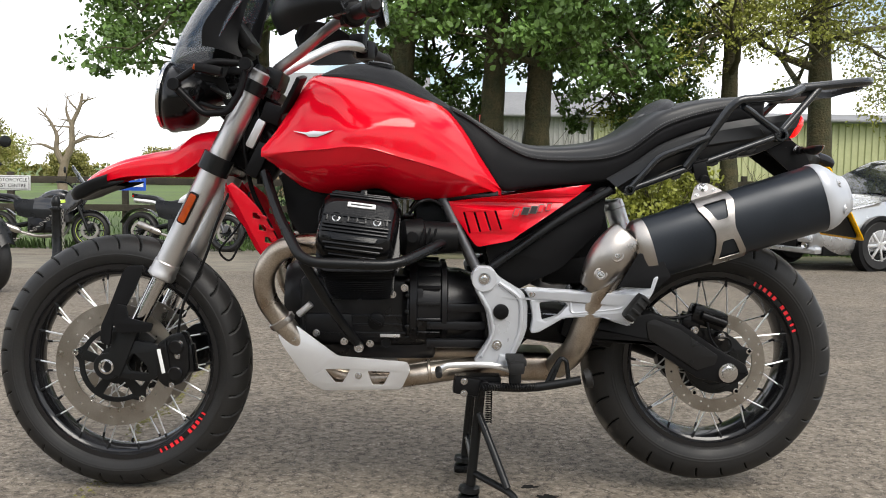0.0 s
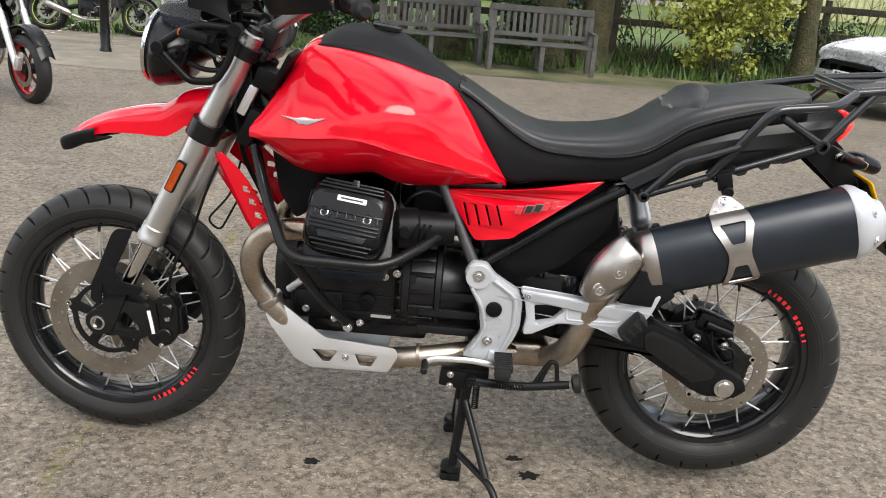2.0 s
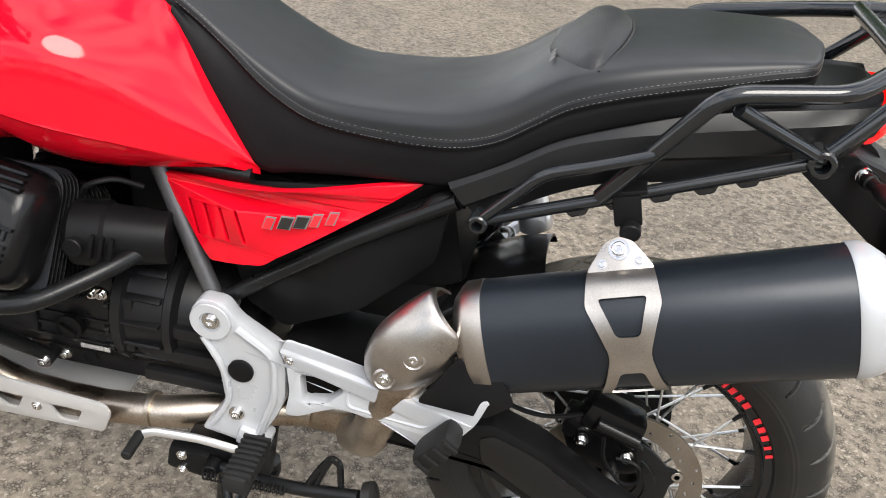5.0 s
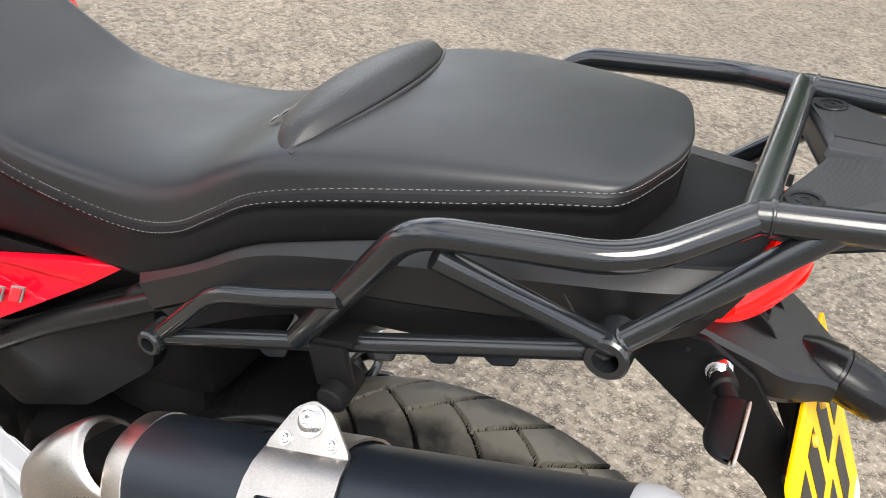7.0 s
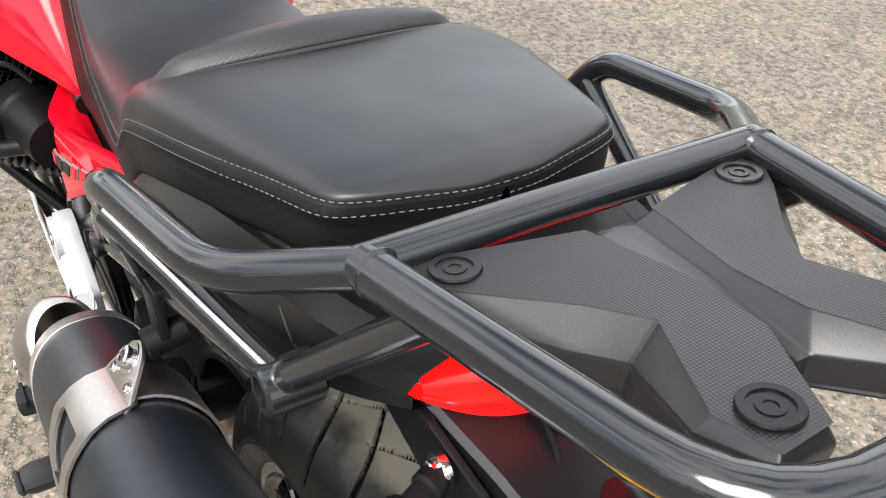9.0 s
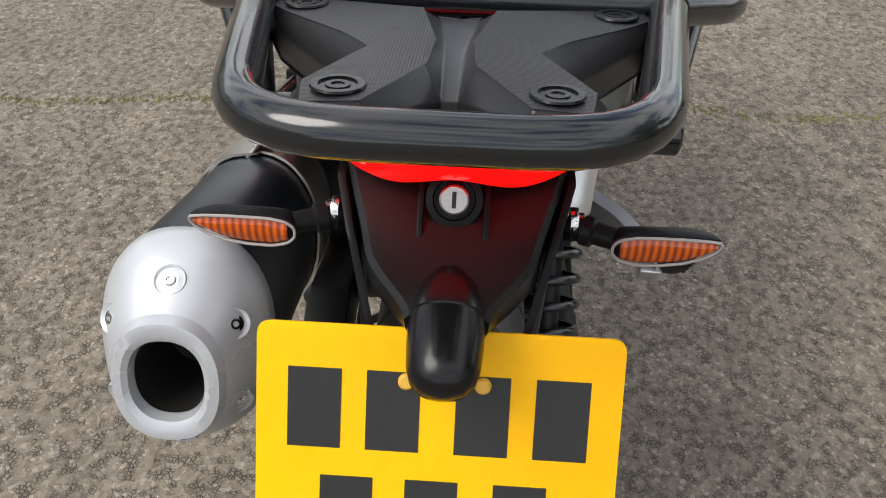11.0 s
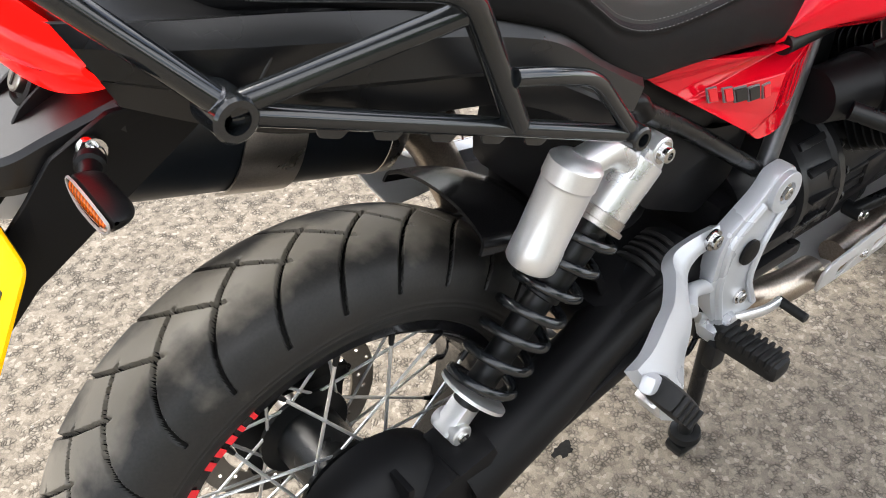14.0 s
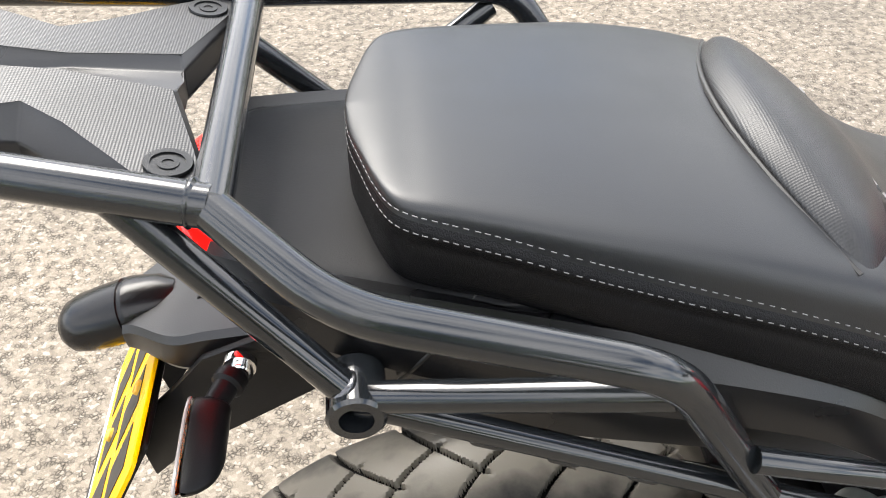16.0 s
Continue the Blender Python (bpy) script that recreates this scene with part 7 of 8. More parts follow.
# ---- trees ----
def leaf_cloud(name, clumps, per, size, material, parent=None, label="", seed=3, spread=0.55):
    """Many small leaves in clumps; each leaf is a bent pair of faces."""
    r = np.random.default_rng(seed)
    cl = np.repeat(np.array(clumps, float), per, axis=0)
    n = len(cl)

    def unit(a):
        return a / np.linalg.norm(a, axis=1, keepdims=True)
    d = unit(r.normal(size=(n, 3)))
    q = cl[:, 3:] * r.uniform(.15, 1.0, (n, 1)) ** .6
    c = cl[:, :3] + d * q * np.array((1, 1, spread))
    a = unit(r.normal(size=(n, 3)))
    b = unit(np.cross(a, r.normal(size=(n, 3))))
    s = size * r.uniform(.6, 1.3, (n, 1))
    w = np.cross(a, b)
    v = np.stack([c - a * s, c - a * s * .2 + b * s * .55 + w * s * .15, c + a * s, c - a * s * .2 - b * s * .55 + w * s * .15, c + a * s * .45 + b * s * .5, c + a * s * .45 - b * s * .5], 1).reshape(-1, 3).tolist()
    i = np.arange(n)[:, None] * 6
    f = np.stack([i + np.array((0, 1, 4, 2)), i + np.array((0, 2, 5, 3))], 1).reshape(-1, 4).tolist()
    me = bpy.data.meshes.new(name)
    me.from_pydata(v, [], f)
    me.materials.append(material)
    ob = new(name, me)
    ob.parent = parent
    return tagged(ob, label)


def limb(p, way, length, r, rnd, depth, out, ends):
    """A wavering limb with branches; adds its tubes to out and its tips to ends."""
    pts, d = [Vector(p)], Vector(way).normalized()
    n = 6
    for k in range(n):
        d = (d + Vector((rnd.uniform(-.25, .25), rnd.uniform(-.25, .25), rnd.uniform(-.16, .2)))).normalized()
        pts.append(pts[-1] + d * length / n)
    out.append(sweep(pts, [r * (1 - .8 * k / n) for k in range(n + 1)], 7 if depth else 9))
    ends.append(pts[-1])
    if depth < 2:
        for k in (2, 3, 4, 5):
            if rnd.random() < .85:
                w = (d + Vector((rnd.uniform(-1.1, 1.1), rnd.uniform(-1.1, 1.1), rnd.uniform(-.4, .7)))).normalized()
                limb(pts[k], w, length * rnd.uniform(.4, .65), r * (1 - .75 * k / n) * .6, rnd, depth + 1, out, ends)


def tree(x, y, r, height, first, seed, crown, leaf, label, nl=7, per=60, size=.055, ivy=0, reach=3.0, low=0.0, dirs=None):
    rnd = random.Random(seed)
    t = thing("tree", label, "tree", "trees by the fence", at=(0, 0, 0))
    z0 = gz(y) - .05
    pts, rad = [], []
    for k in range(49):
        q = k / 48
        pts.append(Vector((x + .10 * math.sin(q * 4 + seed), y + .10 * math.cos(q * 3 + seed), z0 + height * q)))
        rad.append(r * (1.0 - .6 * q + .38 * math.exp(-q * 22)))
    b = sweep(pts, rad, 26)
    for vtx in b.verts:
        nn = noise.noise(vtx.co * 3.0) * .14 + noise.noise(Vector((vtx.co.x * 16, vtx.co.y * 16, vtx.co.z * 2.2))) * .10
        c = min(pts, key=lambda p: abs(p.z - vtx.co.z))
        vtx.co += (vtx.co - Vector((c.x, c.y, vtx.co.z))) * nn
    part("trunk", b, BARK, t, "mossy grey-brown trunk", 60)
    out, ends = [], []
    for k in range(nl):
        q = first + (1 - first) * k / nl
        p = pts[min(48, int(q * 48))]
        a = (dirs[k % len(dirs)] if dirs else rnd.uniform(0, 6.283))
        limb(p, (math.cos(a), math.sin(a), rnd.uniform(.05 - low, .5)), reach * rnd.uniform(.6, 1.1), r * .34, rnd, 0, out, ends)
    for b in out:
        part("limb", b, BARK, t, "", 60)
    if per:
        cl = [(e.x + rnd.uniform(-.3, .3), e.y + rnd.uniform(-.3, .3), e.z + rnd.uniform(-.25, .2), rnd.uniform(.25, .6)) for e in ends for _ in range(2)]
        leaf_cloud("crown", cl, per, size, leaf, t, crown, seed)
    if ivy:
        cl = [(x + r * 1.2 * math.cos(a), y + r * 1.2 * math.sin(a), z0 + h, .22) for a, h in ((rnd.uniform(0, 6.283), rnd.uniform(.3, ivy)) for _ in range(26))]
        leaf_cloud("ivy", cl, 40, .045, IVY, t, "dark ivy", seed + 9, 1.0)
    return t


FRESH = "crown of fresh green spring leaves"
tree(-0.22, 13.0, .25, 9.0, .38, 11, FRESH, LEAF, "tall roadside tree with fresh green leaves", 9, 62, .060, 0, 3.2, .25)
tree(1.42, 13.1, .235, 9.0, .36, 23, FRESH, LEAF, "tall roadside tree with fresh green leaves", 9, 62, .060, 0, 3.0, .25)
tree(2.12, 13.3, .27, 9.5, .36, 37, FRESH, LEAF, "thick-trunked tree with fresh green leaves", 9, 62, .060, 0, 3.2, .25)
tree(5.70, 13.6, .18, 8.5, .30, 41, "thin crown of yellow-green leaves", LEAFY, "slender tree with sparse yellow-green leaves", 9, 44, .036, 0, 2.8, .25)
tree(7.45, 14.0, .25, 9.0, .30, 59, "thin crown of yellow-green leaves", LEAFY, "tree with sparse yellow-green leaves", 9, 44, .036, 0, 3.2, .25)
tree(-3.0, 15.5, .20, 8.0, .42, 67, FRESH, LEAF, "tree with drooping fresh green leaves", 8, 66, .060, 0, 3.0, .3, dirs=(3.3, 2.9, 3.8, 4.6))
tree(11.5, 15.5, .25, 9.0, .30, 71, "thin crown of yellow-green leaves", LEAFY, "tree with sparse yellow-green leaves", 8, 44, .036, 0, 3.2, .2)
# low boughs that hang over the fence side, with leaves down to head height
def bough(start, end, n, material, seed, per=58, size=.056):
    r_ = random.Random(seed)
    t = thing("hanging_bough", "leafy bough hanging low from the roadside trees", "branch", "hanging boughs")
    a, b_ = Vector(start), Vector(end)
    pts = [a + (b_ - a) * k / 8 + Vector((r_.uniform(-.1, .1), r_.uniform(-.1, .1), .25 * math.sin(math.pi * k / 8))) for k in range(9)]
    cl, twigs = [], []
    for k in range(n):
        p = pts[r_.randint(2, 8)]
        e = p + Vector((r_.uniform(-.7, .7), r_.uniform(-.6, .6), r_.uniform(-.45, .45)))
        twigs.append(sweep([p, (p + e) / 2 + Vector((0, 0, .06)), e], [.012, .009, .004], 5))
        cl.append((e.x, e.y, e.z, r_.uniform(.16, .36)))
    wood = part("branch", sweep(pts, [.05 * (1 - .085 * k) for k in range(9)], 7), BARK, t)
    for b in twigs:
        part("twig", b, BARK, wood)
    leaf_cloud("leaves", cl, per, size, material, t, "", seed, .8)


for k, (p, q) in enumerate((((-.2, 13, 4.2), (-1.1, 14.4, 3.1)), ((-.2, 13, 4.4), (.9, 14.6, 3.2)), ((1.4, 13, 4.0), (.5, 14.2, 2.4)), ((1.4, 13, 4.2), (2.6, 11.2, 2.5)), ((2.1, 13, 3.8), (3.5, 12.0, 2.3)), ((2.1, 13, 4.2), (1.7, 15.0, 2.9)), ((2.1, 13.2, 4.4), (4.4, 13.8, 2.6)), ((-.2, 13, 3.9), (.6, 14.5, 2.2)), ((2.1, 13.2, 4.0), (3.2, 14.6, 3.2)), ((2.1, 13.2, 3.6), (4.0, 14.9, 2.1)), ((1.4, 13, 4.6), (2.8, 15.4, 2.2)), ((5.7, 13.6, 4.0), (4.6, 15.0, 2.9)), ((2.1, 13.2, 3.4), (4.6, 15.2, 1.9)), ((2.1, 13.2, 3.9), (5.0, 14.6, 2.4)), ((5.7, 13.6, 3.6), (3.4, 15.2, 2.0)), ((5.7, 13.6, 4.4), (3.9, 14.4, 3.4)), ((-.2, 13, 3.5), (1.0, 14.9, 1.7)), ((-3.0, 15.2, 4.6), (-4.2, 11.2, 2.6)), ((-3.0, 15.2, 4.6), (-4.0, 11.0, 3.1)), ((-3.0, 15.2, 4.8), (-2.8, 11.0, 3.2)))):
    bough(p, q, 22, LEAF, 500 + k)
for k, (p, q) in enumerate((((5.7, 13.6, 3.4), (4.4, 12.2, 2.6)), ((5.7, 13.6, 3.6), (6.6, 12.2, 2.8)), ((7.4, 14, 3.4), (8.6, 12.6, 2.4)), ((7.4, 14, 3.6), (6.4, 12.8, 3.2)), ((5.7, 13.6, 3.9), (5.2, 12.0, 3.2)))):
    bough(p, q, 16, LEAFY, 560 + k, 50, .034)
# ivy-grown stump between the trunks, yellow-green bush, bare twigs
ib = thing("ivy_bush", "dark ivy bush between two tree trunks", "bush")
leaf_cloud("leaves", [(0.75 + random.uniform(-.25, .25), 13.6 + random.uniform(-.2, .2), gz(13.6) + h, .30) for h in steps(.25, 1.75, 14)], 90, .05, IVY, ib, "", 8, 1.0)
part("stem", rod((0.75, 13.6, gz(13.6)), (0.78, 13.6, 1.0), .05), BARK, ib)
for k_, (bx, by, bw, bh) in enumerate(((1.6, 15.3, 2.6, 1.7), (6.2, 15.0, 2.2, .9), (-2.6, 15.0, 1.6, 1.0))):
    br = thing("bramble_bush", "dark tangled bramble bush behind the fence", "bush", "bramble bushes")
    rb = random.Random(140 + k_)
    for u in steps(-bw / 2, bw / 2, 14):
        part("stem", joined(*[sweep([Vector((bx + u, by, gz(by))), Vector((bx + u + rb.uniform(-.3, .3), by, bh * .5)), Vector((bx + u + rb.uniform(-.6, .6), by - .2, bh))], [.014, .010, .004], 5)]), BARK, br)
    leaf_cloud("leaves", [(bx + rb.uniform(-bw, bw) / 2, by + rb.uniform(-.4, .4), gz(by) + rb.uniform(.1, 1) * bh, .30) for _ in range(40)], 70, .04, IVY, br, "", 150 + k_, .9)
yb_ = thing("yellow_green_bush", "yellow-green leafy bush in front of the fence", "bush")
rb = random.Random(4)
out, ends = [], []
for k in range(9):
    limb((4.25 + rb.uniform(-.2, .2), 12.9, gz(12.9)), (rb.uniform(-.8, .8), rb.uniform(-.4, .4), 1), 1.5, .022, rb, 1, out, ends)
for b in out:
    part("stem", b, BARK, yb_)
leaf_cloud("leaves", [(e.x, e.y, e.z - .1, .3) for e in ends] + [(4.25 + rb.uniform(-.8, .8), 12.9 + rb.uniform(-.4, .4), gz(12.9) + rb.uniform(.3, 1.6), .28) for _ in range(22)], 70, .045, LEAFY, yb_, "", 12, .8)
for k, (x, y, n) in enumerate(((3.0, 13.6, 9), (6.6, 13.4, 9), (-1.0, 14.0, 7))):
    tw = thing("bare_shrub", "leafless shrub with thin dark twigs", "shrub", "bare shrubs")
    rr_ = random.Random(90 + k)
    out, ends = [], []
    for q in range(n):
        limb((x + rr_.uniform(-.15, .15), y, gz(y)), (rr_.uniform(-.9, .9), rr_.uniform(-.4, .4), .9), 1.7, .016, rr_, 1, out, ends)
    for b in out:
        part("twig", b, BARK, tw)

# tall unseen hedge opposite the fence: stands for mirrored trees and cuts horizon light
hb = thing("unseen_hedge", "tall dark green hedge, out of view, mirrored in the paint", "hedge")
rr_ = random.Random(55)
for k in range(21):
    part("stem", joined(*[rod((-26 + 2.6 * k, -15.5, -.1), (-26 + 2.6 * k + rr_.uniform(-.3, .3), -15.5, 3.5), .09, 8)]), BARK, hb)
leaf_cloud("leaves", [(-27 + .62 * k + rr_.uniform(-.4, .4), -15.5 + rr_.uniform(-.9, .9), h + rr_.uniform(-.4, .4), .75) for k in range(88) for h in (.5, 1.5, 2.5, 3.5, 4.4)], 40, .16, IVY, hb, "", 31, .9)
# far side: dead tree, hedge trees
dt = thing("dead_tree", "bare dead tree standing in the pasture", "tree")
rr_ = random.Random(17)
out, ends = [], []
for stem, r_ in (([(-16.8, 41, -.55), (-16.85, 41, .3), (-16.7, 41, 1.0), (-16.3, 41, 1.9), (-16.35, 41, 2.8), (-15.9, 41, 3.7), (-15.8, 41, 4.3)], .24),
                 ([(-16.75, 41, .9), (-17.1, 41, 1.6), (-17.0, 41, 2.3), (-17.4, 41, 3.1), (-17.9, 41, 3.6)], .15),
                 ([(-16.3, 41, 1.9), (-15.6, 41, 2.3), (-14.9, 41, 2.2), (-14.4, 41, 2.45)], .09),
                 ([(-17.1, 41, 1.6), (-17.8, 41, 1.9), (-18.4, 41, 1.8)], .08),
                 ([(-16.35, 41, 2.8), (-16.6, 41, 3.5), (-16.5, 41, 4.1)], .08)):
    stem = fillet([Vector(p) for p in stem], .25, 4)
    out.append(sweep(stem, [r_ * (1 - .75 * k / (len(stem) - 1)) for k in range(len(stem))], 9))
    for k in range(len(stem) // 3, len(stem), 2):
        limb(stem[k], (rr_.uniform(-1, 1), rr_.uniform(-.3, .3), rr_.uniform(-.1, .9)), rr_.uniform(.5, 1.1), r_ * .22, rr_, 1, out, ends)
for b in out:
    part("limb", b, DEADWOOD, dt)
for k, (x, y, h, w, m_) in enumerate(((-30.3, 62, 4.3, 2.3, HEDGE), (-26.0, 66, 2.2, 1.6, HEDGE), (-19.5, 70, 2.4, 2.0, HEDGE), (-23, 90, 3.0, 3.0, HEDGE), (-34, 70, 3.5, 3.0, LEAFY))):
    ft = thing("field_tree", "rounded olive-green tree far across the pasture", "tree", "far field trees")
    rr_ = random.Random(200 + k)
    part("trunk", sweep([Vector((x, y, gz(20) - .1)), Vector((x, y, h * .6))], [.22, .12], 8), BARK, ft)
    leaf_cloud("crown", [(x + rr_.uniform(-w, w) * .8, y + rr_.uniform(-1, 1), h * rr_.uniform(.02, .82), w * .4) for _ in range(44)], 130, .10, m_, ft, "", 300 + k, .9)
ft = thing("field_tree", "fine-twigged bare tree far across the pasture", "tree", "far field trees")
rr_ = random.Random(77)
out, ends = [], []
for q in range(9):
    limb((-18.5, 78, gz(20)), (rr_.uniform(-.9, .9), 0, 1), 3.4, .10, rr_, 0, out, ends)
tagged(part("twig_mass", joined(*out), DEADWOOD, ft), kind="stuff")
hedge_cl = []
for k in range(220):
    x = -120 + k * 1.05
    hedge_cl.append((x, 110 + 6 * math.sin(k * .3), gz(20) + .7 + .5 * math.sin(k * 1.7) ** 2, 1.1))
hg_ = leaf_cloud("far_hedge", hedge_cl, 40, .30, HEDGE, None, "olive-green hedge along the far edge of the pasture", 21, .9)
tagged(hg_, category="hedge", kind="stuff")

# ---- fence, benches, signs, bollards ----
fence = thing("field_fence", "dark weathered post and rail fence along the pasture", "fence")


def fence_run(p0, p1, n, h, rails):
    a, b = Vector(p0), Vector(p1)
    ang = math.degrees(math.atan2(b.y - a.y, b.x - a.x))
    for k in range(n + 1):
        p = a + (b - a) * k / n
        part("post", box((p.x, p.y, gz(p.y) + h / 2), (.11, .11, h + .06), (0, 0, ang), .012, taper=(.9, .9)), DARKWOOD, fence)
    for k in range(n):
        q0, q1 = a + (b - a) * k / n, a + (b - a) * (k + 1) / n
        c = (q0 + q1) / 2
        for z in rails:
            part("rail", box((c.x, c.y - .075, gz(c.y) + z + random.uniform(-.01, .01)), ((q1 - q0).length + .02, .04, .12), (0, random.uniform(-.4, .4), ang), .008), DARKWOOD, fence)


fence_run((-16.5, 12.7, 0), (-1.2, 13.6, 0), 8, 1.22, (1.12, .66))
fence_run((-1.2, 14.4, 0), (14, 15.2, 0), 8, 1.34, (1.20, .72))


def bench(x, y, rz, label):
    t = thing("bench", label, "bench", "garden benches", at=(x, y, gz(y)))
    t.rotation_euler = (0, 0, radians(rz))
    w = 1.55
    for sx in (-w / 2, 0, w / 2):
        part("back_post", box((sx, .26, .46), (.07, .05, .92), (-6, 0, 0), .006), WOOD, t)
        part("leg", box((sx, -.24, .21), (.07, .06, .42), (0, 0, 0), .006), WOOD, t)
    for sx in (-w / 2, w / 2):
        part("armrest", box((sx, 0, .62), (.07, .54, .035), (0, 0, 0), .008), WOOD, t)
        part("arm_post", box((sx, -.24, .51), (.06, .06, .20), (0, 0, 0), .006), WOOD, t)
    for k in range(5):
        part("seat_slat", box((0, -.24 + .11 * k, .425), (w, .085, .024), (0, 0, 0), .005), WOOD, t)
    part("top_rail", box((0, .29, .905), (w + .06, .035, .10), (-6, 0, 0), .008), WOOD, t)
    part("low_rail", box((0, .265, .52), (w, .035, .07), (-6, 0, 0), .006), WOOD, t)
    for k in range(15):
        part("back_slat", box((-w / 2 + .06 + (w - .12) * k / 14, .279, .71), (.055, .018, .34), (-6, 0, 0), .003), WOOD, t)
    return t


bench(1.10, 11.75, 3, "weathered grey wooden bench with a slatted back")
bench(-0.62, 12.25, 8, "weathered grey wooden bench partly behind a tree")


def lettering(text, size, at, rz, material, name, parent, deg=90):
    c = bpy.data.curves.new(name, "FONT")
    c.body, c.size, c.align_x, c.align_y, c.extrude = text, size, "CENTER", "CENTER", .002
    tmp = bpy.data.objects.new("tmp", c)
    me = bpy.data.meshes.new_from_object(tmp)
    bpy.data.objects.remove(tmp)
    me.materials.append(material)
    o = piece(name, me, parent, "", 0, pose(*at, deg, 0, rz))
    return o


sg1 = thing("sign", "white sign with dark capital lettering on the fence", "sign")
part("board", box((-6.50, 12.30, gz(12.3) + 1.05), (.60, .02, .24), (0, 0, 3), .006), SIGNGREY, sg1)
part("border", box((-6.50, 12.287, gz(12.3) + 1.05), (.565, .004, .205), (0, 0, 3), .001), INK, sg1)
part("face", box((-6.50, 12.283, gz(12.3) + 1.05), (.55, .004, .19), (0, 0, 3), .001), SIGNGREY, sg1)
lettering("MOTORCYCLE", .078, (-6.50, 12.279, gz(12.3) + 1.095), 3, INK, "lettering", sg1)
lettering("TEST CENTRE", .078, (-6.50, 12.279, gz(12.3) + 1.005), 3, INK, "lettering", sg1)
part("stay", box((-6.50, 12.42, gz(12.3) + .95), (.08, .25, .06), (0, 0, 0), .005), DARKWOOD, sg1)
sg2 = thing("blue_sign", "blue sign with white triangles and lettering", "sign")
part("board", box((-4.63, 12.35, gz(12.3) + 1.10), (.52, .02, .30), (0, 0, 3), .006), BLUE, sg2)
for dx, dz in ((-.17, .045), (-.205, -.045), (-.135, -.045)):
    part("triangle", plate([(-.034, -.036), (.034, -.036), (0, .040)], .002, lambda u, v, w, dx=dx, dz=dz: Vector((-4.63 + dx + u, 12.336 + .052 * (dx + u) - w, gz(12.3) + 1.10 + dz + v)), [[(-.015, -.024), (.015, -.024), (0, .012)]], 0), WHITE, sg2)
part("divider", box((-4.715, 12.335, gz(12.3) + 1.10), (.008, .004, .26), (0, 0, 3), 0), WHITE, sg2)
lettering("MOT", .12, (-4.54, 12.336, gz(12.3) + 1.155), 3, WHITE, "lettering", sg2)
part("lettering_bar", box((-4.54, 12.338, gz(12.3) + 1.045), (.27, .004, .07), (0, 0, 3), 0), WHITE, sg2, "row of unreadable white letters")
part("stay", box((-4.63, 12.48, gz(12.3) + .98), (.08, .25, .06), (0, 0, 0), .005), DARKWOOD, sg2)


def bollard(x, y, label):
    t = thing("bollard", label, "bollard", "bollards with chains", at=(x, y, gz(y)))
    part("post", lathe([(0, .075), (.03, .075), (.05, .062), (.62, .055), (.64, .066), (.67, .066), (.69, .05), (.74, .058), (.80, .045), (.83, .01)], (0, 0, 0), (0, 0, 1), 18), SATIN, t)
    part("ring", ring((0, 0, .655), (0, 0, 1), .085, .07, .02, 18), SATIN, t)
    return t


BOLL = [(-4.63, 9.35), (-6.2, 8.6), (-7.9, 8.2)]
for x, y in BOLL:
    bollard(x, y, "black cast bollard with a hanging chain")
link = bpy.data.meshes.new("chain_link")
tube([(-.012, 0, -.022), (.012, 0, -.022), (.012, 0, .022), (-.012, 0, .022)], .004, .01, 6, True).to_mesh(link)
link.materials.append(STEEL)
for (x0, y0), (x1, y1) in zip(BOLL, BOLL[1:]):
    ch = thing("chain", "galvanised chain hanging between bollards", "chain", "chains")
    for k in range(44):
        q = (k + .5) / 44
        sag = .45 * 4 * q * (1 - q)
        x, y = x0 + (x1 - x0) * q, y0 + (y1 - y0) * q
        sl = math.degrees(math.atan2(.45 * 4 * (1 - 2 * q), math.hypot(x1 - x0, y1 - y0)))
        piece("link", link, ch, "", 60, pose(x, y, gz(y) + .62 - sag, 90 * (k % 2), 0, 0) @ pose(0, 0, 0, 0, 90 + sl, 0))
hang = thing("chain", "loose chain end hanging from a bollard", "chain", "chains")
for k in range(14):
    piece("link", link, hang, "", 60, pose(-4.54, 9.33, gz(9.33) + .63 - .042 * k, 0, 0, 90 * (k % 2)))

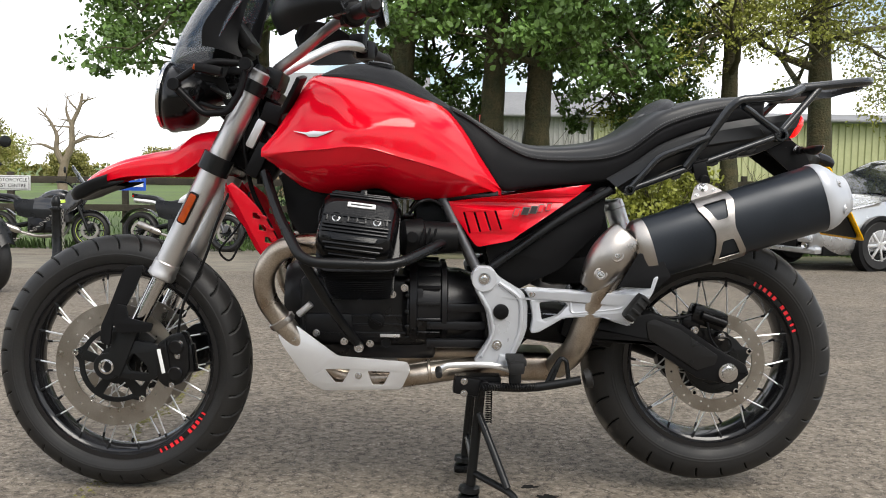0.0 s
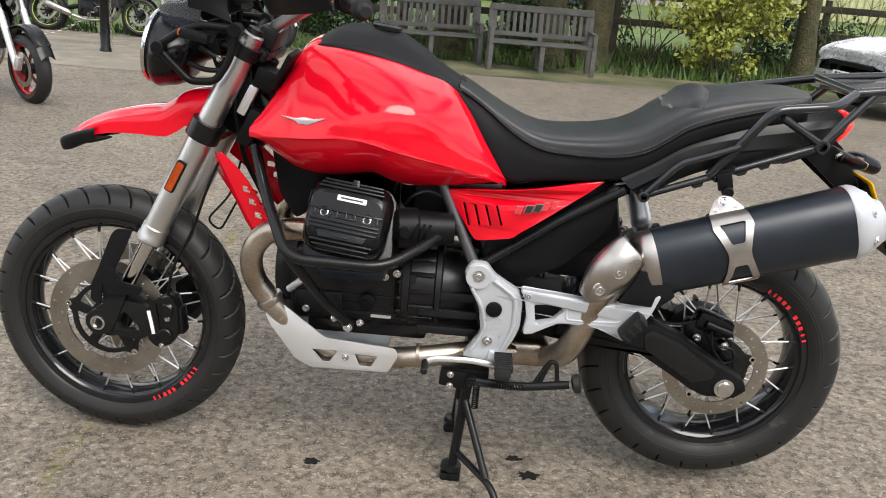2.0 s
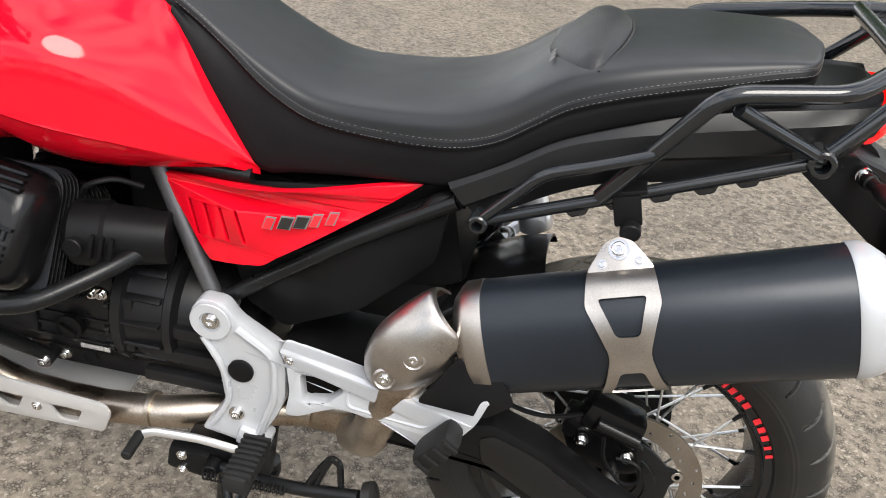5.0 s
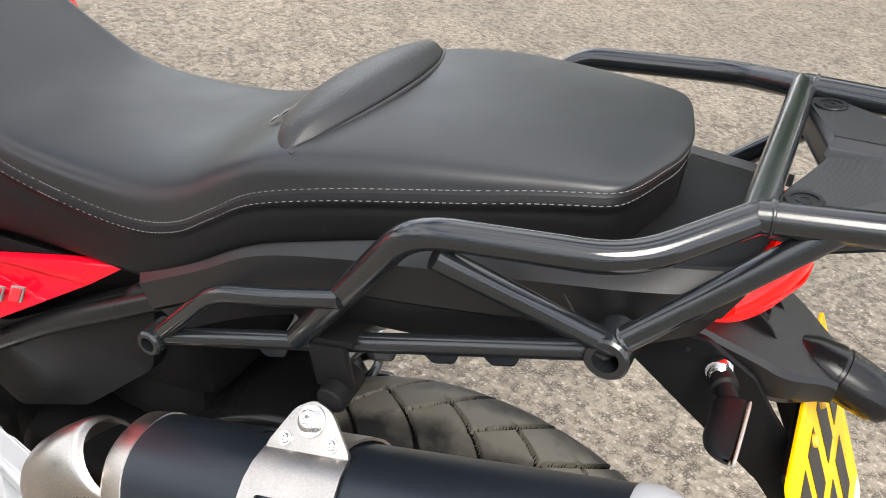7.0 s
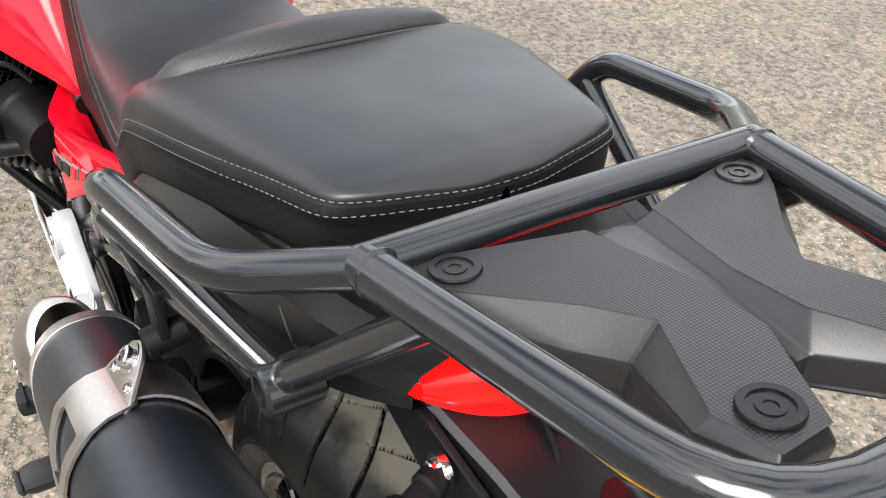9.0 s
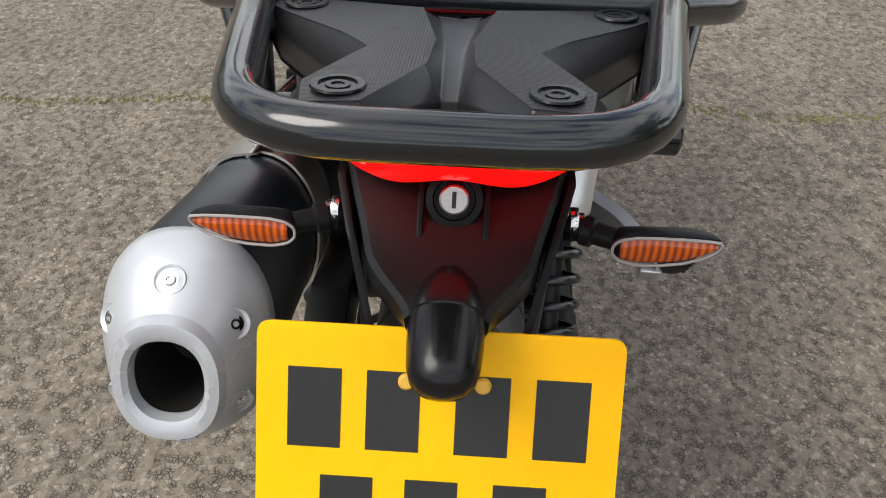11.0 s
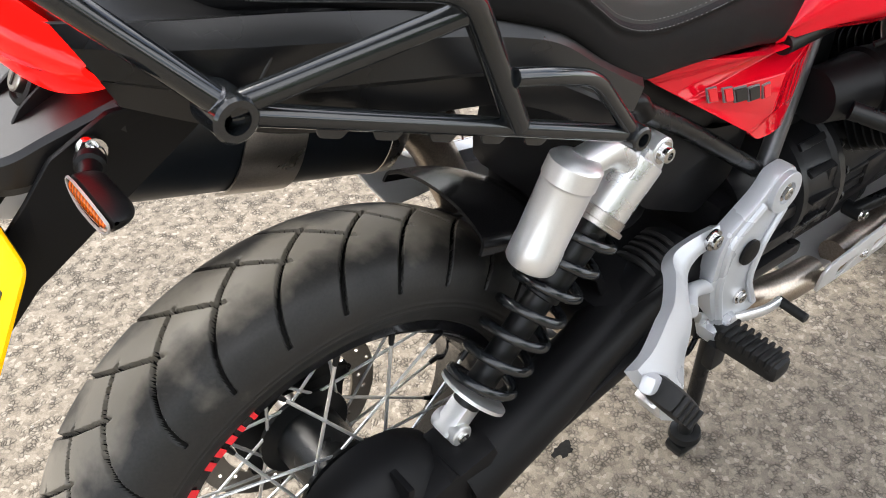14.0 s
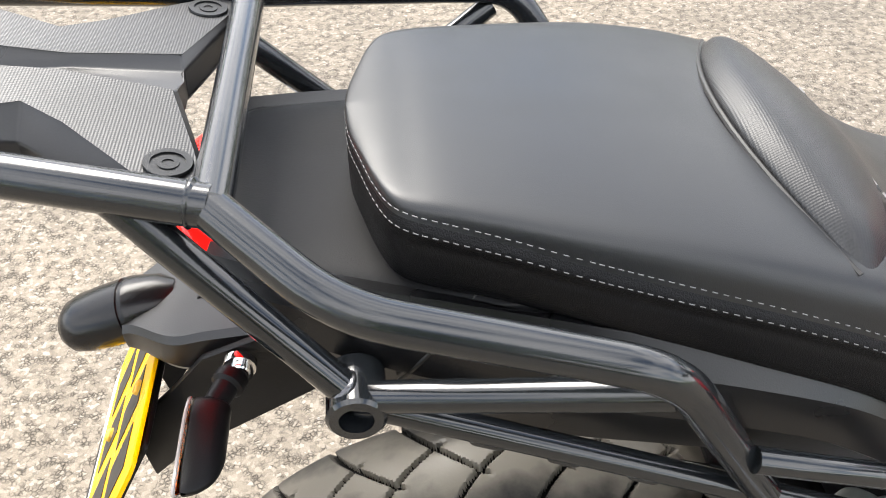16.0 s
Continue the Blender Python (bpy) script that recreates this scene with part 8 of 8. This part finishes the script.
# ---- parked motorcycles ----
def parked_bike(name_label, at, rz, paint, rimmat, style, lean=-7, steer=0, wr=.30):
    """A parked machine along +x, 1.42 m between axles, leaning on its side stand."""
    t = thing("parked_motorcycle", name_label, "motorcycle", "parked motorcycles", at=at)
    t.rotation_euler = (radians(lean), 0, radians(rz))
    turned = []

    def fpart(*a):
        turned.append(part(*a))
        return turned[-1]
    for x, nm, r, w in ((.71, "front_wheel", wr, .055), (-.71, "rear_wheel", wr + .005, .08)):
        hub = part(nm, rod((x, -.06, r), (x, .06, r), .045, 16), SATIN, t)
        part("tyre", lathe([(-w, r - .08), (-w - .006, r - .05), (-w * .8, r - .018), (-w * .3, r - .002), (w * .3, r - .002), (w * .8, r - .018), (w + .006, r - .05), (w, r - .08)], (x, 0, r), (0, 1, 0), 40, False), RUBBER, hub)
        part("rim", lathe([(-w * .8, r - .075), (-w * .7, r - .10), (w * .7, r - .10), (w * .8, r - .075)], (x, 0, r), (0, 1, 0), 40, False), rimmat, hub)
        for a in (2 * math.pi * k / (3 if rimmat is REDRIM else 10) for k in range(3 if rimmat is REDRIM else 10)):
            part("spoke", box((x + .11 * math.cos(a), 0, r + .11 * math.sin(a)), (.20, .03, .03 if rimmat is REDRIM else .02), (0, -math.degrees(a), 0), .006), SATIN, hub)
        if x > 0:
            turned.append(hub)
        if style == "tour":
            for sy in (-1, 1):
                part("rim_tape", ring((x, sy * w * .82, r), (0, 1, 0), r - .072, r - .086, .004, 40), GREENLINE, hub, "yellow-green rim stripe")
        for sy in (-1, 1):
            part("brake_disc", ring((x, sy * (.062 if x > 0 else .075), r), (0, 1, 0), .14, .10, .005, 32), DISC, hub)
    for sy in (-.095, .095):
        fpart("fork_leg", joined(rod((.70, sy, wr), (.52, sy, .72), .028, 14), box((.735, sy * 1.05, wr + .06), (.06, .045, .12), (0, 24, 0), .012)), ALU if rimmat is REDRIM else GREYTUBE if style != "tour" else SATIN, t)
        fpart("fork_leg_upper", joined(rod((.53, sy, .70), (.44, sy, .92), .023, 14)), FORK, t)
    fpart("mudguard", thick(skin([[(.71 + .33 * math.cos(radians(a)), y, .30 + .33 * math.sin(radians(a)) - .03 * (y / .06) ** 2) for y in (-.06, -.03, 0, .03, .06)] for a in (20, 50, 85, 115, 140)], 16, 8), .004), paint, t)
    part("frame", joined(tube([(.42, .10, .86), (.10, .14, .62), (-.20, .14, .45)], .022, .05), tube([(.42, -.10, .86), (.10, -.14, .62), (-.20, -.14, .45)], .022, .05), tube([(-.20, .10, .5), (-.45, .10, .80), (-.85, .07, .88)], .016, .05), tube([(-.20, -.10, .5), (-.45, -.10, .80), (-.85, -.07, .88)], .016, .05)), SATIN, t)
    part("swing_arm", joined(tube([(-.16, .11, .42), (-.71, .10, .305)], .026), tube([(-.16, -.11, .42), (-.71, -.10, .305)], .026)), SATIN, t)
    part("engine", joined(box((.05, 0, .42), (.40, .30, .30), (0, 8, 0), .05), box((.16, 0, .60), (.20, .34, .18), (0, -20, 0), .03), lathe([(0, .08), (.03, .08), (.04, .06)], (.02, -.15, .40), (0, -1, 0), 20), lathe([(0, .08), (.03, .08), (.04, .06)], (.02, .15, .40), (0, 1, 0), 20), *[box((.16, 0, .54 + .03 * k), (.22, .37, .008), (0, -20, 0), .002) for k in range(4)]), ENGINE, t)
    tk = [(.42, .84, .06, .74), (.36, .92, .13, .72), (.22, .95, .16, .70), (.05, .91, .15, .70), (-.08, .83, .10, .72)]
    part("fuel_tank", both(skin([[(x, 0, zc), (x, -w * .6, zc - .012), (x, -w, zc - .07), (x, -w * .95, (zc + zb) / 2 - .03), (x, -w * .6, zb)] for x, zc, w, zb in tk], 22, 14)), paint, t)
    se = [(-.06, .82, .10), (-.20, .79, .13), (-.36, .80, .14), (-.46, .86, .13), (-.70, .885, .11), (-.84, .90, .05)]
    part("seat", both(skin([[(x, 0, z), (x, -w * .8, z - .008), (x, -w, z - .035), (x, -w * .9, z - .08)] for x, z, w in se], 22, 8)), VINYL, t)
    part("tail", joined(skin([[(x, -w, z - .08), (x, -w * 1.02, z - .12), (x, 0, z - .15), (x, w * 1.02, z - .12), (x, w, z - .08)] for x, z, w in se], 18, 10)), paint, t)
    part("side_cover", both(skin([[(-.42, -.13, .80), (-.42, -.16, .68), (-.36, -.15, .52)], [(-.10, -.14, .76), (-.10, -.18, .64), (-.12, -.17, .46)], [(.16, -.15, .74), (.18, -.20, .62), (.12, -.18, .44)], [(.36, -.12, .78), (.40, -.17, .66), (.34, -.15, .48)]], 16, 12)), SATIN, t, "dark side cover")
    part("crankcase", joined(box((.02, 0, .38), (.46, .36, .26), (0, 0, 0), .05, 3), lathe([(0, .11), (.02, .12), (.05, .10), (.06, .03)], (-.04, -.17, .38), (0, -1, 0), 24)), ENGINE, t)
    part("radiator", box((.36, 0, .56), (.06, .34, .30), (0, -18, 0), .01), INK, t)
    part("rear_guard", thick(skin([[(-.71 + .36 * math.cos(a), y, .305 + .36 * math.sin(a)) for y in (-.07, 0, .07)] for a in (radians(40), radians(70), radians(100), radians(130), radians(160))], 16, 6), .006), SATIN, t)
    fpart("front_guard", thick(skin([[(.71 + .325 * math.cos(a), y, .30 + .325 * math.sin(a)) for y in (-.06, 0, .06)] for a in (radians(35), radians(65), radians(95), radians(125), radians(150))], 16, 6), .006), SATIN, t)
    part("tail_light", box((-.86, 0, .86), (.03, .09, .045), (0, 0, 0), .01), REDLENS, t)
    part("exhaust", joined(tube([(.26, -.12, .56), (.36, -.12, .40), (.28, -.10, .22), (-.10, -.14, .20), (-.30, -.16, .26)], .024, .08), lathe([(0, .03), (.05, .052), (.36, .055), (.40, .04)], (-.30, -.17, .27), (-.92, -.04, .36), 20)), STEEL, t)
    part("exhaust", tube([(.26, .12, .56), (.36, .12, .40), (.28, .10, .22), (-.10, .10, .20)], .024, .08), STEEL, t)
    fpart("handlebar", tube([(.30, -.38, 1.03), (.40, -.20, 1.04), (.44, 0, .97), (.40, .20, 1.04), (.30, .38, 1.03)], .013, .05), SATIN, t)
    for sy in (-1, 1):
        fpart("grip", rod((.30, sy * .38, 1.03), (.36, sy * .27, 1.04), .019), PEGRUB, t)
        fpart("mirror", joined(tube([(.38, sy * .24, 1.04), (.42, sy * .30, 1.16), (.40, sy * .36, 1.21)], .006, .04), lathe([(0, .03), (.008, .052), (.02, .05), (.03, .02)], (.40, sy * .38, 1.22), (1, 0, 0), 18)), SATIN, t)
        part("footpeg", rod((-.12, sy * .16, .36), (-.12, sy * .28, .36), .013), PEGRUB, t)
    fpart("headlamp", lathe([(0, .02), (-.012, .07), (0, .088), (.01, .090), (.08, .078), (.12, .03)], (.57, 0, .90), (-1, 0, -.1), 24), LENSDARK, t)
    part("side_stand", rod((-.05, .15, .34), (-.10, .32, .02), .012), SATIN, t)
    if style == "tour":
        part("belly", both(skin([[(.46, -.10, .74), (.44, -.17, .62), (.34, -.15, .40)], [(.20, -.16, .80), (.18, -.20, .62), (.14, -.16, .30)], [(-.10, -.15, .80), (-.12, -.18, .62), (-.12, -.14, .34)]], 14, 12)), paint, t)
        part("pannier_rail", tube([(-.50, -.15, .78), (-.95, -.13, .90), (-.98, .13, .90), (-.50, .15, .78)], .012, .05), SATIN, t)
        part("fairing", both(skin([[(.66, -.05, .90), (.60, -.11, .86), (.50, -.16, .80)], [(.62, -.06, 1.0), (.54, -.13, .98), (.42, -.17, .92)], [(.64, -.05, .80), (.50, -.16, .70), (.30, -.19, .64)], [(.50, -.14, .62), (.36, -.18, .54), (.20, -.18, .50)]], 16, 12)), paint, t)
        part("windscreen", thick(skin([[(.68 - .085 * k, y * (1 - .12 * k), .97 + .125 * k - .05 * (y / .15) ** 2) for y in (-.16, -.08, 0, .08, .16)] for k in range(4)], 14, 12), .003), SMOKE, t)
        part("fairing_mark", box((.30, -.185, .74), (.14, .004, .05), (0, -10, 0), .002), GREENLINE, t)
    if steer:
        sm = Matrix.Translation((.50, 0, .80)) @ Matrix.Rotation(radians(steer), 4, Vector((-.40, 0, 1)).normalized()) @ Matrix.Translation((-.50, 0, -.80))
        for ob in turned:
            ob.matrix_basis = sm @ ob.matrix_basis
    return t


parked_bike("black sport touring motorcycle with yellow-green wheel stripes", (-5.86, 11.95, gz(11.95)), 4, mat("gloss_black_paint", (.015, .015, .016), .2, coat=.8, bump=0), SATIN, "tour")
parked_bike("black and white roadster motorcycle by the fence", (-3.62, 11.75, gz(11.75)), -10, WHITEPAINT, SATIN, "road")
parked_bike("naked motorcycle with dark red wheels and silver fork", (-4.13, 5.08, gz(5.08)), -14, SATIN, REDRIM, "road", -7, -24, .28)
parked_bike("dark motorcycle standing farther along the gravel strip", (-7.9, 11.9, gz(11.9)), 6, SATIN, SATIN, "road")

# ---- silver car ----
car = thing("car", "silver hatchback parked at the edge of the yard", "car", at=(5.95, 8.95, gz(8.95)))
car.rotation_euler = (0, 0, radians(198))
# car frame: +x forward, origin under the near front wheel
def cy(y):
    return y - .78
prof = [(.92, .32, .62, .60), (.86, .26, .72, .72), (.60, .22, .80, .82), (.10, .20, .90, .86), (-.35, .20, .98, .87), (-.80, .20, 1.22, .86), (-1.25, .20, 1.42, .84), (-2.0, .20, 1.47, .83), (-2.7, .22, 1.38, .83), (-3.1, .28, 1.05, .80), (-3.25, .35, .80, .72)]
rows = []
for x, z0, z1, w in prof:
    zm = min(z1, .88)
    tw = w if z1 < .95 else w * .74
    rows.append([(x, cy(-w * .9), z0), (x, cy(-w), z0 + .12), (x, cy(-w * 1.01), (z0 + zm) / 2), (x, cy(-w * .97), zm - .02), (x, cy(-tw), z1 - .03), (x, cy(-tw * .6), z1), (x, cy(0), z1 + .01), (x, cy(tw * .6), z1), (x, cy(tw), z1 - .03), (x, cy(w * .97), zm - .02), (x, cy(w * 1.01), (z0 + zm) / 2), (x, cy(w), z0 + .12), (x, cy(w * .9), z0)])
b = skin(rows, 50, 60)
part("body", b, CARPAINT, car, "silver painted body", 55)
part("underbody", box((-1.2, cy(0), .28), (4.0, 1.5, .16), (0, 0, 0), .03), BLACK, car)
part("bumper", joined(box((.90, cy(0), .42), (.10, 1.35, .12), (0, 0, 0), .04), box((.80, cy(0), .27), (.22, 1.45, .10), (0, 0, 0), .03)), CARPAINT, car)
part("grille", joined(box((.945, cy(0), .36), (.04, .90, .12), (0, 0, 0), .01), box((.925, cy(0), .60), (.04, .8, .06), (0, 6, 0), .01)), BLACK, car)
part("front_plate", box((.97, cy(0), .45), (.012, .52, .11), (0, 0, 0), .003), WHITE, car, "white front plate with dark bars")
for k in (0, 1, 2, 3, 4.6, 5.6, 6.2):
    part("plate_bar", box((.977, cy(-.19 + .065 * k), .45), (.002, .045, .075), (0, 0, 0), 0), INK, car)
for sy in (-1, 1):
    part("headlight", skin([[(.88 - .14 * v, cy(sy * (.50 + .20 * v + .02 * u)), .60 + .05 * u + .06 * v) for u in (-1, 0, 1)] for v in (0, .5, 1)], 8, 8), CARGLASS, car)
    part("fog_lamp", lathe([(0, .05), (.01, .045), (.0, .01)], (.93, cy(sy * .56), .33), (1, 0, 0), 16), CHROME, car)
    part("door_mirror", box((-.55, cy(sy * .98), .98), (.12, .18, .12), (0, 0, 0), .04), CARPAINT, car)
    part("side_window", skin([[(x, cy(sy * (w + .004)), z) for x, w, z in r] for r in ([(-.55, .85, .93), (-1.5, .85, .95), (-2.6, .84, .98)], [(-.95, .72, 1.20), (-1.6, .70, 1.30), (-2.5, .70, 1.26)])], 12, 6), CARGLASS, car)
part("windscreen", skin([[(x + .02, cy(y * w), z + .012) for y in (-1, -.5, 0, .5, 1)] for x, w, z in ((-.36, .72, .985), (-.80, .64, 1.215), (-1.20, .58, 1.405))], 12, 12), CARGLASS, car, "dark windscreen")
for wx in (0, -2.55):
    for sy in (-1, 1):
        y0 = cy(sy * .78)
        wh = part("wheel", lathe([(-.10, .20), (-.11, .30), (-.08, .335), (.08, .335), (.11, .30), (.10, .20)], (wx, y0, .335), (0, 1, 0), 40, False), RUBBER, car)
        part("arch", ring((wx, y0 + sy * .06, .335), (0, 1, 0), .385, .335, .14, 40), BLACK, car)
        part("wheel_rim", joined(ring((wx, y0 + sy * .085, .335), (0, 1, 0), .225, .19, .03, 32), *[box((wx + .11 * math.cos(a), y0 + sy * .095, .335 + .11 * math.sin(a)), (.20, .02, .035), (0, -math.degrees(a), 0), .006) for a in (2 * math.pi * k / 7 for k in range(7))], rod((wx, y0 + sy * .06, .335), (wx, y0 + sy * .11, .335), .05)), ALU, wh, "silver alloy wheel")
        part("wheel_back", lathe([(0, .19), (.004, .19)], (wx, y0 + sy * .03, .335), (0, 1, 0), 24), BLACK, wh)
